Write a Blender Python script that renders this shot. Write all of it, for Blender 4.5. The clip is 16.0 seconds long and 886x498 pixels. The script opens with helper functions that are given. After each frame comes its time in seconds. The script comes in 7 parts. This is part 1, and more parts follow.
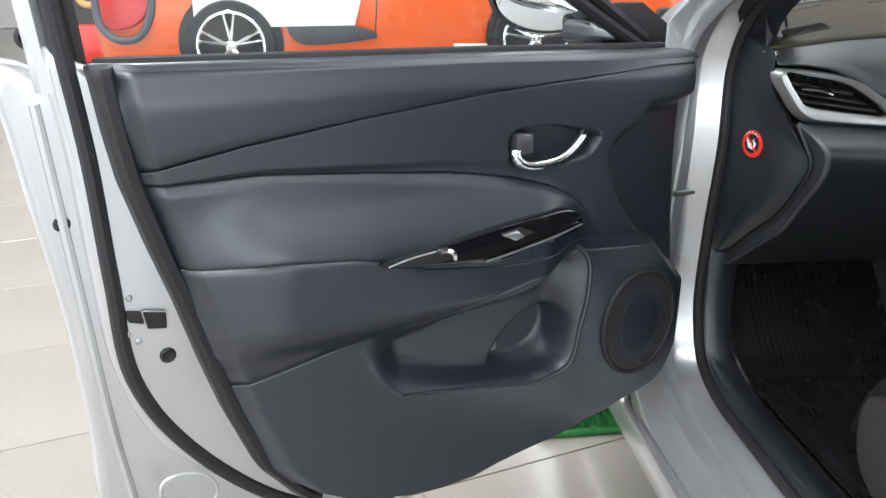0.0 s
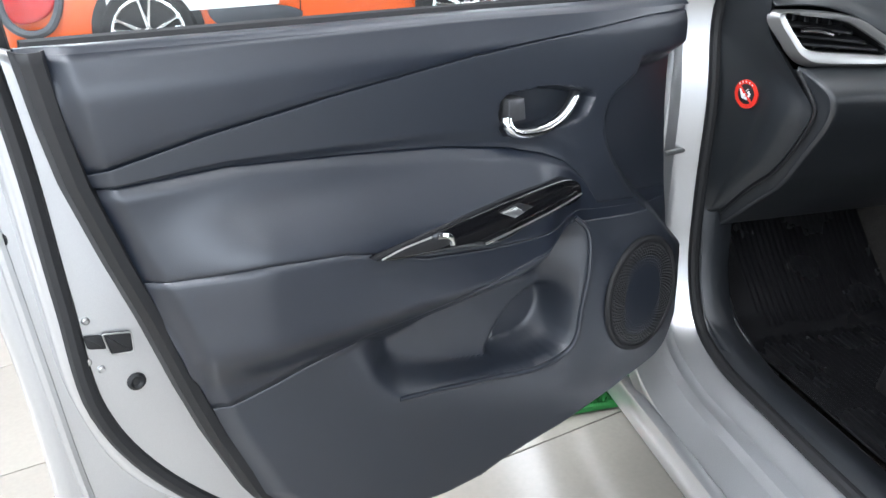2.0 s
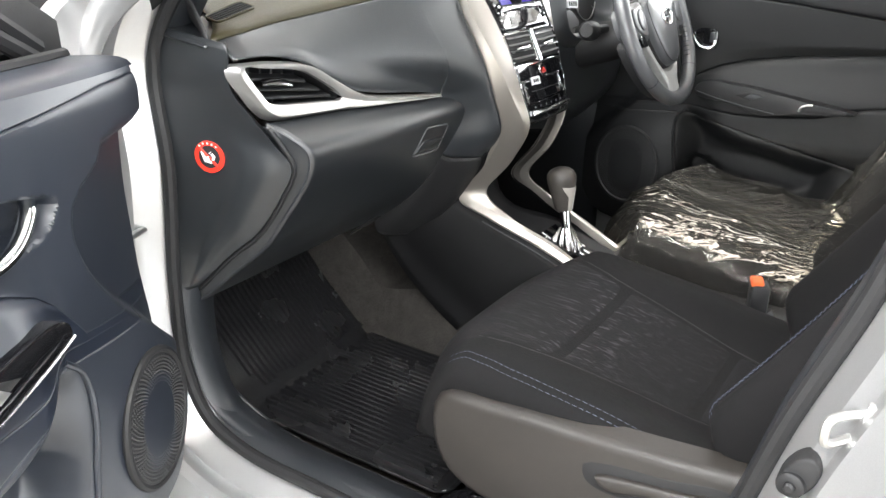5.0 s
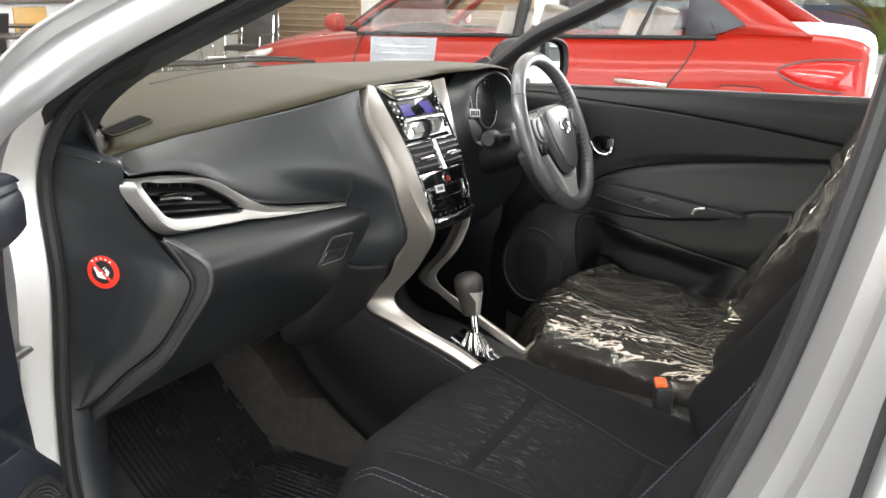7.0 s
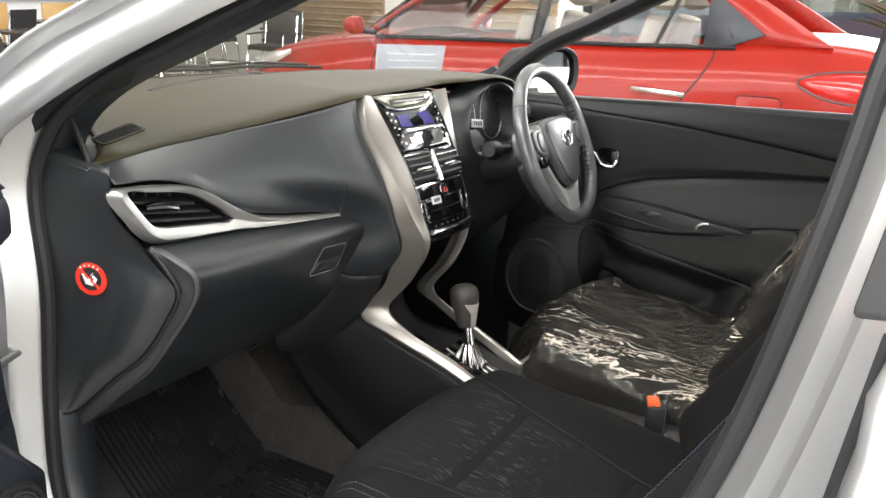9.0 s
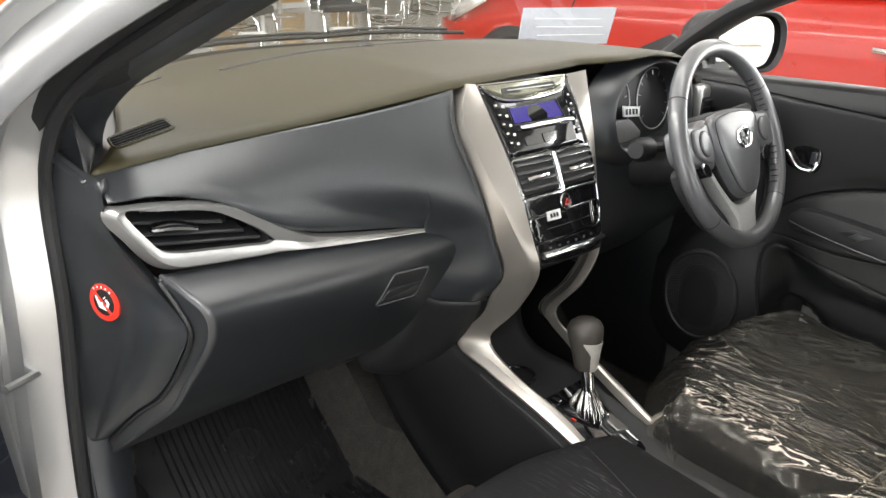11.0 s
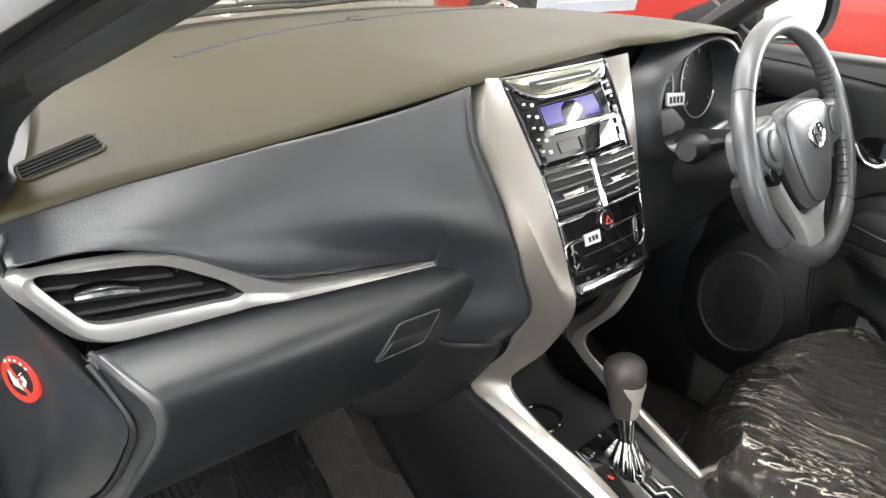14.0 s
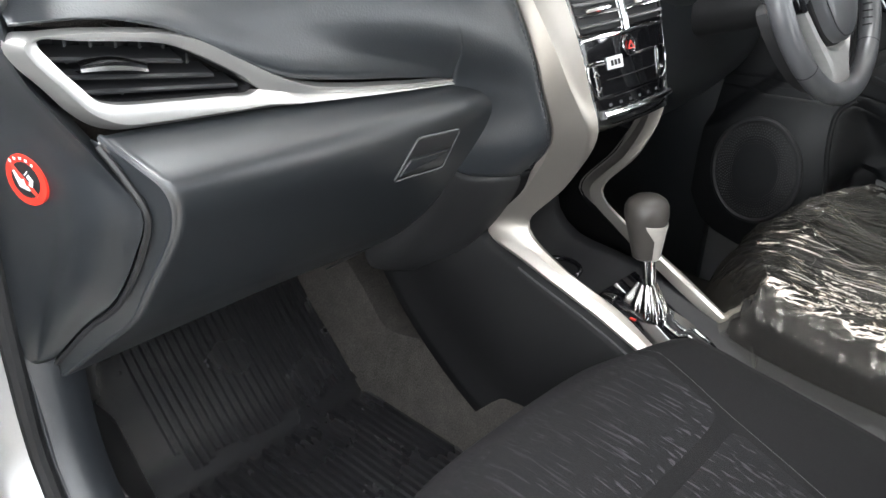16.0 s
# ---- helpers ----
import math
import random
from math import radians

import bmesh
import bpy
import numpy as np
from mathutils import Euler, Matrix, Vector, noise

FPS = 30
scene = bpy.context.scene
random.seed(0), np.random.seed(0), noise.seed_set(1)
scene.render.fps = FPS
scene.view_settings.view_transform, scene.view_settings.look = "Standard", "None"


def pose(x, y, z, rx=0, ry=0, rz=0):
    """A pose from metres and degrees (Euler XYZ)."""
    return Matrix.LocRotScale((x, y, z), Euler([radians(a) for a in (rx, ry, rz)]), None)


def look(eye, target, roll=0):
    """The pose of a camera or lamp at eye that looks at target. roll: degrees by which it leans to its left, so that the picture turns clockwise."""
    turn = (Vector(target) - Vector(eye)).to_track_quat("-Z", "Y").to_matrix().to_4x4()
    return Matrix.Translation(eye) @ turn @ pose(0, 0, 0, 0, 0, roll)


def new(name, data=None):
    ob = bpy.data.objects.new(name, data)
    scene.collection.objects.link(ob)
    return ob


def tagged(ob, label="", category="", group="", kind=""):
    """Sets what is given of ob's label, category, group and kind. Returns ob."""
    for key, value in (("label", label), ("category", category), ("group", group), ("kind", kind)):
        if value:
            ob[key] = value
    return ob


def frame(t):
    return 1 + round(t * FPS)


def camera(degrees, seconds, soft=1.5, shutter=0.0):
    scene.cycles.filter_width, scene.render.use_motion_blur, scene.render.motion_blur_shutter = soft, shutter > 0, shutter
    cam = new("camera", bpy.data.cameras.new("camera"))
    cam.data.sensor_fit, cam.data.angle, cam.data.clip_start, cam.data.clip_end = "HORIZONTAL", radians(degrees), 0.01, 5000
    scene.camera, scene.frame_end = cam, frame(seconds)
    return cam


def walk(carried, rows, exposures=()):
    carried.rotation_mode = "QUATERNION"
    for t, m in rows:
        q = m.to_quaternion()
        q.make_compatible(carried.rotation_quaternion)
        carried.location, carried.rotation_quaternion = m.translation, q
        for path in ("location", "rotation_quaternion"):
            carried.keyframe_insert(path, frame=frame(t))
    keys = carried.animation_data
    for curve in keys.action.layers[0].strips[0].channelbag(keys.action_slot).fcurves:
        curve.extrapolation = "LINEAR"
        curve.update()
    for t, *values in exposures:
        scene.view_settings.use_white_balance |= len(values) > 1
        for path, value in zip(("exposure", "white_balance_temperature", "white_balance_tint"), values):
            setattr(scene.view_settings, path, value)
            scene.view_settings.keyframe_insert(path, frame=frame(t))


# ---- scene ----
cam = camera(56.3, 16.0)
PATH = [
    (0, (-1.458, -1.634, 1.194), (-1.254, 0.232, 0.505), 1.3),
    (0.5, (-1.461, -1.642, 1.165), (-1.253, 0.219, 0.464), 1.6),
    (1, (-1.47, -1.639, 1.166), (-1.251, 0.198, 0.406), 1.3),
    (1.5, (-1.498, -1.618, 1.162), (-1.255, 0.218, 0.408), 0.3),
    (2, (-1.526, -1.487, 1.158), (-1.176, 0.336, 0.414), -1.7),
    (2.5, (-1.545, -1.205, 1.124), (-0.633, 0.413, 0.382), 0.6),
    (3, (-1.425, -1.24, 1.165), (-0.341, 0.237, 0.365), -2.7),
    (3.5, (-1.467, -1.186, 1.178), (-0.199, 0.118, 0.347), -1.6),
    (4, (-1.514, -1.151, 1.188), (-0.12, 0.006, 0.341), -0.3),
    (4.5, (-1.549, -1.13, 1.197), (-0.084, -0.067, 0.346), 0.4),
    (5, (-1.557, -1.124, 1.21), (-0.003, -0.116, 0.456), 0.9),
    (5.2, (-1.549, -1.113, 1.222), (0.041, -0.126, 0.516), 1.0),
    (7.3, (-1.532, -1.143, 1.235), (0.186, -0.258, 0.719), 1.4),
    (7.5, (-1.53, -1.157, 1.234), (0.184, -0.256, 0.731), 1.2),
    (8, (-1.539, -1.144, 1.234), (0.184, -0.26, 0.733), 1.4),
    (8.5, (-1.529, -1.169, 1.23), (0.179, -0.263, 0.721), 1.6),
    (9, (-1.499, -1.173, 1.256), (0.194, -0.252, 0.72), 2.7),
    (9.5, (-1.435, -1.172, 1.273), (0.152, -0.097, 0.702), 1.8),
    (9.7, (-1.382, -1.197, 1.282), (0.152, -0.06, 0.688), 1.4),
    (11.8, (-0.983, -1.036, 1.326), (0.343, 0.269, 0.593), 3.1),
    (12, (-0.955, -1.011, 1.338), (0.366, 0.292, 0.59), 2.9),
    (12.5, (-0.916, -0.96, 1.338), (0.412, 0.328, 0.577), 1.8),
    (13, (-0.91, -0.929, 1.334), (0.459, 0.305, 0.558), 2.3),
    (13.5, (-0.912, -0.913, 1.327), (0.453, 0.315, 0.534), 2.7),
    (14, (-0.927, -0.899, 1.317), (0.428, 0.335, 0.516), 2.8),
    (14.5, (-0.937, -0.898, 1.293), (0.413, 0.338, 0.485), 2.6),
    (15, (-0.95, -0.907, 1.225), (0.388, 0.32, 0.385), 2.0),
    (15.5, (-0.964, -0.911, 1.172), (0.376, 0.307, 0.323), 1.8),
    (16, (-0.968, -0.904, 1.156), (0.362, 0.284, 0.25), 1.9),
]
# the car leans two degrees against its own axes as they are drawn below; LEVEL sets it upright on the floor
LEVEL = Matrix.Translation((-0.7, 0, 0.25)) @ pose(0, 0, 0, 0, 2.0, 0) @ Matrix.Translation((0.7, 0, -0.25))
EXPOSURES = ((0, -1.35, 6080, 10), (1.0, -1.3, 6250, 10), (2.0, -1.1, 5850, 10), (3.0, -0.8, 5850, 10), (4.0, -0.45, 6450, 10), (5.2, -0.12, 6450, 10), (7.3, -0.72, 6600, 10),
             (9.7, -0.76, 6600, 10), (11.8, -0.42, 6650, 10), (14.0, -0.25, 6550, 10), (16.0, -0.05, 6250, 10))
walk(cam, [(t, LEVEL @ look(eye, target, roll)) for t, eye, target, roll in PATH], EXPOSURES)

# ---- light ----
world = bpy.data.worlds.new("sky")
scene.world = world
world.use_nodes = True
wn = world.node_tree.nodes
sky = wn.new("ShaderNodeTexSky")
sky.sky_type = "NISHITA"
sky.sun_disc = False
sky.sun_elevation = radians(48)
sky.sun_rotation = radians(200)
world.node_tree.links.new(sky.outputs["Color"], wn["Background"].inputs["Color"])
wn["Background"].inputs["Strength"].default_value = 0.12


def area_light(name, place, target, w, h, power, colour=(1, 1, 1)):
    data = bpy.data.lights.new(name, "AREA")
    data.shape, data.size, data.size_y, data.energy, data.color = "RECTANGLE", w, h, power, colour
    ob = new(name, data)
    ob.matrix_world = look(place, target)
    return ob


# daylight in the showroom's glazed openings, and the rows of ceiling lamps
area_light("window_light_back", (-1.0, -7.9, 2.0), (-1.0, 0, 1.6), 13.0, 3.2, 1150, (0.95, 0.98, 1.0))
area_light("window_light_side", (-8.9, 1.0, 2.0), (0, 1.0, 1.5), 13.0, 3.2, 1150, (0.97, 0.99, 1.0))
area_light("window_light_far_side", (9.85, -2.6, 1.95), (0, -2.6, 1.6), 10.4, 3.1, 1500, (0.98, 0.99, 1.0))
# the unseen row at x 7.4 is added to put highlights on the dash
for lamp_x, lamp_power in ((-6.4, 400), (-3.0, 1300), (0.4, 350), (4.4, 220), (7.4, 800)):
    area_light("overhead_light_row", (lamp_x, 1.0, 3.83), (lamp_x, 1.0, 0), 0.5, 12.0, lamp_power)


# ---- materials ----
def mk(name, col, rough=0.5, metal=0.0, var=0.12, vscale=6.0, bump=0.0, bscale=300.0, coat=0.0, spec=0.5, fine=0.06, fscale=90.0, rvar=0.08):
    m = bpy.data.materials.new(name)
    m.use_nodes = True
    nt = m.node_tree
    b = nt.nodes["Principled BSDF"]
    co = nt.nodes.new("ShaderNodeTexCoord")
    n1 = nt.nodes.new("ShaderNodeTexNoise")
    n1.inputs["Scale"].default_value, n1.inputs["Detail"].default_value = vscale, 5
    n2 = nt.nodes.new("ShaderNodeTexNoise")
    n2.inputs["Scale"].default_value, n2.inputs["Detail"].default_value = fscale, 3
    nt.links.new(co.outputs["Object"], n1.inputs["Vector"])
    nt.links.new(co.outputs["Object"], n2.inputs["Vector"])
    r1 = nt.nodes.new("ShaderNodeMapRange")
    r1.inputs["From Min"].default_value, r1.inputs["From Max"].default_value = 0.3, 0.7
    r1.inputs["To Min"].default_value, r1.inputs["To Max"].default_value = 1 - var, 1 + var
    nt.links.new(n1.outputs["Fac"], r1.inputs["Value"])
    r2 = nt.nodes.new("ShaderNodeMapRange")
    r2.inputs["From Min"].default_value, r2.inputs["From Max"].default_value = 0.3, 0.7
    r2.inputs["To Min"].default_value, r2.inputs["To Max"].default_value = 1 - fine, 1 + fine
    nt.links.new(n2.outputs["Fac"], r2.inputs["Value"])
    mul = nt.nodes.new("ShaderNodeMath")
    mul.operation = "MULTIPLY"
    nt.links.new(r1.outputs["Result"], mul.inputs[0])
    nt.links.new(r2.outputs["Result"], mul.inputs[1])
    sc = nt.nodes.new("ShaderNodeVectorMath")
    sc.operation = "SCALE"
    sc.inputs[0].default_value = col
    nt.links.new(mul.outputs["Value"], sc.inputs["Scale"])
    nt.links.new(sc.outputs["Vector"], b.inputs["Base Color"])
    rr = nt.nodes.new("ShaderNodeMapRange")
    rr.inputs["To Min"].default_value, rr.inputs["To Max"].default_value = max(0.02, rough - rvar), min(1, rough + rvar)
    nt.links.new(n1.outputs["Fac"], rr.inputs["Value"])
    nt.links.new(rr.outputs["Result"], b.inputs["Roughness"])
    b.inputs["Metallic"].default_value = metal
    b.inputs["Specular IOR Level"].default_value = spec
    b.inputs["Coat Weight"].default_value = coat
    b.inputs["Coat Roughness"].default_value = 0.04
    if bump:
        v = nt.nodes.new("ShaderNodeTexVoronoi")
        v.inputs["Scale"].default_value = bscale
        nt.links.new(co.outputs["Object"], v.inputs["Vector"])
        bp = nt.nodes.new("ShaderNodeBump")
        bp.inputs["Strength"].default_value, bp.inputs["Distance"].default_value = bump, 0.002
        nt.links.new(v.outputs["Distance"], bp.inputs["Height"])
        nt.links.new(bp.outputs["Normal"], b.inputs["Normal"])
    return m


def glass_mat(name, tint=(0.96, 0.98, 0.97), gloss=0.02, fres=1.45):
    m = bpy.data.materials.new(name)
    m.use_nodes = True
    nt = m.node_tree
    nt.nodes.remove(nt.nodes["Principled BSDF"])
    t = nt.nodes.new("ShaderNodeBsdfTransparent")
    t.inputs["Color"].default_value = (*tint, 1)
    g = nt.nodes.new("ShaderNodeBsdfGlossy")
    g.inputs["Roughness"].default_value = gloss
    f = nt.nodes.new("ShaderNodeFresnel")
    f.inputs["IOR"].default_value = fres
    mx = nt.nodes.new("ShaderNodeMixShader")
    nt.links.new(f.outputs["Fac"], mx.inputs["Fac"])
    nt.links.new(t.outputs["BSDF"], mx.inputs[1])
    nt.links.new(g.outputs["BSDF"], mx.inputs[2])
    nt.links.new(mx.outputs["Shader"], nt.nodes["Material Output"].inputs["Surface"])
    return m


SILVER = mk("silver_paint", (0.55, 0.552, 0.555), 0.29, 0.70, var=0.012, coat=0.9, rvar=0.01, fine=0.05, fscale=900)
ORANGE = mk("orange_paint", (0.75, 0.11, 0.012), 0.3, 0.0, var=0.04, coat=1.0)
RED = mk("red_paint", (0.31, 0.013, 0.006), 0.30, 0.0, var=0.04, coat=0.25, spec=0.3)


def grained(name, col, rough, spec, strength, scale, fine=0.05):
    """Moulded plastic with a fine wrinkled grain: bent cells over a slow waviness."""
    m = mk(name, col, rough, spec=spec, fine=fine, var=0.10, vscale=4.0, rvar=0.05)
    nt = m.node_tree
    b = nt.nodes["Principled BSDF"]
    co = [n for n in nt.nodes if n.type == "TEX_COORD"][0]
    warp = nt.nodes.new("ShaderNodeTexNoise")
    warp.inputs["Scale"].default_value, warp.inputs["Detail"].default_value = scale * 0.45, 3
    nt.links.new(co.outputs["Object"], warp.inputs["Vector"])
    add = nt.nodes.new("ShaderNodeVectorMath")
    add.operation = "MULTIPLY_ADD"
    add.inputs[1].default_value = (1.6 / scale,) * 3
    nt.links.new(warp.outputs["Color"], add.inputs[0])
    nt.links.new(co.outputs["Object"], add.inputs[2])
    cells = nt.nodes.new("ShaderNodeTexVoronoi")
    cells.inputs["Scale"].default_value = scale
    nt.links.new(add.outputs["Vector"], cells.inputs["Vector"])
    bp = nt.nodes.new("ShaderNodeBump")
    bp.inputs["Strength"].default_value, bp.inputs["Distance"].default_value = strength, 0.0016
    nt.links.new(cells.outputs["Distance"], bp.inputs["Height"])
    nt.links.new(bp.outputs["Normal"], b.inputs["Normal"])
    return m


TRIM = grained("soft_black_trim", (0.0120, 0.0140, 0.0165), 0.38, 1.0, 0.07, 700)
DOOR_SOFT = grained("blue_black_door_covering", (0.0075, 0.0112, 0.0205), 0.36, 1.0, 0.07, 700)
DOOR_HARD = grained("blue_grey_door_plastic", (0.0125, 0.0165, 0.0255), 0.42, 1.0, 0.08, 800)
TRIM_GREY = grained("grey_hard_trim", (0.0138, 0.0162, 0.0200), 0.42, 1.0, 0.08, 800)
# darker, duller copy of the door plastics; the far side's shade is in its colour
FAR_TRIM = grained("shaded_door_trim", (0.0085, 0.0090, 0.0100), 0.50, 0.38, 0.08, 800)
LEATHER = grained("grained_pad", (0.0200, 0.0228, 0.0265), 0.40, 1.0, 0.085, 460)
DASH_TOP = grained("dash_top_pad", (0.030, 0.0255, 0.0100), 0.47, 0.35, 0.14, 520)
GLOSS = mk("piano_black", (0.006, 0.006, 0.007), 0.045, coat=0.6, rvar=0.015, var=0.05)
BLACK = mk("matt_black_plastic", (0.012, 0.012, 0.013), 0.55, bump=0.1, bscale=800)
RUBBER = mk("black_rubber", (0.013, 0.013, 0.014), 0.6, bump=0.1, bscale=600)
CHROME = mk("chrome", (0.86, 0.87, 0.88), 0.09, 1.0, var=0.02, rvar=0.03)
SATIN = mk("satin_silver_trim", (0.62, 0.615, 0.60), 0.33, 0.85, var=0.03, rvar=0.04, fine=0.04, fscale=1200)
GLASS = glass_mat("window_glass")
PAPER = mk("pale_paper", (0.27, 0.28, 0.31), 0.6, var=0.03)
WHITE = mk("white_paper", (0.78, 0.79, 0.80), 0.6, var=0.03)
STEEL = mk("zinc_steel", (0.55, 0.55, 0.54), 0.35, 0.9)
RED_PLASTIC = mk("red_sticker", (0.70, 0.035, 0.02), 0.4)
ORANGE_BTN = mk("orange_button", (0.80, 0.13, 0.03), 0.4)
BLUE_LCD = mk("blue_display", (0.014, 0.006, 0.16), 0.2)
MIRROR = mk("mirror_silver", (0.92, 0.93, 0.93), 0.02, 1.0, var=0.0, rvar=0.0, fine=0.0)
GREEN_TURF = mk("green_turf", (0.02, 0.16, 0.03), 0.8, var=0.3, vscale=30, bump=0.6, bscale=200)

# ---- shape helpers ----
def catmull(pts, n, closed=False):
    """n points evenly along a smooth curve through pts."""
    p = np.array([list(q) for q in pts], float)
    k = len(p)
    if k == 2:
        return [p[0] + (p[1] - p[0]) * i / (n - 1) for i in range(n)]
    ext = np.vstack([p[-1], p, p[0], p[1]]) if closed else np.vstack([2 * p[0] - p[1], p, 2 * p[-1] - p[-2]])
    out = []
    for i in range(k if closed else k - 1):
        a, b, c, d = ext[i], ext[i + 1], ext[i + 2], ext[i + 3]
        la, lb, lc = (max(1e-6, np.linalg.norm(v)) ** 0.5 for v in (b - a, c - b, d - c))
        m1 = lb * ((b - a) / la - (c - a) / (la + lb) + (c - b) / lb)
        m2 = lb * ((c - b) / lb - (d - b) / (lb + lc) + (d - c) / lc)
        for s in np.linspace(0, 1, 24, endpoint=False):
            s2, s3 = s * s, s * s * s
            out.append((2 * s3 - 3 * s2 + 1) * b + (s3 - 2 * s2 + s) * m1 + (3 * s2 - 2 * s3) * c + (s3 - s2) * m2)
    out.append(p[0] if closed else p[-1])
    out = np.array(out)
    seg = np.concatenate([[0], np.cumsum(np.linalg.norm(np.diff(out, axis=0), axis=1))])
    at = np.linspace(0, seg[-1], n + 1)[:-1] if closed else np.linspace(0, seg[-1], n)
    return [np.array([np.interp(s, seg, out[:, j]) for j in range(out.shape[1])]) for s in at]


def table(x, *pairs):
    return float(np.interp(x, [p[0] for p in pairs], [p[1] for p in pairs]))


def smooth(a, b, x):
    t = min(1.0, max(0.0, (x - a) / (b - a)))
    return t * t * (3 - 2 * t)


THINGS = []


def thing(name, base, label, category, group="", kind=""):
    ob = new(name)
    ob.location = base
    ob.empty_display_size = 0.05
    THINGS.append(ob)
    return tagged(ob, label, category, group, kind)


def mesh_from(verts, faces, name="mesh", soft=True):
    me = bpy.data.meshes.new(name)
    me.from_pydata([tuple(v) for v in verts], [], faces)
    me.validate()
    me.update()
    if soft:
        me.shade_smooth()
    return me


def part(name, shape, material, parent=None, label="", thick=0.0, bevel=0.0, sharp=35):
    """One mesh object under a thing or a part; shape is a bmesh or a mesh in world metres."""
    if isinstance(shape, bmesh.types.BMesh):
        me = bpy.data.meshes.new(name)
        bmesh.ops.recalc_face_normals(shape, faces=shape.faces)
        shape.to_mesh(me)
        shape.free()
        me.shade_smooth()
    else:
        me = shape
    if sharp:
        me.set_sharp_from_angle(angle=radians(sharp))
    me.materials.append(material)
    ob = new(name, me)
    if parent is not None:
        ob.parent = parent
        if parent.type == "EMPTY":
            ob.matrix_parent_inverse = (Matrix.Translation(parent.location) @ parent.rotation_euler.to_matrix().to_4x4()).inverted()
    if thick:
        s = ob.modifiers.new("thickness", "SOLIDIFY")
        s.thickness, s.offset = thick, 0
    if bevel:
        b = ob.modifiers.new("edges", "BEVEL")
        b.width, b.segments, b.limit_method, b.angle_limit = bevel, 2, "ANGLE", radians(40)
    if label:
        ob["label"] = label
    return ob


def grid(rows, closed_u=False, closed_v=False):
    """A sheet through rows of points."""
    h, w = len(rows), len(rows[0])
    verts = [p for r in rows for p in r]
    faces = []
    for i in range(h if closed_v else h - 1):
        for j in range(w if closed_u else w - 1):
            faces.append((i * w + j, i * w + (j + 1) % w, ((i + 1) % h) * w + (j + 1) % w, ((i + 1) % h) * w + j))
    return mesh_from(verts, faces)


def tube(path, r, sides=10, closed=False, flat=1.0, up=(0, 0, 1), taper=None):
    """A round or oval bar along a path; flat squeezes it along up."""
    pts = [np.array(p, float) for p in path]
    n = len(pts)
    rings = []
    upv = np.array(up, float)
    for i, p in enumerate(pts):
        a = pts[(i - 1) % n] if closed or i else pts[0]
        b = pts[(i + 1) % n] if closed or i < n - 1 else pts[-1]
        t = (b - a) / max(1e-9, np.linalg.norm(b - a))
        s = np.cross(t, upv)
        if i and (flat == 1.0 or np.linalg.norm(s) < 0.2):
            s = side - t * np.dot(side, t)
        elif np.linalg.norm(s) < 1e-3:
            s = np.cross(t, (0.3, 1, 0.2))
        s /= np.linalg.norm(s)
        side = s
        w = np.cross(s, t)
        k = r * (taper(i / (n - 1)) if taper else 1)
        rings.append([p + s * (k * math.cos(2 * math.pi * j / sides)) + w * (k * flat * math.sin(2 * math.pi * j / sides)) for j in range(sides)])
    verts = [v for ring in rings for v in ring]
    faces = []
    for i in range(n if closed else n - 1):
        for j in range(sides):
            faces.append((i * sides + j, i * sides + (j + 1) % sides, ((i + 1) % n) * sides + (j + 1) % sides, ((i + 1) % n) * sides + j))
    if not closed:
        faces.append(tuple(reversed(range(sides))))
        faces.append(tuple(range((n - 1) * sides, n * sides)))
    return mesh_from(verts, faces)


def slab(outline, to_world, low, high, round_by=0.004, inset_steps=2):
    """A plate from a closed outline in a plane, from depth low to depth high, its rim rounded towards high."""
    o = np.array([list(p) for p in outline], float)
    if np.sum(o[:, 0] * np.roll(o[:, 1], -1) - np.roll(o[:, 0], -1) * o[:, 1]) < 0:
        o = o[::-1]
    d = np.roll(o, -1, 0) - np.roll(o, 1, 0)
    nrm = np.stack([d[:, 1], -d[:, 0]], 1)
    nrm /= np.maximum(1e-9, np.linalg.norm(nrm, axis=1, keepdims=True))
    rings = [(o, low)]
    for i in range(inset_steps + 1):
        a = i / inset_steps * math.pi / 2
        rings.append((o - nrm * round_by * (1 - math.cos(a)), high + (round_by * (math.sin(a) - 1)) * (1 if high > low else -1)))
    k = len(o)
    verts = [to_world(x, y, z) for ring, z in rings for x, y in ring]
    faces = []
    for i in range(len(rings) - 1):
        for j in range(k):
            faces.append((i * k + j, i * k + (j + 1) % k, (i + 1) * k + (j + 1) % k, (i + 1) * k + j))
    faces.append(tuple(range((len(rings) - 1) * k, len(rings) * k)))
    faces.append(tuple(reversed(range(k))))
    return mesh_from(verts, faces)


def box(cx, cy, cz, sx, sy, sz, r=0.004, turn=0.0, seg=2):
    bm = bmesh.new()
    bmesh.ops.create_cube(bm, size=1)
    bmesh.ops.scale(bm, vec=(sx, sy, sz), verts=bm.verts)
    if r:
        bmesh.ops.bevel(bm, geom=bm.edges[:], offset=min(r, 0.45 * min(sx, sy, sz)), segments=seg, affect="EDGES", profile=0.5)
    bmesh.ops.transform(bm, matrix=pose(cx, cy, cz, 0, 0, turn), verts=bm.verts)
    return bm


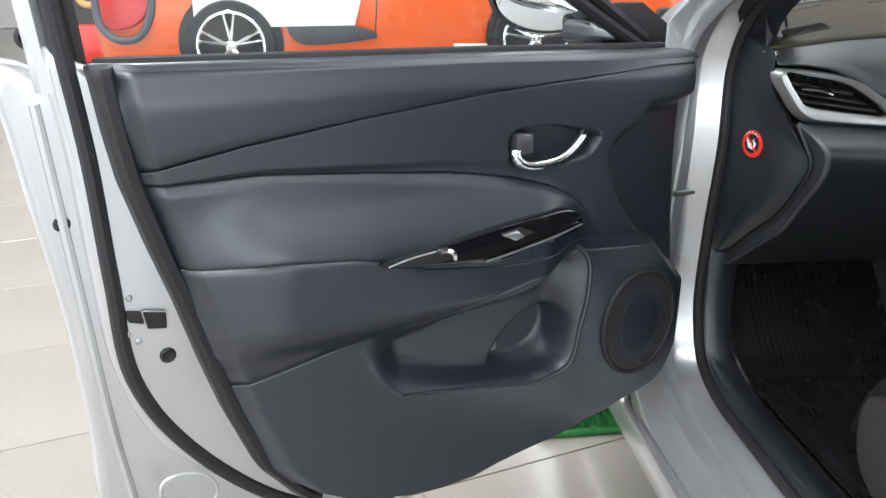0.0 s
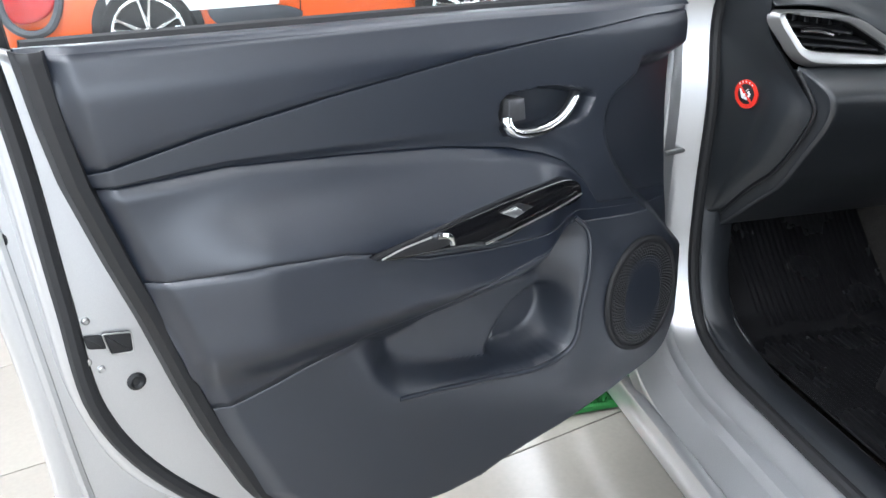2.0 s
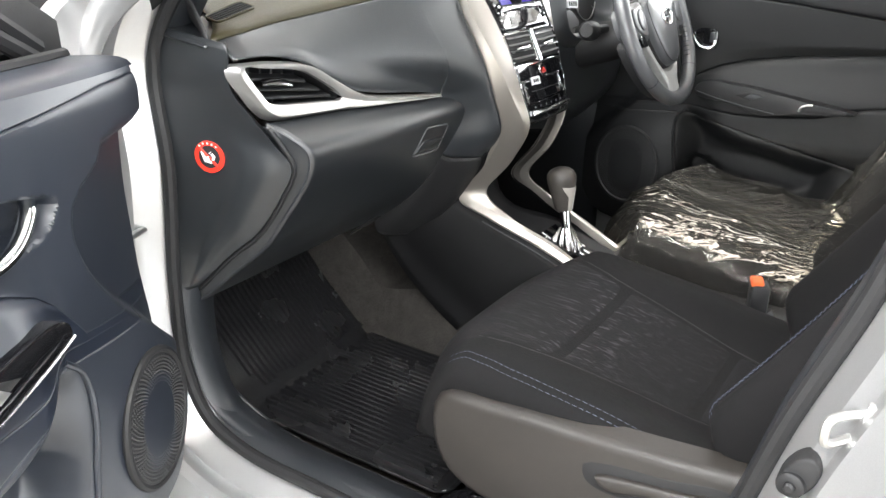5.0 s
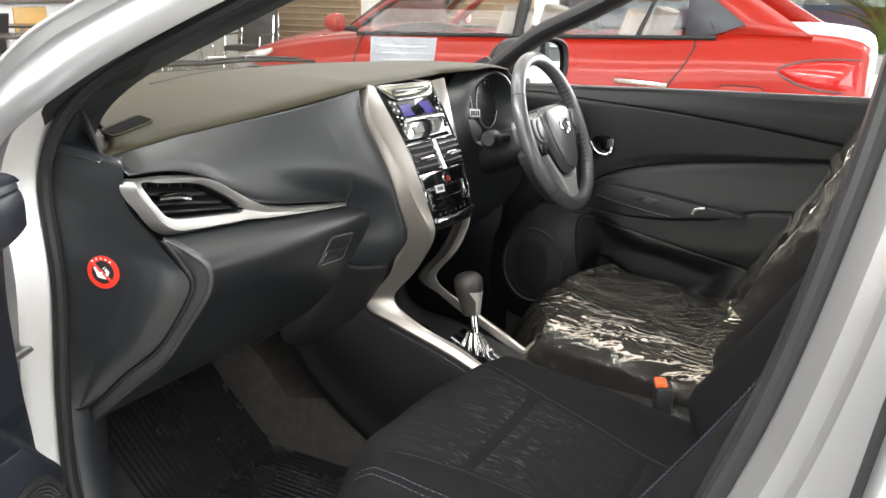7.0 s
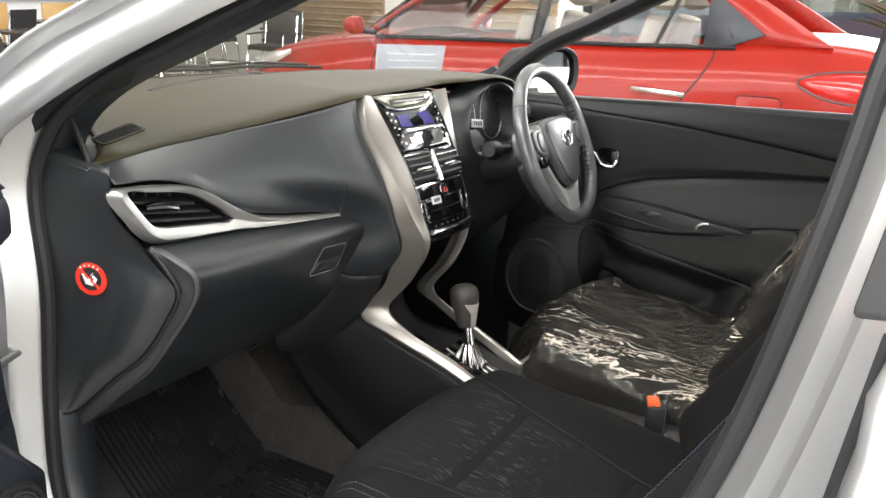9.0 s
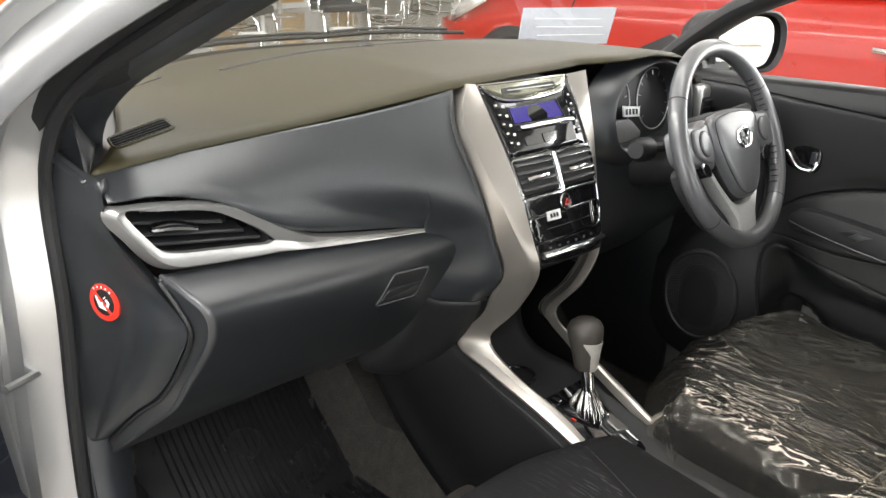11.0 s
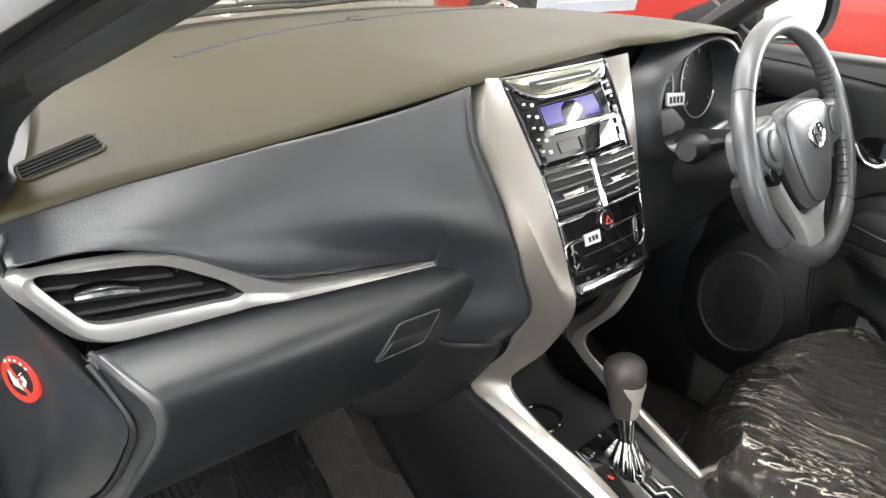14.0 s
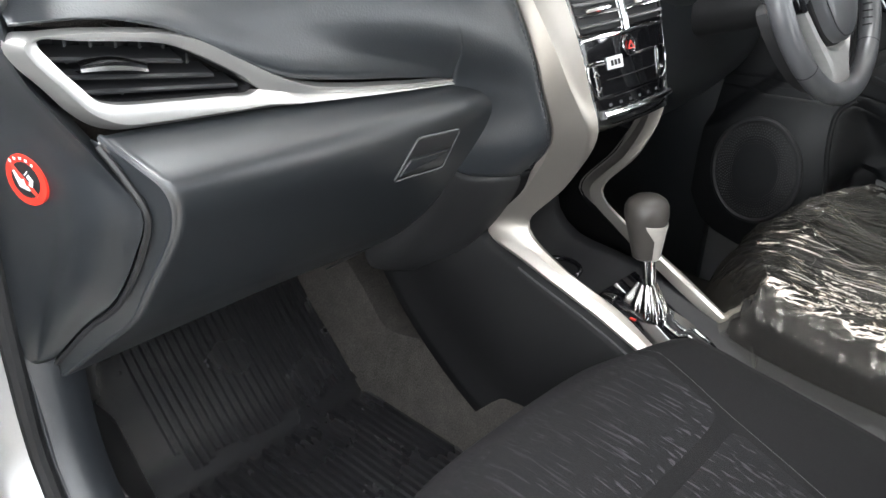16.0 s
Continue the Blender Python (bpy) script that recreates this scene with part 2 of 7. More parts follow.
def disc(centre, axis, rings, sides=32):
    """A turned shape: rings of (radius, height along axis) about centre."""
    ax = Vector(axis).normalized()
    s = ax.orthogonal().normalized()
    w = ax.cross(s)
    c = Vector(centre)
    verts = [c + ax * h + (s * math.cos(2 * math.pi * j / sides) + w * math.sin(2 * math.pi * j / sides)) * r for r, h in rings for j in range(sides)]
    faces = []
    for i in range(len(rings) - 1):
        for j in range(sides):
            faces.append((i * sides + j, i * sides + (j + 1) % sides, (i + 1) * sides + (j + 1) % sides, (i + 1) * sides + j))
    faces.append(tuple(reversed(range(sides))))
    faces.append(tuple(range((len(rings) - 1) * sides, len(rings) * sides)))
    return mesh_from(verts, faces)


def poly(pts, r=0.004, n=4):
    """A closed outline with its corners rounded."""
    out = []
    k = len(pts)
    p = [np.array(q, float) for q in pts]
    for i in range(k):
        a, b, c = p[i - 1], p[i], p[(i + 1) % k]
        ra = b + (a - b) / np.linalg.norm(a - b) * min(r, 0.45 * np.linalg.norm(a - b))
        rc = b + (c - b) / np.linalg.norm(c - b) * min(r, 0.45 * np.linalg.norm(c - b))
        for t in np.linspace(0, 1, n):
            out.append(tuple((1 - t) ** 2 * ra + 2 * t * (1 - t) * b + t * t * rc))
    return out


def inside_by(poly, x, y):
    """Signed distance to a closed polygon, positive inside."""
    p = np.array(poly)
    q = np.roll(p, -1, 0)
    e = q - p
    w = np.array([x, y]) - p
    t = np.clip((w * e).sum(1) / np.maximum(1e-12, (e * e).sum(1)), 0, 1)
    dist = np.sqrt((((w - e * t[:, None])) ** 2).sum(1)).min()
    c = ((p[:, 1] > y) != (q[:, 1] > y)) & (x < e[:, 0] * (y - p[:, 1]) / np.where(e[:, 1] == 0, 1e-12, e[:, 1]) + p[:, 0])
    return dist if c.sum() % 2 else -dist

# ---- showroom ----
WALL = mk("painted_wall", (0.74, 0.73, 0.69), 0.7, var=0.03, vscale=1.5)
CEIL = mk("ceiling_board", (0.80, 0.80, 0.78), 0.8, var=0.02)
TILE = mk("cream_floor_tile", (0.29, 0.268, 0.232), 0.20, var=0.05, vscale=1.2, coat=0.15, fine=0.03)
GROUT = mk("grey_grout", (0.22, 0.20, 0.17), 0.8)


def setting(name, shape, material, label, category="structure"):
    ob = part(name, shape, material)
    return tagged(ob, label, category, kind="structure")


X0, X1, Y0, Y1, H = -9.0, 10.0, -8.0, 13.0, 3.9
floor_ob = setting("floor", box((X0 + X1) / 2, (Y0 + Y1) / 2, -0.06, X1 - X0 + 1, Y1 - Y0 + 1, 0.112, 0), GROUT, "grey grout bed under large cream floor tiles", "floor")
setting("ceiling", box((X0 + X1) / 2, (Y0 + Y1) / 2, H + 0.05, X1 - X0 + 1, Y1 - Y0 + 1, 0.1, 0), CEIL, "plain white showroom ceiling of painted board", "ceiling")


def glazed_wall(name, along_x, at, lo, hi, sill=0.35, top=3.5):
    """A wall with one wide glazed opening, mullions and panes."""
    def b(c, w, z0, z1, t):
        return box(c, at, (z0 + z1) / 2, w, t, z1 - z0, 0) if along_x else box(at, c, (z0 + z1) / 2, t, w, z1 - z0, 0)
    mid, span = (lo + hi) / 2, hi - lo
    low = setting(name, b(mid, span, 0, sill, 0.2), WALL, "low painted showroom wall under wide shop windows", "wall")
    part("lintel", b(mid, span, top, H, 0.2), WALL, low)
    n = int(span / 2.2)
    for i in range(n + 1):
        part("mullion", b(lo + 0.05 + (span - 0.1) * i / n, 0.09, sill, top, 0.12), BLACK, low)
    pane = part("pane", b(mid, span, sill, top, 0.012), GLASS, low)
    pane.visible_shadow = False


glazed_wall("wall_back", True, Y0, X0, X1)
glazed_wall("wall_side", False, X0, Y0, Y1)
glazed_wall("wall_far_side", False, X1, Y0, 3.0)
setting("wall_far_end", box(X1, (3.0 + Y1) / 2, H / 2, 0.2, Y1 - 3.0, H, 0), WALL, "cream painted wall behind roller shutters", "wall")
setting("wall_front", box((X0 + X1) / 2, Y1, H / 2, X1 - X0, 0.2, H, 0), WALL, "cream painted end wall of the showroom", "wall")
OUTSIDE = mk("pale_paving", (0.42, 0.41, 0.38), 0.8)
setting("ground", box(0, 2, -0.2, 300, 300, 0.1, 0), OUTSIDE, "pale paved ground outside the showroom windows", "ground")

# ---- the silver car: body round the open front passenger doorway ----
car_body = thing("silver_hatchback", (0, 0, 0), "silver compact car body with its front passenger door open", "car body")

# the doorway's rim, at the door seal: (y, z, x)
RIM = [(-0.03, 0.99, -0.712), (-0.036, 0.82, -0.712), (-0.012, 0.60, -0.708), (-0.010, 0.44, -0.704), (-0.055, 0.335, -0.70), (-0.15, 0.297, -0.70), (-0.34, 0.290, -0.70),
       (-0.60, 0.290, -0.70), (-0.80, 0.300, -0.70), (-0.90, 0.345, -0.70), (-0.95, 0.42, -0.70), (-0.985, 0.52, -0.70), (-1.031, 0.70, -0.70), (-1.085, 0.87, -0.70), (-1.125, 1.05, -0.695),
       (-1.15, 1.20, -0.67), (-1.16, 1.34, -0.63), (-1.10, 1.40, -0.60), (-0.85, 1.41, -0.59), (-0.62, 1.36, -0.615), (-0.41, 1.265, -0.665), (-0.297, 1.21, -0.69), (-0.162, 1.147, -0.705), (-0.085, 1.085, -0.711)]
rim = [np.array([p[2], p[0], p[1]]) for p in catmull(RIM, 160, closed=True)]


def rim_out(i):
    a, b = rim[(i - 2) % len(rim)], rim[(i + 2) % len(rim)]
    t = b - a
    o = np.array([0, t[2], -t[1]])
    o /= np.linalg.norm(o)
    c = np.array([0, -0.55, 0.8])
    return o if np.dot(o, rim[i] - c) > 0 else -o


outs = [rim_out(i) for i in range(len(rim))]


def ring(out, dx):
    """One line of the frame; along the windscreen pillar and roof the flange is narrower."""
    line = []
    for p, o in zip(rim, outs):
        thin = smooth(0.98, 1.10, p[2]) * smooth(-1.10, -0.92, p[1])
        line.append(p + o * (min(out, 0.045) + max(0.0, out - 0.045) * (1 - 0.88 * thin)) + np.array([dx * (1 - 0.25 * thin), 0, 0]))
    return line


# stepped painted flange that runs round the doorway
STEPS = [(0.0, 0.03), (0.004, 0.0), (0.012, -0.012), (0.020, -0.040), (0.026, -0.052), (0.036, -0.058), (0.043, -0.066), (0.049, -0.084), (0.058, -0.090), (0.080, -0.110), (0.096, -0.125), (0.13, -0.132)]
part("door_frame", grid([ring(o, dx) for o, dx in STEPS], closed_u=True), SILVER, car_body, "silver painted pressed-steel door frame", thick=0.004, sharp=22)
seal = [p + o * -0.006 + np.array([-0.002, 0, 0]) for p, o in zip(rim, outs)]
part("door_seal", tube(seal, 0.0115, 10, closed=True), RUBBER, car_body, "black rubber door seal round the doorway")
part("inner_trim", grid([ring(o, dx) for o, dx in ((-0.004, 0.0), (-0.010, 0.012), (-0.016, 0.03), (-0.018, 0.07))], closed_u=True), TRIM_GREY, car_body, "dark grey plastic trim inside the doorway", thick=0.003)

# outer rocker below the door
part("rocker_panel", grid([[(x, y, z) for y in np.linspace(0.45, -1.7, 12)] for x, z in ((-0.828, 0.20), (-0.842, 0.185), (-0.846, 0.15), (-0.83, 0.10), (-0.78, 0.085))]), SILVER, car_body, thick=0.003)

# windscreen pillar of the passenger side: painted outside, dark trim inside
outer = [(-0.735, 0.04, 1.03), (-0.73, -0.02, 1.115), (-0.715, -0.16, 1.205), (-0.68, -0.35, 1.30), (-0.62, -0.60, 1.405), (-0.56, -0.85, 1.455)]


def pillar(side, name, material, pts, wide, tall):
    path = catmull([(side * abs(x), y, z) for x, y, z in pts], 30)
    return part(name, tube(path, wide, 14, flat=tall / wide, up=(0, 0.5, 0.85)), material, car_body)


part("pillar_skin", grid([[np.array(p) + d for p in catmull(outer, 30)] for d in (np.array((-0.062, -0.03, -0.07)), np.array((-0.066, 0.0, -0.03)), np.array((-0.055, 0.022, -0.012)), np.array((-0.020, 0.042, 0.008)), np.array((0.025, 0.062, 0.008)), np.array((0.05, 0.078, -0.004)))]), SILVER, car_body, "silver painted windscreen pillar", thick=0.004, sharp=60)
inner = [(-0.695, -0.02, 1.06), (-0.688, -0.07, 1.105), (-0.672, -0.18, 1.165), (-0.645, -0.33, 1.24), (-0.60, -0.52, 1.325), (-0.55, -0.72, 1.40)]
pillar(-1, "pillar_trim", BLACK, inner, 0.050, 0.026)
part("pillar_foot", slab(poly([(0.03, 1.02), (-0.06, 1.02), (-0.07, 1.06), (-0.05, 1.10), (0.0, 1.09)], 0.02), lambda y, z, d: (-0.690 - d, y, z), -0.006, 0.006, 0.004), BLACK, car_body, "black foot of the pillar trim")
sail_low = catmull([(-0.71, -0.16, 1.033), (-0.668, -0.09, 1.042), (-0.622, -0.01, 1.055), (-0.585, 0.06, 1.065), (-0.53, 0.14, 1.072)], 24)
sail_high = catmull([(-0.712, -0.158, 1.042), (-0.700, -0.10, 1.105), (-0.68, -0.03, 1.115), (-0.64, 0.06, 1.11), (-0.58, 0.14, 1.105)], 24)
part("pillar_base", grid([[a + (b - a) * q + np.array([0, 0, -0.012 * math.sin(math.pi * q)]) for a, b in zip(sail_low, sail_high)] for q in np.linspace(0, 1, 8)]), BLACK, car_body, "black trim where the pillar meets the dash", thick=0.004)
pillar(1, "pillar_trim", BLACK, [(0.712, -0.10, 1.065), (0.708, -0.16, 1.115), (0.69, -0.28, 1.20), (0.655, -0.42, 1.262), (0.62, -0.56, 1.325), (0.56, -0.74, 1.40)], 0.042, 0.026)

# windscreen, roof and far side
ws_rows = []
for k in np.linspace(0, 1, 12):
    row = []
    for x in np.linspace(-0.70, 0.70, 24):
        q = abs(x) / 0.70
        y0, z0 = 0.33 - 0.33 * q ** 3.2, 1.075 - 0.02 * q * q
        y1, z1 = -0.64 - 0.10 * q ** 2.2, 1.43 - 0.04 * q * q
        row.append(((1 - k * 0.18) * x, y0 + (y1 - y0) * k, z0 + (z1 - z0) * k + 0.03 * math.sin(math.pi * k)))
    ws_rows.append(row)
pane = part("windscreen", grid(ws_rows), GLASS, car_body, "clear laminated windscreen glass")
pane.visible_shadow = False
part("roof", grid([[(x, y, 1.455 - 0.06 * (x / 0.62) ** 4 - 0.03 * ((y + 1.4) / 1.0) ** 4) for x in np.linspace(-0.62, 0.62, 16)] for y in np.linspace(-0.66, -2.4, 10)]), SILVER, car_body, thick=0.02)
part("headlining", grid([[(x, y, 1.425 - 0.06 * (x / 0.60) ** 4 - 0.03 * ((y + 1.4) / 1.0) ** 4) for x in np.linspace(-0.60, 0.60, 16)] for y in np.linspace(-0.70, -2.4, 10)]), CEIL, car_body, thick=0.006)

# cowl, wipers and the closed far side of the cabin
part("cowl", grid([[(x, 0.30 - 0.33 * (abs(x) / 0.70) ** 3.2 + d, 1.092 - 0.055 * (abs(x) / 0.70) ** 3 + dz) for x in np.linspace(-0.70, 0.70, 40)] for d, dz in ((-0.01, 0.0), (0.03, 0.006), (0.10, -0.01), (0.14, -0.05))]), BLACK, car_body, "black cowl below the windscreen", thick=0.004)
part("far_side_wall", box(0.765, -0.85, 0.575, 0.05, 2.6, 0.79, 0.02), SILVER, car_body)
part("far_kick_panel", box(0.715, 0.10, 0.62, 0.03, 0.62, 0.82, 0.01), TRIM, car_body)
part("near_kick_panel", box(-0.694, 0.235, 0.62, 0.03, 0.40, 0.80, 0.01), TRIM, car_body)
wipers = thing("wipers", (0.0, 0.34, 1.09), "black windscreen wipers with silver pivots on the cowl", "wipers")
part("arm", tube(catmull([(-0.36, 0.30, 1.115), (-0.15, 0.345, 1.118), (0.02, 0.36, 1.116), (0.10, 0.36, 1.11)], 24), 0.0065, 8, flat=0.6), BLACK, wipers)
part("blade", tube(catmull([(-0.42, 0.27, 1.108), (-0.2, 0.32, 1.112), (0.0, 0.335, 1.112)], 20), 0.005, 6), RUBBER, wipers)
part("arm", tube(catmull([(0.05, 0.345, 1.118), (0.20, 0.345, 1.122), (0.38, 0.31, 1.116)], 20), 0.006, 8, flat=0.6), BLACK, wipers)
part("blade", tube(catmull([(0.0, 0.335, 1.11), (0.2, 0.33, 1.114), (0.42, 0.29, 1.108)], 20), 0.005, 6), RUBBER, wipers)
for px, py in ((0.10, 0.362), (-0.14, 0.350), (0.22, 0.346)):
    part("pivot", tube([(px - 0.03, py, 1.122), (px + 0.03, py + 0.002, 1.121)], 0.0065, 8, flat=0.7), STEEL, wipers, "silver wiper pivot")

# door pillar fittings and the rear door's edge
sw_ = part("door_switch", slab([tuple(p) for p in catmull([(-1.031, 0.668), (-1.036, 0.655), (-1.052, 0.655), (-1.066, 0.670), (-1.072, 0.695), (-1.062, 0.706), (-1.046, 0.698)], 30, closed=True)], lambda y, z, d: (-0.768 - d, y, z), -0.02, 0.006, 0.004, 3), RUBBER, car_body, "black rubber door switch")
part("switch_tip", disc((-0.774, -1.047, 0.671), (-1, 0.1, 0), [(0.014, -0.004), (0.014, 0.004), (0.011, 0.006), (0.006, 0.006), (0.006, 0.010), (0.004, 0.012)], 20), BLACK, sw_)
st = part("striker", tube(catmull([(-0.760, -1.094, 0.765), (-0.790, -1.070, 0.765), (-0.793, -1.068, 0.752), (-0.790, -1.070, 0.740), (-0.760, -1.094, 0.740)], 24), 0.005, 8), STEEL, car_body, "steel door striker")
part("striker_plate", slab(poly([(-1.098, 0.785), (-1.112, 0.785), (-1.106, 0.715), (-1.092, 0.715)], 0.005), lambda y, z, d: (-0.774 - d + (y + 1.09) * -0.5, y, z), -0.004, 0.004, 0.002), SILVER, st)
part("pillar_tape", slab(poly([(-1.162, 1.054), (-1.30, 1.068), (-1.34, 1.42), (-1.225, 1.42)], 0.008), lambda y, z, d: (-0.834 + max(0, z - 1.05) ** 1.3 * 0.45 - d, y, z), 0.0, 0.004, 0.002), BLACK, car_body, "matt black pillar film")
rd = part("rear_door", slab([tuple(p) for p in catmull([(-1.196, 1.045), (-1.183, 0.95), (-1.170, 0.85), (-1.150, 0.70), (-1.12, 0.50), (-1.10, 0.26), (-1.3, 0.20), (-2.1, 0.22), (-2.15, 0.6), (-2.1, 1.05), (-1.6, 1.05)], 70, closed=True)], lambda y, z, d: (-0.812 - d, y, z), 0.0, 0.036, 0.012, 4), SILVER, car_body, "silver rear door")
part("door_gap", tube([(-0.833, y + 0.006, z) for y, z in catmull([(-1.196, 1.045), (-1.170, 0.85), (-1.150, 0.70), (-1.12, 0.50), (-1.10, 0.28)], 30)], 0.005, 6), BLACK, rd, "dark shut line")
part("check_link", tube([(-0.741, 0.000, 0.713), (-0.80, -0.03, 0.716)], 0.006, 8), STEEL, car_body, "steel door check link")
part("check_bolt", disc((-0.742, 0.004, 0.713), (-1, -0.2, 0), [(0.012, -0.004), (0.012, 0.006), (0.006, 0.010)], 12), STEEL, car_body)
for hz in (0.93, 0.47):
    part("hinge", box(-0.80, 0.045, hz, 0.06, 0.05, 0.05, 0.008), SILVER, car_body)

# far wing mirror
fm = part("wing_mirror", grid([[(0.945 + 0.135 * k * a, -0.20 + d - 0.035 * a * k, 1.108 + 0.082 * k * b) for a, b in poly([(-1, -0.8), (0.75, -0.95), (1, -0.3), (0.95, 0.6), (0.6, 1), (-0.75, 0.95), (-1, 0.4)], 0.4, 6)] for k, d in ((0.86, 0.004), (0.93, -0.006), (1.0, 0.0), (1.03, 0.03), (0.95, 0.08), (0.6, 0.13), (0.05, 0.14))], closed_u=True), BLACK, car_body, "black wing mirror housing")
part("mirror_glass", slab([(0.74 * a - 0.10, 0.80 * b) for a, b in poly([(-1, -0.8), (0.75, -0.95), (1, -0.3), (0.95, 0.6), (0.6, 1), (-0.75, 0.95), (-1, 0.4)], 0.4, 6)], lambda a, b, d: (0.945 + 0.135 * a, -0.199 + d - 0.035 * a, 1.108 + 0.082 * b), 0.004, 0.0, 0.001), MIRROR, fm, "mirror glass")
part("mirror_foot", tube([(0.76, -0.14, 1.04), (0.88, -0.16, 1.05)], 0.028, 10), BLACK, fm)
part("mirror_cover", slab([(-0.02, 1.04), (-0.20, 1.045), (-0.19, 1.075), (-0.10, 1.13), (-0.02, 1.09)], lambda y, z, d: (0.73 + d, y, z), -0.004, 0.02, 0.006), BLACK, car_body, "black mirror mounting cover")

# ---- front doors ----
ARM_N = 0.05


SWELL = np.array(catmull([(-0.05, 0.040), (0.0, 0.050), (0.12, 0.070), (0.28, 0.066), (0.45, 0.044), (0.8, 0.026), (1.0, 0.012), (1.1, 0.0)], 160))


def door_relief(u, z, cup=True):
    """How far the inner panel stands out from the door's middle plane."""
    n = float(np.interp(u, SWELL[:, 0], SWELL[:, 1]))
    n += 0.012 * smooth(0.80, 1.0, z) * (1 - smooth(0.98, 1.03, z))
    arm = smooth(0.30, 0.42, u) * (1 - smooth(0.86, 1.04, u))
    n += ARM_N * (1.0 if cup else 0.5) * arm * smooth(0.56, 0.635, z) * (1 - smooth(0.735 + 0.03 * (u - 0.4), 0.860 + 0.03 * (u - 0.4), z))
    n -= 0.006 * arm * smooth(0.73, 0.79, z) * (1 - smooth(0.81, 0.88, z))
    n += 0.026 * math.exp(-(((u - 0.165) / 0.125) ** 4) - (((z - 0.505) / 0.145) ** 4))
    d = inside_by(SWITCH_AREA, u, z)
    if d > -0.02:
        n = min(n, 0.090 + max(0.0, -d) * 1.6)
    d = inside_by(PILLOW, u, z)
    n -= 0.036 * smooth(-0.004, 0.03, d)
    d = inside_by(POCKET, u, z)
    n -= 0.054 * smooth(-0.004, 0.016 + 0.05 * smooth(0.50, 0.60, z) + 0.05 * smooth(0.48, 0.70, u), d)
    n -= 0.030 * smooth(-0.002, 0.020, inside_by(HOLDER, u, z))
    n -= 0.016 * smooth(0.034, 0.004, door_left(z) - u)
    if not cup:
        return n
    d = inside_by(HANDLE_CUP, u, z)
    n -= 0.040 * smooth(0.0, 0.010, d)
    return n


SWITCH_AREA = [(0.732, 0.727), (0.648, 0.740), (0.546, 0.755), (0.439, 0.767), (0.369, 0.769), (0.341, 0.755), (0.341, 0.732), (0.435, 0.717), (0.508, 0.698), (0.604, 0.710), (0.687, 0.718)]
PILLOW = [tuple(p) for p in catmull([(0.190, 0.935), (0.200, 0.912), (0.252, 0.878), (0.262, 0.838), (0.241, 0.774), (0.189, 0.702), (0.128, 0.641), (0.05, 0.57), (-0.06, 0.57), (-0.06, 0.95), (0.12, 0.942)], 50, closed=True)]
POCKET = [tuple(p) for p in catmull([(0.744, 0.591), (0.725, 0.536), (0.705, 0.494), (0.664, 0.454), (0.498, 0.431), (0.378, 0.420), (0.322, 0.444), (0.306, 0.519), (0.295, 0.590), (0.295, 0.656), (0.325, 0.687), (0.382, 0.670), (0.47, 0.630), (0.60, 0.606)], 70, closed=True)]
HOLDER = [tuple(p) for p in catmull([(0.455, 0.440), (0.40, 0.432), (0.345, 0.445), (0.316, 0.480), (0.308, 0.530), (0.325, 0.556), (0.385, 0.538), (0.435, 0.490)], 40, closed=True)]
HANDLE_CUP = [tuple(p) for p in catmull([(0.466, 0.902), (0.416, 0.913), (0.354, 0.911), (0.285, 0.888), (0.305, 0.856), (0.362, 0.840), (0.417, 0.836), (0.462, 0.846)], 44, closed=True)]


def door_left(z):
    return table(z, (0.23, 0.75), (0.27, 0.810), (0.295, 0.838), (0.363, 0.893), (0.486, 0.942), (0.574, 0.970), (0.684, 1.001), (0.777, 1.031), (0.878, 1.060), (0.947, 1.072), (1.04, 1.084))


def door_right(z):
    return table(z, (0.25, 0.20), (0.33, 0.13), (0.364, 0.060), (0.414, 0.022), (0.505, 0.022), (0.569, 0.027), (0.75, 0.047), (0.915, 0.068), (1.04, 0.080))


def door_s(u):
    return min(1.0, max(0.0, (u - 0.080) / (1.080 - 0.080)))


BOTTOM = [(0.0, 0.350), (0.10, 0.315), (0.25, 0.280), (0.40, 0.256), (0.55, 0.236), (0.68, 0.232), (0.80, 0.238), (0.92, 0.262), (1.0, 0.33)]
LOW_LINE = [(0.0, 0.655), (0.28, 0.675), (0.42, 0.650), (0.50, 0.633), (0.70, 0.589), (0.90, 0.549), (1.0, 0.532)]
ARM_LINE = [(0.0, 0.665), (0.28, 0.695), (0.42, 0.684), (0.50, 0.688), (0.62, 0.702), (0.67, 0.722), (0.74, 0.738), (0.85, 0.748), (1.0, 0.742)]
CURVE = [(0.0, 0.675), (0.235, 0.700), (0.250, 0.728), (0.268, 0.757), (0.295, 0.783), (0.335, 0.804), (0.40, 0.824), (0.52, 0.845), (0.66, 0.860), (0.83, 0.875), (1.0, 0.871)]
CREASE = [(0.0, 1.004), (0.10, 1.003), (0.24, 0.990), (0.47, 0.969), (0.67, 0.945), (0.85, 0.918), (1.0, 0.888)]
BELT = [(0.0, 1.012), (0.45, 1.022), (1.0, 1.030)]


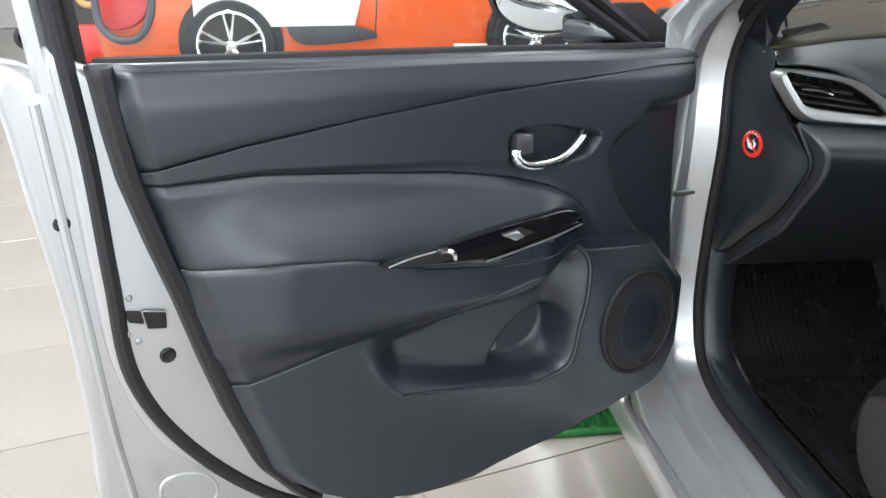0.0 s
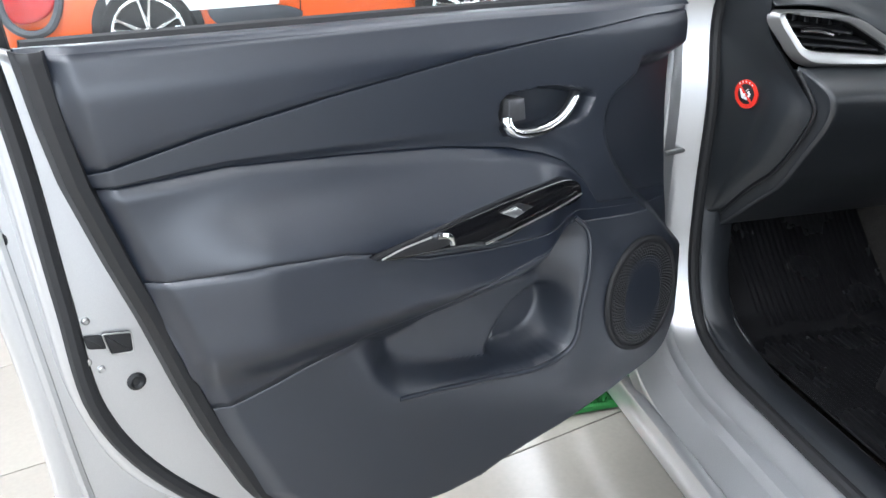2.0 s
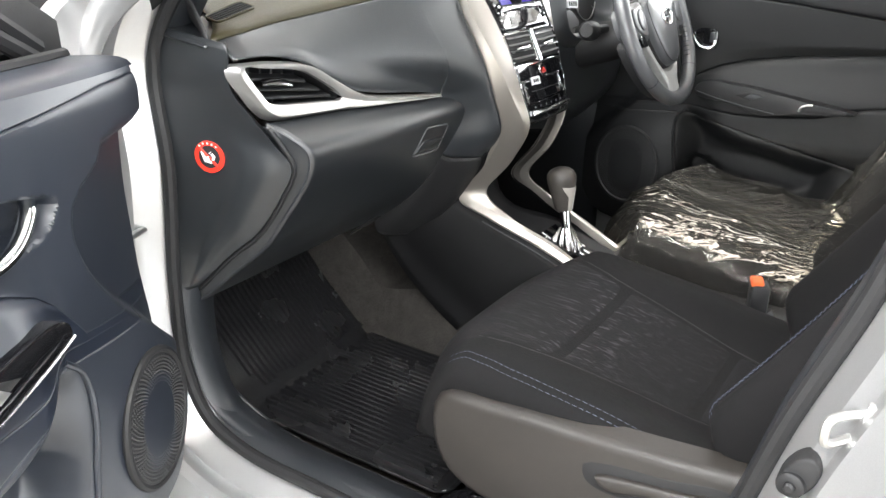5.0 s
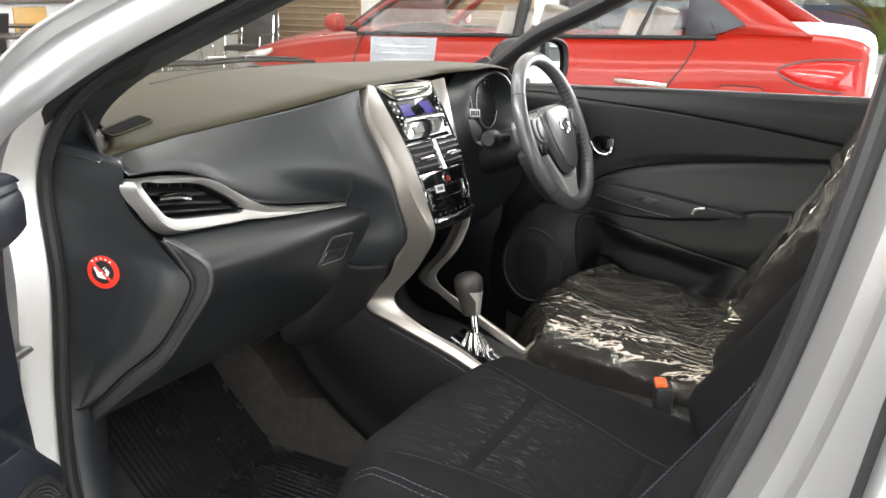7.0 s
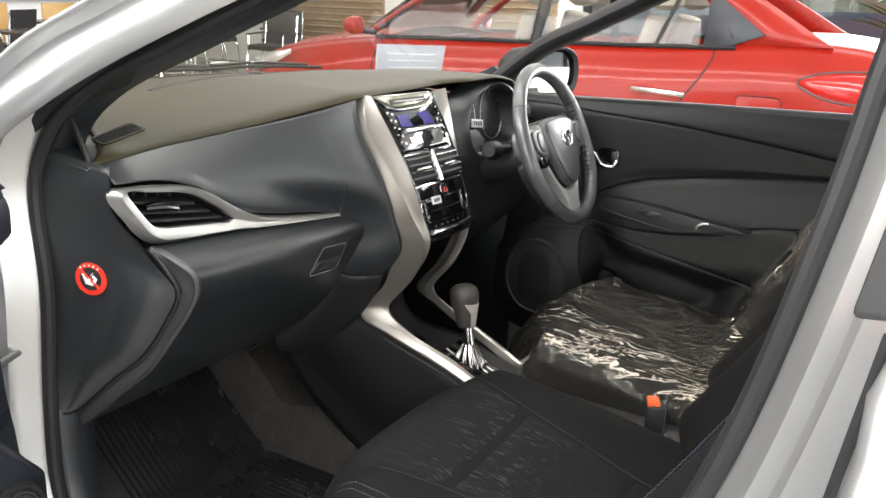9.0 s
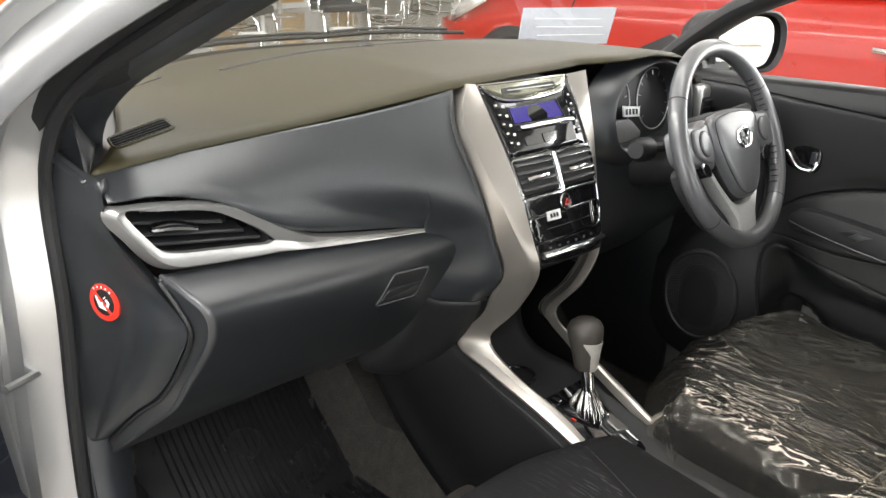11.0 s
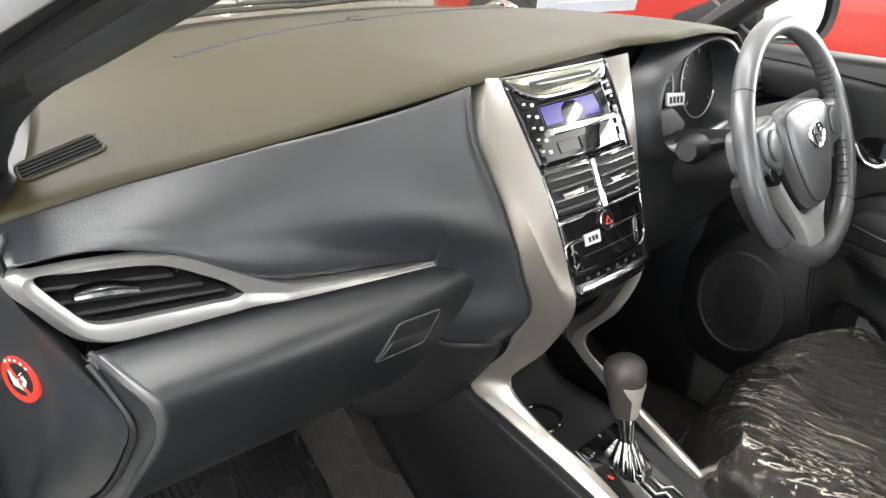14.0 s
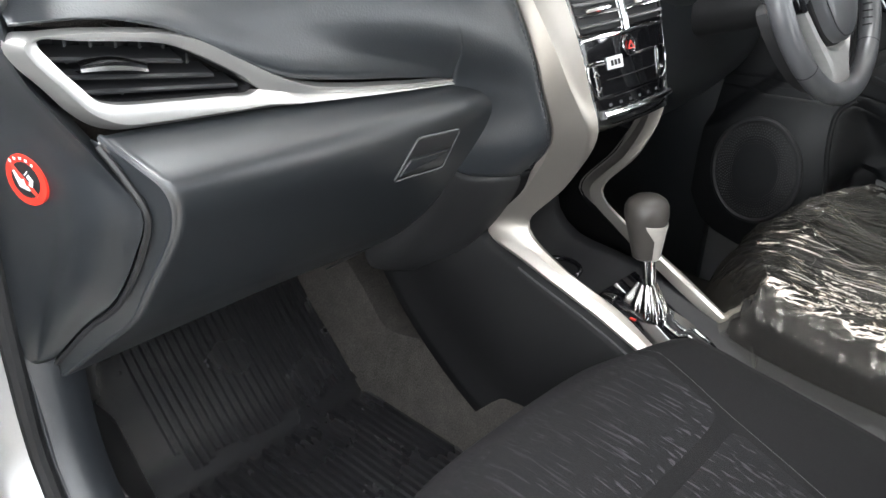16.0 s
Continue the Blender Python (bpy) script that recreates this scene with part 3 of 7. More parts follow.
def build_door(name, to_world, label, shell):
    door = thing(name, to_world(0, -0.05, 0.9), label, "car door")
    cols = 320 if shell else 120
    lines = [BOTTOM, LOW_LINE, ARM_LINE, CURVE, CREASE, BELT]
    steps = [90, 18, 28, 70, 12] if shell else [40, 12, 18, 36, 10]
    # the closed door takes the shaded copy for all its panels
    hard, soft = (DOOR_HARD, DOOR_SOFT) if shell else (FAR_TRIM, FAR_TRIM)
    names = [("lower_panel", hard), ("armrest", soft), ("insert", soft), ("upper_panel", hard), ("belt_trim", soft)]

    def row_at(k, f):
        out = []
        for j in range(cols + 1):
            s = j / cols
            z = (1 - f) * table(s, *lines[k]) + f * table(s, *lines[k + 1])
            u = door_right(z) + s * (door_left(z) - door_right(z))
            groove = 0.0
            line = k if f < 0.5 else k + 1
            if line in (1, 2, 3) and u < 0.27:
                groove = 0.0
            elif f < 1e-6 or f > 1 - 1e-6:
                groove = (0.0, 0.0004, 0.0012, 0.0022, 0.0026, 0.0)[line]
            if k == 2:
                groove += 0.008 * smooth(0.86, 1.0, f) * smooth(0.27, 0.36, u)
            if k == 3:
                groove += 0.008 * (1 - smooth(0.0, 0.22, f)) * smooth(0.27, 0.36, u)
            if j == 0 or j == cols:
                groove += 0.02
            out.append(to_world(u, door_relief(u, z, shell) - groove, z))
        return out
    for k in range(5):
        rows = [row_at(k, f) for f in np.linspace(0, 1, steps[k] + 1)]
        part(names[k][0], grid(rows), names[k][1], door, thick=0.003)

    def hw(u, n, z):
        return to_world(u, n, z) if shell else to_world(0.333 + (u - 0.375) * 0.42, n * 0.5 + 0.048, 0.868 + (z - 0.872) * 0.72)

    def tw(n0):
        return lambda x, y, d: to_world(x, n0 + d, y)

    # speaker
    ring_pts = [(0.169 + 0.089 * math.cos(a), 0.509 + 0.107 * math.sin(a)) for a in np.linspace(0, 2 * math.pi, 48, endpoint=False)]
    speaker = part("speaker", slab(ring_pts, tw(0.075), 0.0, 0.022, 0.006), BLACK, door, "round ribbed black speaker grille")
    dv, df = [], []
    for k in range(8):
        r = 0.60 + 0.055 * k
        count = 76
        for m in range(count):
            a = 2 * math.pi * (m + 0.5 * (k % 2)) / count
            c = [0.169 + 0.081 * r * math.cos(a), 0.509 + 0.098 * r * math.sin(a)]
            i, h = len(dv), 0.0019 + 0.00016 * k
            for du, dz in ((-h, 0), (0, -h), (h, 0), (0, h)):
                dv.append(to_world(c[0] + du, 0.0965, c[1] + dz))
            dv.append(to_world(c[0], 0.0995, c[1]))
            df += [(i, i + 1, i + 4), (i + 1, i + 2, i + 4), (i + 2, i + 3, i + 4), (i + 3, i, i + 4)]
    part("grille_studs", mesh_from(dv, df, soft=False), RUBBER, speaker, sharp=0)["kind"] = "stuff"
    part("speaker_rim", tube([to_world(u, 0.094, z) for u, z in ring_pts], 0.006, 8, closed=True), RUBBER, speaker)
    part("pocket_rim", tube([to_world(u, door_relief(u - 0.012, z) + 0.001, z) for u, z in catmull([(0.318, 0.684), (0.292, 0.656), (0.292, 0.590), (0.303, 0.519), (0.319, 0.441), (0.378, 0.416), (0.498, 0.427), (0.664, 0.450)], 50)], 0.0045, 8), hard, door)
    # switch panel and pull cup
    sw = catmull([(0.732, 0.727), (0.690, 0.734), (0.648, 0.740), (0.546, 0.755), (0.439, 0.767), (0.369, 0.769), (0.342, 0.755), (0.341, 0.732), (0.435, 0.717), (0.508, 0.698), (0.604, 0.710), (0.687, 0.718)], 70, closed=True)
    panel = part("switch_panel", slab(sw, tw(0.088), -0.05, 0.012, 0.004), GLOSS if shell else BLACK, door, "glossy black switch panel")
    part("switch_well", slab([(0.515, 0.749), (0.476, 0.754), (0.444, 0.741), (0.484, 0.731)], tw(0.098), 0.0, 0.003, 0.001), BLACK, panel)
    # on the closed door the bright fittings are darkened to imitate its shade
    part("switch", slab([(0.512, 0.746), (0.483, 0.750), (0.468, 0.738), (0.486, 0.733)], tw(0.098), 0.0, 0.008, 0.002), STEEL if shell else TRIM_GREY, panel, "grey window switch")
    part("trim_strip", tube([to_world(u, 0.104, z) for u, z in catmull([(0.545, 0.706), (0.47, 0.716), (0.39, 0.730), (0.345, 0.741)], 14)], 0.0026 if shell else 0.0014, 6), CHROME if shell else TRIM_GREY, panel, "thin trim strip")
    cup = catmull([(0.720, 0.728), (0.690, 0.733), (0.640, 0.738), (0.612, 0.735), (0.604, 0.722), (0.667, 0.720)], 36, closed=True)
    part("pull_cup", slab(cup, tw(0.099), 0.0, 0.003, 0.002), RUBBER, panel, "hollow pull cup")
    part("cup_edge", tube([to_world(u, 0.103, z) for u, z in catmull([(0.724, 0.728), (0.690, 0.735), (0.640, 0.740)], 16)], 0.0014, 6), SATIN if shell else TRIM_GREY, panel)
    part("cup_end", tube([to_world(u, 0.103, z) for u, z in catmull([(0.632, 0.739), (0.618, 0.737), (0.606, 0.730), (0.603, 0.720)], 12)], 0.005 if shell else 0.003, 8), CHROME if shell else STEEL, panel, "bright chrome cup end")
    # inside handle
    handle = part("door_handle", tube([hw(u, n, z) for u, n, z in catmull([(0.455, 0.050, 0.872), (0.455, 0.054, 0.857), (0.440, 0.057, 0.847), (0.405, 0.062, 0.845), (0.370, 0.063, 0.852), (0.340, 0.060, 0.868), (0.318, 0.054, 0.886), (0.308, 0.046, 0.890)], 30)], 0.0102 if shell else 0.0055, 12, flat=0.9), CHROME, door, "curved chrome inside handle")
    if not shell:
        part("handle_cup", slab([tuple(p) for p in HANDLE_CUP], lambda x, y, d: hw(x, 0.030 + d, y), -0.02, 0.012, 0.003), GLOSS, handle, "dark handle cup")
    part("lock_knob", slab([(0.460, 0.902), (0.427, 0.900), (0.424, 0.866), (0.458, 0.866)], lambda x, y, d: hw(x, 0.045 + d, y), -0.02, 0.014, 0.004), mk("knob_satin", (0.10, 0.10, 0.105), 0.35, 0.5) if shell else TRIM_GREY, handle, "grey lock knob")
    # rounded top of the panel below the window
    cap = []
    for f, dz in ((0.0, -0.002), (0.06, 0.004), (0.18, 0.008), (0.5, 0.0085), (0.9, 0.006), (1.0, -0.006)):
        line = []
        for u in np.linspace(0.062, 1.10, 60):
            zb = table(door_s(u), *BELT)
            n0 = door_relief(u, zb)
            line.append(to_world(u, n0 + (-0.036 - n0) * f, zb + dz))
        cap.append(line)
    part("belt_cap", grid(cap), soft, door, "black rounded top of the door panel")
    if not shell:
        return door
    # pressed-steel inner shell, outer skin, seals and latch
    part("inner_shell", slab([tuple(p) for p in catmull([(1.145, 1.06), (1.135, 0.90), (1.125, 0.73), (1.11, 0.57), (1.06, 0.44), (0.90, 0.285), (0.76, 0.205), (0.60, 0.205), (0.40, 0.235), (0.10, 0.285), (-0.03, 0.38), (-0.03, 0.70), (-0.02, 0.985), (0.5, 0.99), (1.0, 1.0), (1.11, 1.04)], 120, closed=True)], tw(0.0), -0.09, -0.035, 0.014, 4), SILVER, door, "silver painted inner shell")
    part("outer_skin", slab([tuple(p) for p in catmull([(1.205, 1.04), (1.199, 0.91), (1.182, 0.78), (1.166, 0.66), (1.158, 0.56), (1.152, 0.44), (1.146, 0.27), (1.10, 0.185), (0.8, 0.165), (0.4, 0.18), (0.0, 0.22), (-0.07, 0.32), (-0.07, 0.7), (-0.05, 0.985), (0.5, 0.99), (1.1, 1.00)], 120, closed=True)], tw(0.0), -0.135, -0.085, 0.016, 4), SILVER, door, "silver painted outer skin")
    part("weather_seal", tube([to_world(u, -0.042, z) for u, z in catmull([(1.165, 1.45), (1.15, 1.25), (1.128, 1.06), (1.112, 0.91), (1.102, 0.73), (1.088, 0.565), (1.025, 0.435), (0.875, 0.274), (0.74, 0.205), (0.55, 0.205), (0.3, 0.235)], 80)], 0.0165, 10, flat=0.8), RUBBER, door, "black rubber weather seal")
    latch = part("latch", slab(poly([(1.067, 0.676), (1.031, 0.668), (1.032, 0.639), (1.061, 0.644)], 0.004), tw(-0.030), -0.01, 0.0, 0.003), BLACK, door, "black latch slot with bright rim")
    part("latch_rim", tube([to_world(u, -0.029, z) for u, z in poly([(1.067, 0.676), (1.031, 0.668), (1.032, 0.639), (1.061, 0.644)], 0.004)], 0.0012, 6, closed=True), STEEL, latch)
    part("latch_throat", slab(poly([(1.089, 0.679), (1.066, 0.673), (1.064, 0.653), (1.087, 0.660)], 0.004), tw(-0.030), -0.01, 0.0005, 0.002), BLACK, latch)
    for u, z, r in ((1.035, 0.593, 0.0125), (1.152, 0.808, 0.012), (1.161, 1.068, 0.016)):
        part("rubber_plug", disc(to_world(u, -0.036 if u < 1.1 else -0.088, z), np.array(to_world(0, 1, 0)) - np.array(to_world(0, 0, 0)), [(r, -0.004), (r, 0.004), (r * 0.7, 0.007), (r * 0.4, 0.003)], 20), RUBBER, door)
    for u, z in ((1.082, 0.698), (1.089, 0.641), (1.075, 0.626)):
        part("bolt", disc(to_world(u, -0.034, z), np.array(to_world(0, 1, 0)) - np.array(to_world(0, 0, 0)), [(0.005, -0.004), (0.005, 0.002), (0.003, 0.004)], 12), STEEL, door)
    # window frame and glass
    part("window_frame", tube([to_world(u, -0.07, z) for u, z in catmull([(1.145, 1.0), (1.16, 1.15), (1.175, 1.38), (1.10, 1.44), (0.85, 1.42), (0.70, 1.37)], 50)], 0.026, 10, flat=0.7), SILVER, door, "silver painted window frame")
    part("front_frame", tube([to_world(u, -0.07, z) for u, z in catmull([(0.70, 1.37), (0.55, 1.30), (0.25, 1.13), (0.08, 1.03)], 30)], 0.022, 10, flat=0.7), BLACK, door, "black front run of the window frame")
    part("frame_seal", tube([to_world(u, -0.055, z) for u, z in catmull([(1.105, 1.0), (1.118, 1.15), (1.132, 1.36), (1.08, 1.405), (0.85, 1.39), (0.55, 1.27), (0.27, 1.11), (0.1, 1.02)], 60)], 0.012, 8), RUBBER, door)
    glass = part("window_glass", slab([(1.10, 1.0), (1.12, 1.36), (1.05, 1.40), (0.85, 1.38), (0.55, 1.26), (0.27, 1.10), (0.10, 1.0)], tw(-0.058), -0.002, 0.002, 0.001), GLASS, door, "clear side window glass")
    glass.visible_shadow = False
    part("belt_seal", tube([to_world(u, -0.040, table(door_s(u), *BELT) + 0.006) for u in np.linspace(1.09, 0.05, 20)], 0.009, 8), RUBBER, door, "black rubber seal under the window")
    part("outer_belt", tube([to_world(u, -0.115, 0.984) for u in np.linspace(1.12, 0.06, 12)], 0.016, 8), BLACK, door, "black outer window moulding")
    zs = list(np.linspace(1.035, 0.27, 60))
    part("panel_rim", grid([[to_world(door_left(z) + du, nn, z) for z in zs] for du, nn in ((-0.012, -0.012), (-0.004, 0.004), (0.008, 0.006), (0.017, -0.004), (0.020, -0.034))]), BLACK, door, "black rim along the panel's edge", thick=0.002)
    part("pressing", tube([to_world(u, -0.038, z) for u, z in catmull([(1.066, 0.359), (1.051, 0.372), (0.997, 0.361), (0.976, 0.326), (0.987, 0.300), (1.05, 0.29)], 40, closed=True)], 0.003, 8, closed=True), SILVER, door)
    part("pressing", tube([to_world(u, -0.086, z) for u, z in catmull([(1.165, 0.98), (1.15, 0.80), (1.135, 0.62), (1.12, 0.45), (1.10, 0.30)], 40)], 0.008, 8), SILVER, door)
    mirror = part("wing_mirror", grid([[to_world(0.140 + a * 0.60 - d * 0.8, -0.30 - a * 0.55 - d * 0.6, 1.100 + b) for a, b in [(k * 0.155 * math.cos(q), k * 0.098 * (math.sin(q) if math.sin(q) > 0 else 0.85 * math.sin(q))) for q in np.linspace(0, 2 * math.pi, 36, endpoint=False)]] for k, d in ((0.90, -0.005), (1.0, 0.0), (1.02, 0.03), (0.9, 0.08), (0.5, 0.12), (0.05, 0.13))], closed_u=True), BLACK, door, "black wing mirror housing")
    part("mirror_glass", slab([(0.86 * 0.155 * math.cos(q), 0.84 * 0.098 * math.sin(q)) for q in np.linspace(0, 2 * math.pi, 36, endpoint=False)], lambda a, b, d: to_world(0.140 + a * 0.60 + d * 0.8, -0.30 - a * 0.55 + d * 0.6, 1.100 + b), -0.004, 0.002, 0.001), MIRROR, mirror, "mirror glass")
    part("mirror_foot", tube([to_world(0.10, -0.08, 1.03), to_world(0.12, -0.24, 1.03)], 0.025, 10), BLACK, mirror)
    part("mirror_cover", slab([(0.02, 1.0), (0.20, 1.02), (0.185, 1.10), (0.09, 1.10), (0.02, 1.06)], tw(-0.06), -0.02, 0.0, 0.006), BLACK, door, "black mirror mounting cover")
    return door


D_O, D_U = np.array([-0.80, -0.05, 0.0]), np.array([-0.9052, -0.4250, 0.0])
D_N = np.array([0.4250, -0.9052, 0.0])


def left_door(u, n, z):
    return D_O + D_U * u + D_N * n + np.array([0, 0, z])


def right_door(u, n, z):
    return np.array([0.715 - n * 0.9, -0.15 - u, z + 0.045])


build_door("open_car_door", left_door, "open silver passenger door with a black moulded inner panel", True)
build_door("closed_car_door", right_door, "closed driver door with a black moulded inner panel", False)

# ---- dashboard ----
dash = thing("dashboard", (0, 0.0, 0.9), "black dashboard with a grained pad and satin silver trims", "dashboard")


def crease_at(x):
    y = table(x, (-0.72, -0.160), (-0.588, -0.181), (-0.404, -0.210), (-0.296, -0.228), (-0.163, -0.249), (0.15, -0.250), (0.24, -0.285), (0.42, -0.295), (0.54, -0.27), (0.72, -0.19))
    z = table(x, (-0.72, 1.030), (-0.692, 1.036), (-0.588, 1.053), (-0.404, 1.073), (-0.296, 1.088), (-0.163, 1.107), (0.10, 1.118), (0.20, 1.124), (0.34, 1.131), (0.45, 1.120), (0.55, 1.075), (0.72, 1.030))
    return np.array([x, y, z])


rows = []
for k in np.linspace(0, 1, 24):
    row = []
    for x in np.linspace(-0.712 + 0.17 * (1 - k), 0.705, 80):
        q = abs(x) / 0.70
        f = np.array([x, 0.285 - 0.33 * q ** 3.2, 1.100 - 0.055 * q ** 3])
        c = crease_at(x)
        e = 1 - (1 - k) ** 1.0
        p = f + (c - f) * e
        p[2] += 0.012 * math.sin(math.pi * k) * (1 - q ** 4)
        if k > 0.93:
            p[2] -= 0.006 * ((k - 0.93) / 0.07) ** 2
        row.append(p)
    rows.append(row)
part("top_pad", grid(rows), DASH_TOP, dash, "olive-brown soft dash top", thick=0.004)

rows = []
for k in np.linspace(0, 1, 16):
    row = []
    for x in np.linspace(-0.718, -0.704 + 0.17 * (1 - k), 8):
        q = abs(x) / 0.70
        a = np.array([x, 0.285 - 0.33 * q ** 3.2, 1.100 - 0.055 * q ** 3])
        p = a + (crease_at(x) - a) * k
        p[2] -= 0.004 + 0.30 * max(0.0, -x - 0.700)
        row.append(p)
    rows.append(row)
part("end_cap", grid(rows), TRIM, dash, "black end of the dash beside the doorway", thick=0.003)

# grained front pad
def front_y(x):
    return -0.255 - 0.0886 * (x + 0.204)


def pad_top(x0, x1, n):
    return [crease_at(x) + np.array([0, 0.001, -0.007]) for x in np.linspace(x0, x1, n)]


top = pad_top(-0.705, -0.30, 48) + pad_top(-0.295, -0.176, 26)
bottom = catmull([(-0.712, -0.208, 1.008), (-0.649, -0.216, 1.006), (-0.583, -0.221, 0.990), (-0.535, -0.224, 0.962), (-0.472, -0.228, 0.930), (-0.415, -0.231, 0.917), (-0.30, -0.243, 0.900), (-0.236, -0.250, 0.889)], 48)
bottom += catmull([(-0.231, -0.250, 0.886), (-0.222, -0.246, 0.83), (-0.210, -0.236, 0.765), (-0.188, -0.240, 0.750), (-0.139, -0.262, 0.7455), (-0.108, -0.287, 0.7465)], 26)
edge = catmull([top[-1], (-0.179, -0.262, 1.04), (-0.168, -0.299, 0.965), (-0.156, -0.317, 0.915), (-0.142, -0.325, 0.865), (-0.121, -0.326, 0.80), bottom[-1]], 50)
edge_z, edge_y = [p[2] for p in edge][::-1], [p[1] for p in edge][::-1]
rows = []
for k in range(50):
    v = k / 49.0
    row = []
    for j, (a, b) in enumerate(zip(top, bottom)):
        u = j / 73.0
        p = a + (b - a) * v + (edge[k] - (top[-1] + (bottom[-1] - top[-1]) * v)) * max(0.0, (u - 0.35) / 0.65) ** 1.4
        # the pad swells evenly towards the stack and rolls over at its foot
        near = a[1] + (front_y(p[0]) - a[1]) * v - 0.015 * math.sin(math.pi * v) * smooth(-0.80, -0.45, p[0])
        far = float(np.interp(p[2], edge_z, edge_y))
        p[1] = near + (far - near) * smooth(-0.24 - 0.22 * smooth(0.88, 0.98, p[2]), -0.130, p[0])
        roll = smooth(0.06, 0.22, u) * (1 - smooth(0.36, 0.62, u)) * smooth(0.60, 0.90, v) * (1 - smooth(0.94, 1.0, v))
        tuck = 0.024 * smooth(-0.125, -0.190, p[0]) * smooth(0.895, 0.815, p[2])
        row.append(p + np.array([0, -0.005 * roll + tuck, 0]))
    rows.append(row)
rows_foot = rows[-1][58:]
part("front_pad", grid(rows), LEATHER, dash, "grained black leather-look pad", thick=0.003)
right = edge
for k in range(46):
    a, b = right[2 + k], right[3 + k]
    m = a + np.array([-0.010, -0.0035, 0])
    d = (b - a) * 0.33
    part("stitch", tube([m - d, m + d], 0.0011, 5), TRIM_GREY, dash)

# vent trim: a satin silver frame with a turned-down lower edge that runs out into a long point
frame_out = catmull([(-0.714, 0.988), (-0.709, 0.998), (-0.68, 1.000), (-0.64, 0.997), (-0.59, 0.990), (-0.556, 0.980), (-0.518, 0.958), (-0.480, 0.936), (-0.445, 0.920), (-0.400, 0.9095), (-0.30, 0.8955), (-0.2035, 0.8835),
                     (-0.2035, 0.8815), (-0.30, 0.884), (-0.40, 0.889), (-0.48, 0.893), (-0.555, 0.896), (-0.607, 0.899), (-0.635, 0.902), (-0.656, 0.911), (-0.674, 0.928), (-0.690, 0.950), (-0.708, 0.973)], 200, closed=True)
hole = catmull([(-0.694, 0.9935), (-0.66, 0.989), (-0.60, 0.980), (-0.577, 0.973), (-0.546, 0.956), (-0.513, 0.935), (-0.501, 0.924), (-0.505, 0.919), (-0.535, 0.921), (-0.588, 0.926), (-0.638, 0.932), (-0.654, 0.938), (-0.668, 0.954), (-0.684, 0.975)], 140, closed=True)


def tail_mid(x):
    return table(x, (-0.501, 0.922), (-0.445, 0.9065), (-0.40, 0.9005), (-0.30, 0.890), (-0.2035, 0.8826))


def frame_rings():
    n = len(frame_out)
    outer_r, lip_r, crest_r, edge_r, inner_r = [], [], [], [], []
    for k, p in enumerate(frame_out):
        t = frame_out[(k + 1) % n] - frame_out[k - 1]
        nrm = np.array([t[1], -t[0]]) / max(1e-9, np.linalg.norm(t))
        low = max(smooth(0.2, -0.6, -nrm[1]), smooth(-0.694, -0.708, p[0]))
        taper = 1 - smooth(-0.45, -0.21, p[0])
        w = (0.0030 + 0.0075 * low) * (0.12 + 0.88 * taper)
        target = np.array([p[0], tail_mid(p[0])]) if p[0] > -0.501 else min(hole, key=lambda q: np.linalg.norm(q - p))
        w = min(w, 0.42 * np.linalg.norm(target - p))
        c = p + nrm * w
        back = 0.006 + 0.012 * low * taper
        outer_r.append(np.array([p[0], front_y(p[0]) + back, p[1]]))
        lip_r.append(np.array([p[0] + nrm[0] * w * 0.5, front_y(p[0]) - 0.002 + 0.3 * back, p[1] + nrm[1] * w * 0.5]))
        crest_r.append(np.array([c[0], front_y(c[0]) - 0.0065, c[1]]))
        e = c + (target - c) * 0.93
        edge_r.append(np.array([e[0], front_y(e[0]) - 0.0035, e[1]]))
        inner_r.append(np.array([target[0], front_y(target[0]) + (0.012 if p[0] <= -0.501 else -0.0035), target[1]]))
    mid = [a + (b - a) * 0.5 + np.array([0, -0.0012, 0]) for a, b in zip(crest_r, edge_r)]
    return [outer_r, lip_r, crest_r, mid, edge_r, inner_r]


SLAT_GREY = mk("slat_grey", (0.022, 0.0225, 0.024), 0.36, spec=0.7)
vent = part("vent_trim", grid(frame_rings(), closed_u=True), SATIN, dash, "satin silver vent frame with a long pointed tail", sharp=28)
part("vent_wall", grid([[np.array([q[0], front_y(q[0]) + d, q[1]]) for q in hole] for d in (0.004, 0.02, 0.05)], closed_u=True), BLACK, vent)
part("vent_box", slab([tuple(p) for p in hole], lambda x, z, d: (x, front_y(x) + d, z), 0.07, 0.055, 0.002), RUBBER, vent)
# three wide blades that follow the opening, each a tilted plate with a rounded front edge
for xa, za, xb, zb in ((-0.688, 0.9755, -0.566, 0.9565), (-0.677, 0.9585, -0.536, 0.9385), (-0.660, 0.9425, -0.512, 0.9245)):
    rows = []
    for dy, dz in ((0.0, -0.0022), (-0.0016, 0.0), (0.0, 0.0022), (0.024, 0.0085), (0.024, 0.0045)):
        rows.append([(x, front_y(x) + 0.010 + dy, za + (zb - za) * (x - xa) / (xb - xa) + dz) for x in np.linspace(xa, xb, 14)])
    part("slat", grid(rows, closed_v=True), SLAT_GREY, vent)
rows = []
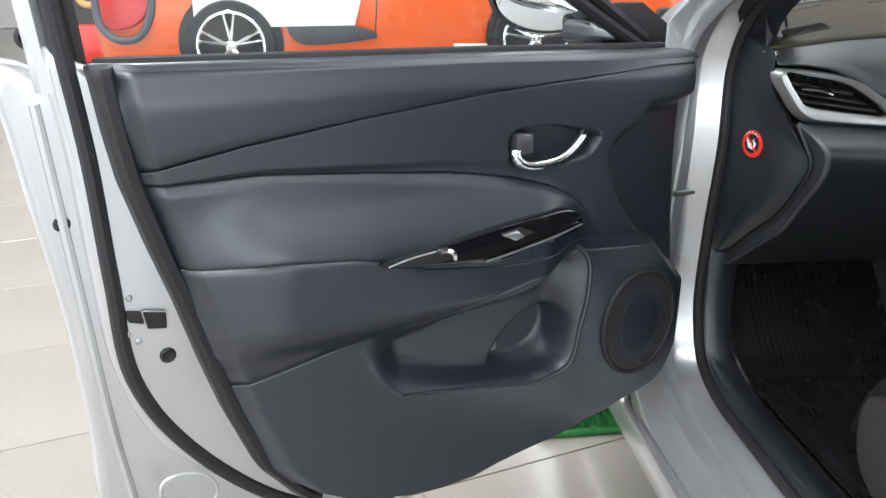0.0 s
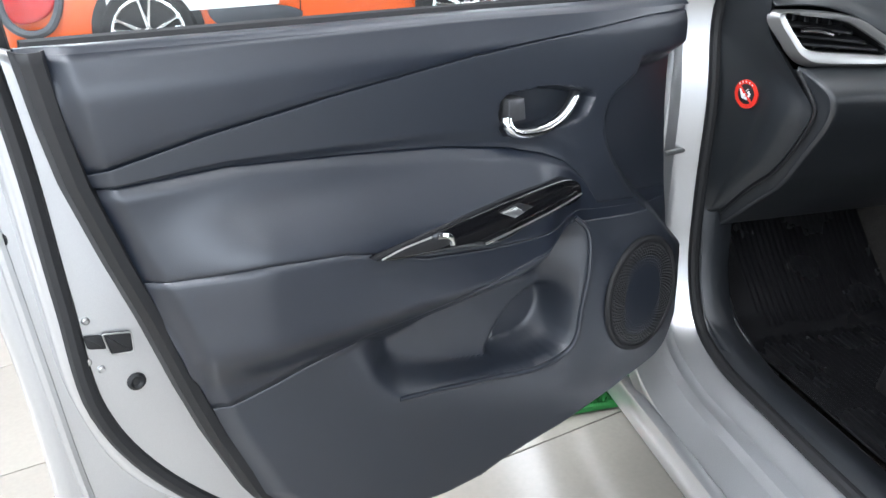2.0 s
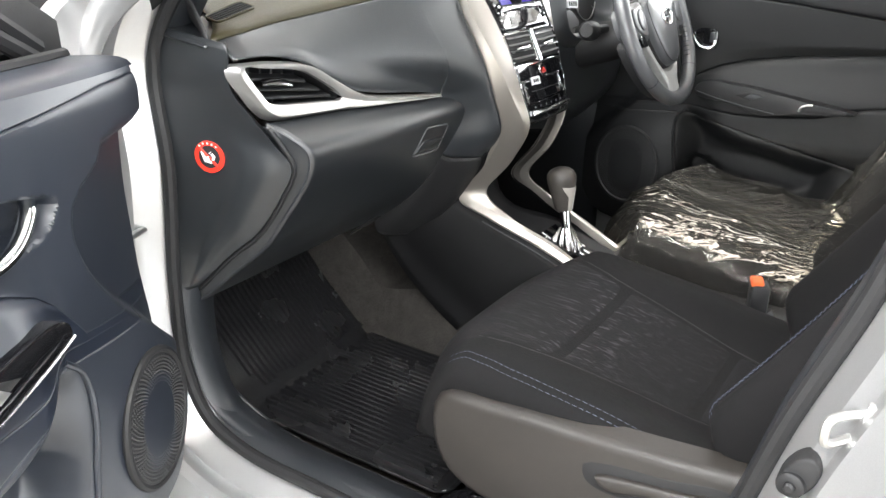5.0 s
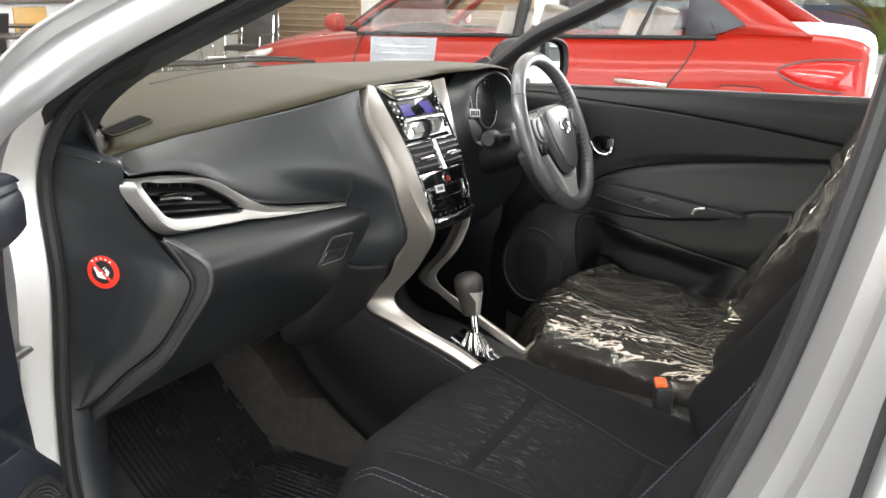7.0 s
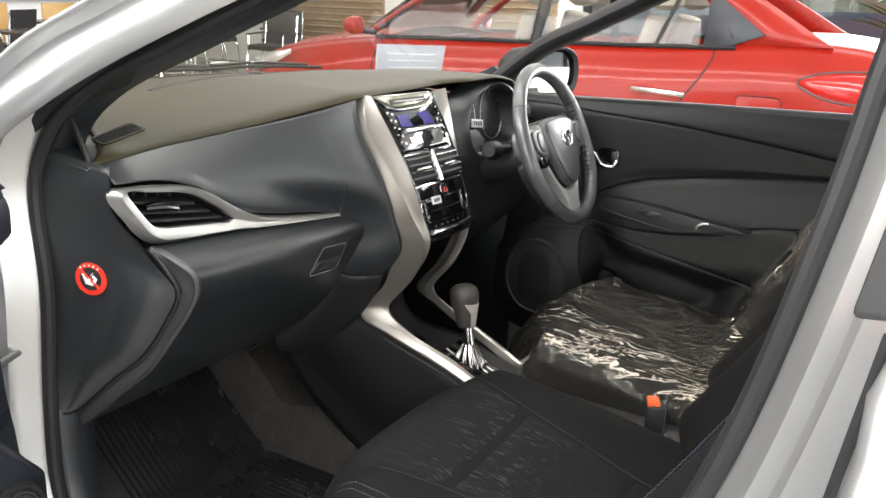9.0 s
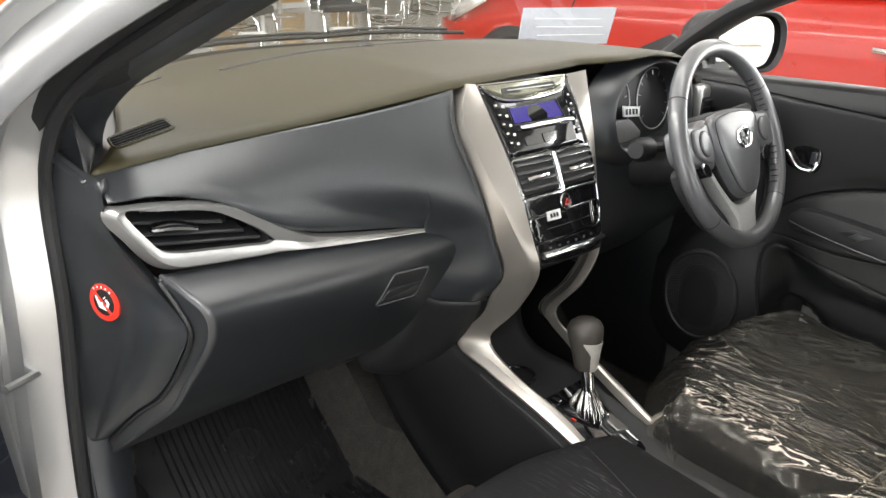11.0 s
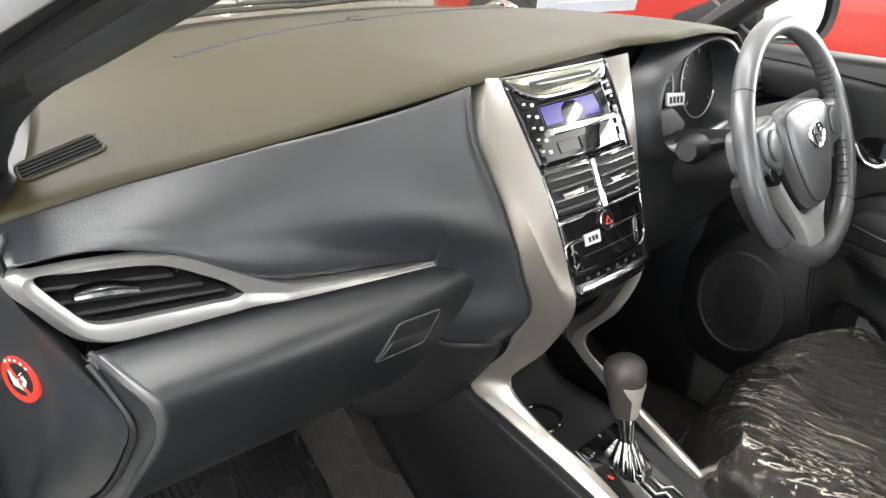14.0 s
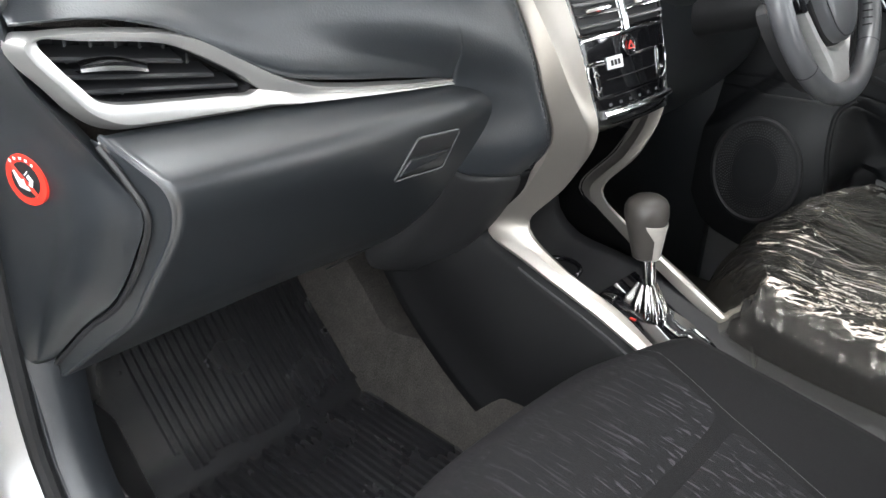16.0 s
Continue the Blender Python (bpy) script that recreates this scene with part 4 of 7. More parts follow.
for f in np.linspace(0, 1, 14):
    x = -0.664 + 0.058 * f
    zc = 0.9665 - 0.0085 * f + 0.0035 * math.sin(math.pi * f)
    rows.append([(x, front_y(x) - 0.006 * math.sin(math.pi * (0.15 + 0.7 * f)) + dy, zc + dz * (0.55 + 0.45 * math.sin(math.pi * (0.1 + 0.8 * f)))) for dy, dz in ((0.012, -0.0058), (0.002, -0.0062), (-0.002, -0.0038), (-0.0005, 0.0), (-0.002, 0.0038), (0.002, 0.0062), (0.012, 0.0058))])
part("vent_knob", grid(rows), mk("knob_chrome", (0.40, 0.40, 0.41), 0.18, 1.0), vent, "chrome vent knob")
for k in range(7):
    x = -0.682 + 0.022 * k
    part("vane", box(x, front_y(x) + 0.040, 0.957, 0.0025, 0.020, 0.066, 0), SLAT_GREY, vent)

# glove box lid
SEAM_GREY = mk("seam_grey", (0.06, 0.062, 0.066), 0.35)
LID_EDGE = [(-0.655, -0.212, 0.902), (-0.644, -0.250, 0.884), (-0.632, -0.270, 0.866), (-0.627, -0.273, 0.850), (-0.624, -0.264, 0.820), (-0.630, -0.205, 0.732), (-0.632, -0.165, 0.680), (-0.646, -0.10, 0.622), (-0.664, -0.03, 0.558)]
LID_RIGHT = [(-0.205, -0.236, 0.884), (-0.188, -0.262, 0.877), (-0.176, -0.276, 0.866), (-0.170, -0.279, 0.852), (-0.166, -0.268, 0.820), (-0.185, -0.248, 0.775), (-0.215, -0.205, 0.700), (-0.225, -0.165, 0.655), (-0.225, -0.10, 0.605), (-0.215, -0.03, 0.565)]
ea, eb = catmull(LID_EDGE, 60), catmull(LID_RIGHT, 60)
sec = []
for s in np.linspace(0, 1, 40):
    row = []
    for q in range(60):
        f = q / 59.0
        p = ea[q] + (eb[q] - ea[q]) * s
        zt = table(-0.66 + s * 0.475, (-0.66, 0.902), (-0.607, 0.901), (-0.48, 0.895), (-0.40, 0.891), (-0.30, 0.886), (-0.19, 0.884))
        p[2] += (zt - (ea[0][2] + (eb[0][2] - ea[0][2]) * s)) * (1 - f) ** 2
        row.append(p + np.array([0, -0.010 * math.sin(math.pi * s) * math.sin(math.pi * min(1, f * 1.6)), 0]))
    sec.append(row)
glove = part("glove_box_lid", grid(sec), TRIM, dash, "black glove box lid with a recessed latch", thick=0.004)
GROOVE = catmull([(-0.660, -0.222, 0.900), (-0.648, -0.238, 0.870), (-0.638, -0.250, 0.836), (-0.637, -0.225, 0.785), (-0.644, -0.175, 0.713), (-0.654, -0.11, 0.658), (-0.668, -0.035, 0.583)], 60)
pad_foot = [np.array((-0.275, -0.215, 0.770))] + rows_foot
part("knee_panel", grid([[p + np.array((0, 0.002 + dy, dz)) for p in pad_foot] for dy, dz in catmull([(0.0, 0.0), (0.0, -0.004), (0.006, -0.022), (0.032, -0.065), (0.090, -0.145), (0.160, -0.205)], 24)]), BLACK, dash, "black panel below the pad", thick=0.003)
part("pad_seam", tube(rows_foot, 0.0017, 6), BLACK, dash, "dark seam below the pad")
part("lid_end", grid([[p + np.array(o) for p in eb] for o in ((0, 0, 0), (0.004, 0.003, 0), (0.006, 0.012, -0.002), (0.006, 0.06, -0.004))]), TRIM, dash, "black turned-in end of the glove box lid")
part("lid_side", grid([[a + (b - a) * f_ + np.array((0, d_, 0)) for a, b in zip(ea, GROOVE)] for f_, d_ in ((0.0, 0.0), (0.10, 0.001), (0.5, 0.003), (0.85, 0.003), (1.0, 0.008), (1.02, 0.035))]), TRIM, dash, "black rim beside the glove box lid", thick=0.002)
part("groove", tube([p + np.array((-0.0025, -0.0005, -0.001)) for p in GROOVE], 0.0034, 6), BLACK, dash, "dark gap beside the lid")
part("lid_edge", tube([p + np.array((0.001, 0.002, 0)) for p in ea], 0.0035, 8), TRIM_GREY, dash)


LATCH = [(-0.250, 0.836), (-0.324, 0.842), (-0.345, 0.789), (-0.260, 0.784)]


def lid(x, z, d):
    y = table(z, (0.70, -0.215), (0.779, -0.2600), (0.81, -0.2735), (0.831, -0.2800), (0.86, -0.2850))
    return (x, y + d, z)


part("latch_recess", slab(poly(LATCH, 0.006), lid, 0.01, -0.003, 0.002), BLACK, glove)
part("latch_rim", tube([lid(x, z, -0.003) for x, z in poly(LATCH, 0.006)], 0.0014, 6, closed=True), SEAM_GREY, glove)
part("latch_paddle", slab(poly([(-0.258, 0.812), (-0.328, 0.816), (-0.340, 0.793), (-0.264, 0.789)], 0.005), lid, 0.004, -0.0055, 0.003), TRIM, glove)

# side panel beside the doorway, with a round warning sticker
lrow = catmull([(-0.708, -0.03, 1.045), (-0.712, -0.028, 0.90), (-0.712, -0.02, 0.75), (-0.706, -0.012, 0.58)], 30)
rrow = catmull([(-0.713, -0.196, 1.03), (-0.713, -0.200, 1.008), (-0.709, -0.190, 0.980), (-0.699, -0.190, 0.953), (-0.680, -0.206, 0.915), (-0.657, -0.226, 0.872), (-0.642, -0.246, 0.836), (-0.642, -0.222, 0.787), (-0.649, -0.172, 0.717), (-0.659, -0.107, 0.662), (-0.673, -0.033, 0.588)], 44)
lrow = catmull(lrow, 44)


def shoulder(f, v):
    """The panel is flat towards the doorway and swells to a shoulder beside the lid."""
    return -0.014 * smooth(0.50, 0.74, f) * (1 - 0.85 * smooth(0.82, 1.0, f)) * smooth(0.30, 0.46, v) * (1 - 0.75 * smooth(0.55, 0.95, v))


part("side_panel", grid([[a + (b - a) * f + np.array([shoulder(f, k / 43.0), 0, 0]) for f in np.linspace(0, 1, 30)] + [b + np.array((0.012, 0.012, 0))] for k, (a, b) in enumerate(zip(lrow, rrow))]), TRIM, dash, "black plastic side panel of the dashboard", thick=0.003)
sticker = thing("warning_sticker", (-0.69, -0.103, 0.84), "round red prohibition sticker on the dashboard's side", "sticker")
STK_AX = (-1, -0.317, 0)
part("disc", disc((-0.6875, -0.1125, 0.842), STK_AX, [(0.0265, -0.004), (0.0265, 0.001)], 40), RED_PLASTIC, sticker)
part("picture", disc((-0.6875, -0.1125, 0.842), STK_AX, [(0.0185, 0.0), (0.0185, 0.0016)], 32), BLACK, sticker)


def on_sticker(a, b):
    a, b = 0.88 * a, 0.88 * b
    return (-0.6902 - 0.317 * a, -0.1125 + a, 0.842 + b)


for pts, r_, m_ in (([(0.012, 0.010), (0.006, -0.007), (-0.006, -0.009)], 0.0030, WHITE), ([(0.002, 0.001), (0.001, -0.005)], 0.0036, WHITE), ([(-0.006, 0.006), (-0.011, 0.001), (-0.008, -0.005)], 0.0026, WHITE), ([(-0.004, 0.009), (-0.0045, 0.0085)], 0.0036, WHITE), ([(0.016, 0.016), (-0.016, -0.016)], 0.0026, RED_PLASTIC)):
    part("bar", tube([on_sticker(a, b) for a, b in pts], r_, 8, flat=0.3, up=(1, 0.317, 0)), m_, sticker)
for k in range(5):
    q = radians(52 + 19 * k)
    part("bar", tube([on_sticker(0.0255 * math.cos(q) + d, 0.0255 * math.sin(q)) for d in (-0.0014, 0.0014)], 0.0016, 5, flat=0.3, up=(1, 0.317, 0)), WHITE, sticker)

# lower dash on the driver's side, behind the wheel
part("lower_dash", grid([[(x, y - 0.04 * math.sin(math.pi * (x - 0.1) / 0.62), z) for x in np.linspace(0.12, 0.71, 24)] for y, z in catmull([(-0.235, 0.955), (-0.255, 0.93), (-0.25, 0.86), (-0.225, 0.76), (-0.12, 0.66), (0.0, 0.60)], 20)]), TRIM, dash, thick=0.004)

# grilles, slots and the paper on the dash top
def on_top(x, y, up=0.0):
    q = abs(x) / 0.70
    f = np.array([x, 0.285 - 0.33 * q ** 3.2, 1.100 - 0.055 * q ** 3])
    c = crease_at(x)
    k = (y - f[1]) / (c[1] - f[1])
    return np.array([x, y, f[2] + (c[2] - f[2]) * k + 0.012 * math.sin(math.pi * min(1, max(0, k))) * (1 - q ** 4) + up])


GRILLE = [(-0.660, -0.127), (-0.574, -0.122), (-0.568, -0.080), (-0.652, -0.088)]
gr = part("side_demister", slab(poly(GRILLE, 0.010), lambda a, b, d: on_top(a, b, 0.0030 + d), -0.004, 0.0008, 0.0005), mk("grille_black", (0.004, 0.004, 0.004), 0.9, spec=0.1), dash, "slanted black demister grille")
part("frame", tube([on_top(a, b, 0.0030) for a, b in poly(GRILLE, 0.010)], 0.0020, 6, closed=True), DASH_TOP, gr)
for k in range(5):
    f_ = (k + 0.5) / 5.0
    part("slat", tube([on_top(-0.658 + 0.007 * f_, -0.126 + 0.037 * f_, 0.0044), on_top(-0.573 + 0.006 * f_, -0.121 + 0.040 * f_, 0.0044)], 0.0007, 5), RUBBER, gr)
part("speaker_cover", tube([on_top(x, y, 0.0025) for x, y in ((-0.545, 0.095), (-0.462, 0.125), (-0.452, 0.155))], 0.0014, 5), BLACK, dash, "edge of a small speaker cover")
for xa, ya, xm, ym, xb, yb in ((-0.372, 0.092, -0.20, 0.122, -0.036, 0.136), (-0.008, 0.140, 0.18, 0.130, 0.362, 0.100)):
    part("defrost_slot", tube([on_top(x, y, 0.0018) for x, y in catmull([(xa, ya), (xm, ym), (xb, yb)], 20)], 0.0062, 8, flat=0.30), RUBBER, dash, "narrow black defrost slot")
part("sensor", disc(on_top(-0.022, 0.137), (0, 0, 1), [(0.018, 0.0), (0.016, 0.006), (0.008, 0.008)], 20), BLACK, dash)
paper = thing("white_sheet", (0.53, 0.06, 1.10), "white printed paper leaning on the dash under the windscreen", "paper")
part("sheet", slab([(0.0, 0.0), (0.345, -0.012), (0.405, 0.072), (0.035, 0.078)], lambda a, b, d: (0.352 + a, 0.060 + b * 0.25 + d, 1.105 + b), 0.0, 0.002, 0.0005), PAPER, paper)
for k in range(3):
    part("line", slab([(0.07, 0.018 + 0.018 * k), (0.33, 0.010 + 0.018 * k), (0.332, 0.011 + 0.018 * k), (0.07, 0.0195 + 0.018 * k)], lambda a, b, d: (0.352 + a, 0.0585 + b * 0.25 + d, 1.105 + b), 0.0, 0.0007, 0.0001), STEEL, paper)
part("stand_foot", slab([(0.02, 0.0), (0.20, 0.0), (0.19, -0.02), (0.03, -0.02)], lambda a, b, d: on_top(0.352 + a, 0.055 + b, 0.004 + d), -0.001, 0.002, 0.0005), PAPER, paper)

# ---- centre stack ----
stack = thing("centre_stack", (0.01, -0.3, 0.95), "glossy black centre stack with radio, vents and climate controls", "centre stack")
CX = 0.012
STACK_CHROME = mk("dark_chrome", (0.46, 0.46, 0.46), 0.12, 1.0, var=0.02, rvar=0.03)
CONSOLE_BLACK = mk("console_black", (0.0055, 0.0055, 0.006), 0.55, spec=0.15, bump=0.12, bscale=900)


def plate(a, b, d=0.0):
    """A place on the stack's face: a from side to side, b from top to bottom, d out towards the cabin."""
    w = 0.120 - 0.030 * b
    return np.array([-0.008 + 0.018 * b + a * w, -0.249 - 0.121 * b - 0.017 * math.sin(math.pi * b) - d * 0.92 + 0.004 * a * a, 1.100 - 0.288 * b + d * 0.38])


def plate_sheet(a0, a1, b0, b1, d, na=10, nb=10):
    return grid([[plate(a, b, d) for a in np.linspace(a0, a1, na)] for b in np.linspace(b0, b1, nb)])


def rrect(a0, a1, b0, b1, r=0.05, n=6):
    """A rounded rectangle on the face; r is its corner as a share of the face's half width."""
    rb = r * 0.36
    out = []
    for ca, cb, q in ((a1 - r, b0 + rb, -90), (a1 - r, b1 - rb, 0), (a0 + r, b1 - rb, 90), (a0 + r, b0 + rb, 180)):
        for k in range(n):
            t = radians(q + 90 * k / (n - 1))
            out.append((ca + r * math.cos(t), cb + rb * math.sin(t)))
    return out


part("face", plate_sheet(-1, 1, 0, 1, 0.0, 16, 40), GLOSS, stack, "glossy piano black face", thick=0.006)
part("edge_shoulder", grid([[plate(a, b, d) for b in np.linspace(0.03, 0.98, 30)] for a, d in ((0.93, 0.003), (0.985, 0.0045), (1.03, 0.002), (1.06, -0.008), (1.07, -0.03))]), GLOSS, stack, "glossy rounded edge of the face")
edge_path = [plate(-0.985, b, 0.003) for b in np.linspace(0.02, 0.96, 24)] + [plate(a, 0.99 - 0.03 * abs(a) ** 6, 0.003) for a in np.linspace(-0.95, 0.95, 14)] + [plate(1.04, b, 0.001) for b in np.linspace(0.96, 0.02, 24)] + [plate(a, 0.005, 0.003) for a in np.linspace(0.95, -0.95, 12)]
part("bright_edge", tube(edge_path, 0.0022, 6, closed=True), STACK_CHROME, stack, "thin chrome edge")
radio = part("radio", plate_sheet(-0.93, 0.90, 0.02, 0.385, 0.002, 12, 12), GLOSS, stack, "black radio unit with a blue display", thick=0.003)
SMOKED = mk("smoked_silver", (0.26, 0.26, 0.21), 0.13, 0.85)
LIP = [(-0.95, 0.014), (-0.80, 0.060), (-0.66, 0.084), (-0.50, 0.096), (0.0, 0.098), (0.45, 0.090), (0.66, 0.080), (0.80, 0.056), (0.88, 0.012)]
lip_rows = []
for f, d in ((0.0, 0.001), (0.0, 0.007), (0.5, 0.0085), (0.92, 0.007), (1.0, 0.003)):
    lip_rows.append([plate(a, 0.012 + (b - 0.012) * f, d) for a, b in catmull(LIP, 40)])
part("lip", grid(lip_rows), SMOKED, radio, "smoked silver lip round the disc slot")
part("lip_edge", tube([plate(a, b + 0.003, 0.007) for a, b in catmull(LIP, 44)], 0.0024, 6), CHROME, radio, "bright curved lip edge")
part("disc_slot", slab([(a, b) for a, b in poly([(-0.59, 0.034), (0.55, 0.031), (0.59, 0.060), (-0.615, 0.066)], 0.008)], plate, 0.006, 0.0095, 0.0006), BLACK, radio, "black disc slot")
part("slot_line", tube([plate(a, 0.048, 0.0100) for a in np.linspace(-0.5, 0.5, 10)], 0.0010, 5), STEEL, radio)
part("display", slab([(-0.565, 0.137), (0.50, 0.130), (0.56, 0.216), (-0.57, 0.214)], plate, 0.002, 0.0045, 0.0004), BLUE_LCD, radio, "deep blue display")
part("display_rim", tube([plate(a, b, 0.0042) for a, b in poly([(-0.60, 0.130), (0.53, 0.123), (0.60, 0.224), (-0.61, 0.222)], 0.02)], 0.0009, 5, closed=True), BLACK, radio)
part("button_bar", tube([plate(a, 0.240 + 0.004 * a * a, 0.007) for a in np.linspace(-0.56, 0.72, 16)], 0.0062, 12, flat=0.7), CHROME, radio, "chrome button bar")
for k in range(5):
    b = 0.118 + 0.0485 * k
    for a0, a1 in ((-0.86, -0.74), (0.80, 0.91)):
        key = part("radio_button", slab(poly([(a0, b - 0.016), (a1, b - 0.017), (a1 + 0.01, b + 0.015), (a0, b + 0.016)], 0.006), plate, 0.002, 0.0055, 0.0012), GLOSS, radio, "small black key with a pale legend")
        part("legend", slab([(a0 + 0.03, b - 0.009), (a1 - 0.04, b - 0.010), (a1 - 0.04, b - 0.001), (a0 + 0.03, b)], plate, 0.005, 0.0062, 0.0003), STEEL, key)
    part("side_key", slab([(-0.69, b - 0.002), (-0.63, b - 0.003), (-0.63, b + 0.011), (-0.69, b + 0.012)], plate, 0.002, 0.0036, 0.0004), STEEL, radio)
for a0, a1 in ((-0.50, -0.12), (-0.08, 0.30)):
    part("lower_key", slab(poly([(a0, 0.285), (a1, 0.285), (a1, 0.335), (a0, 0.335)], 0.01), plate, 0.002, 0.005, 0.0015), GLOSS, radio, "flat glossy key")
# twin centre vents
for side in (-1, 1):
    a0, a1 = (-0.965, -0.045) if side < 0 else (0.055, 1.0)
    v = part("centre_vent", tube([plate(a, b, 0.005) for a, b in rrect(a0, a1, 0.398, 0.592)], 0.0022, 6, closed=True), STACK_CHROME if side < 0 else GLOSS, stack, "black vent with thin chrome edge")
    part("vent_box", plate_sheet(a0, a1, 0.400, 0.590, 0.0035), RUBBER, v, thick=0.001)
    for k in range(4):
        b = 0.425 + 0.044 * k
        rows = [[plate(a, b + db, d) for a in np.linspace(a0 + 0.02, a1 - 0.02, 8)] for db, d in ((-0.008, 0.0040), (-0.004, 0.0085), (0.004, 0.0095), (0.007, 0.0085), (0.005, 0.0040))]
        part("slat", grid(rows), SLAT_GREY, v)
        if k in (0, 2):
            part("slat_edge", tube([plate(a0 + 0.03, b + 0.006, 0.0097), plate(a1 - 0.03, b + 0.006, 0.0097)], 0.0008, 5), STACK_CHROME, v)
    am = (a0 + a1) / 2 - 0.07
    part("vent_knob", tube([plate(am + q * 0.23, 0.497 - 0.004 * q, 0.0125 - 0.003 * q * q) for q in np.linspace(-1, 1, 9)], 0.0062, 10, flat=0.55), CHROME, v, "chrome vent knob")
part("divider", tube([plate(0.005, b, 0.008) for b in np.linspace(0.392, 0.600, 8)], 0.0042, 8), CHROME, stack, "chrome divider between the vents")
part("vent_bar", tube([plate(a, 0.606 + 0.006 * a * a, 0.005) for a in np.linspace(-0.95, 0.98, 20)], 0.0026, 8), CHROME, stack, "chrome bar under the vents")
# hazard switch and climate panel
haz = part("hazard_switch", disc(plate(0.015, 0.668, 0.003), (0, -0.92, 0.38), [(0.0145, -0.003), (0.0145, 0.0025), (0.012, 0.0045), (0.004, 0.0035)], 28), GLOSS, stack, "round hazard switch")
part("switch_ring", tube([Vector(plate(0.015, 0.668, 0.006)) + Vector((0.0138 * math.cos(q), 0.0138 * math.sin(q) * 0.38, 0.0138 * math.sin(q) * 0.92)) for q in np.linspace(0, 2 * math.pi, 28, endpoint=False)], 0.0010, 6, closed=True), STACK_CHROME, haz)
part("triangle", tube([plate(a, b, 0.0090) for a, b in ((-0.055, 0.684), (0.085, 0.684), (0.015, 0.652))], 0.0010, 5, closed=True), RED_PLASTIC, haz, "red triangle")
clim = part("climate_panel", plate_sheet(-0.93, 0.97, 0.705, 0.865, 0.002), GLOSS, stack, "black climate panel", thick=0.003)
part("panel_line", tube([plate(a, b, 0.0045) for a, b in catmull([(-0.55, 0.709), (-0.88, 0.713), (-0.96, 0.735), (-0.94, 0.80), (-0.88, 0.845), (-0.72, 0.862), (-0.02, 0.866), (0.45, 0.864)], 40)], 0.0013, 5), STACK_CHROME, clim)
part("panel_line", tube([plate(a, b, 0.0045) for a, b in catmull([(0.76, 0.712), (0.96, 0.714), (1.00, 0.735), (0.99, 0.815), (0.93, 0.842), (0.76, 0.846), (0.745, 0.78), (0.76, 0.712)], 40)], 0.0013, 5), STACK_CHROME, clim)
for b_, up_ in ((0.752, 1), (0.825, -1)):
    part("arrow", tube([plate(a, b, 0.0045) for a, b in ((-0.86, b_ + 0.012 * up_), (-0.80, b_ - 0.008 * up_), (-0.74, b_ + 0.012 * up_))], 0.0007, 4), STEEL, clim)
part("panel_seam", tube([plate(a, 0.790, 0.0042) for a in np.linspace(-0.6, 0.7, 8)], 0.0007, 4), BLACK, clim)
tag = part("label_sticker", slab([(-0.52, 0.697), (-0.18, 0.697), (-0.19, 0.752), (-0.53, 0.749)], plate, 0.003, 0.0055, 0.0004), WHITE, clim, "small white sticker")
for k in range(3):
    part("bar", slab([(-0.46 + 0.08 * k, 0.712), (-0.41 + 0.08 * k, 0.712), (-0.41 + 0.08 * k, 0.736), (-0.46 + 0.08 * k, 0.736)], plate, 0.005, 0.0060, 0.0003), BLACK, tag)
part("key_bar", tube([plate(a, 0.938 - 0.004 * a * a, 0.006) for a in np.linspace(-0.84, 1.0, 18)], 0.0072, 12, flat=0.7), CHROME, stack, "chrome key bar")
for k in range(7):
    part("key_gap", tube([plate(-0.62 + 0.22 * k, b, 0.0112) for b in (0.928, 0.950)], 0.0009, 4), BLACK, stack)
for k in range(6):
    part("icon", slab([(-0.62 + 0.25 * k, 0.893), (-0.55 + 0.25 * k, 0.893), (-0.55 + 0.25 * k, 0.906), (-0.62 + 0.25 * k, 0.906)], plate, 0.001, 0.0032, 0.0003), SEAM_GREY, stack)

# satin side trims that run down the stack, kink in and run back along the console
LOW_OUT = [(-0.110, -0.290, 0.722), (-0.110, -0.232, 0.638), (-0.103, -0.300, 0.606), (-0.094, -0.42, 0.563), (-0.082, -0.53, 0.512)]
LOW_IN = [(-0.076, -0.335, 0.735), (-0.080, -0.276, 0.652), (-0.078, -0.335, 0.607), (-0.065, -0.44, 0.561), (-0.070, -0.535, 0.510)]
OUTER = [(-0.152, -0.242, 1.102), (-0.171, -0.252, 1.075), (-0.178, -0.264, 1.04), (-0.173, -0.279, 1.012), (-0.165, -0.303, 0.965), (-0.153, -0.321, 0.915), (-0.139, -0.329, 0.865), (-0.118, -0.331, 0.806)] + LOW_OUT
INNER = [tuple(plate(-0.985, b, 0.004)) for b in (0.0, 0.09, 0.21, 0.31, 0.47, 0.64, 0.82, 1.01)] + LOW_IN
FAR_OUTER = [(0.158, -0.250, 1.103), (0.162, -0.262, 1.05), (0.160, -0.284, 0.97), (0.150, -0.306, 0.88), (0.136, -0.324, 0.80)] + [(0.024 - x, y, z - 0.003) for x, y, z in LOW_OUT]
FAR_INNER = [tuple(plate(1.05, b, -0.004)) for b in (0.0, 0.17, 0.45, 0.76, 1.01)] + [(0.026 - x, y, z - 0.003) for x, y, z in LOW_IN]
# darker, warmer copy of the satin silver; the reflected tint is in its colour
CONSOLE_SATIN = mk("reflection_warmed_satin", (0.42, 0.395, 0.36), 0.36, 0.85, var=0.03, rvar=0.04, fine=0.04, fscale=1200)
console = thing("centre_console", (0.012, -0.35, 0.3), "black centre console with satin silver side trims and gear selector", "centre console")
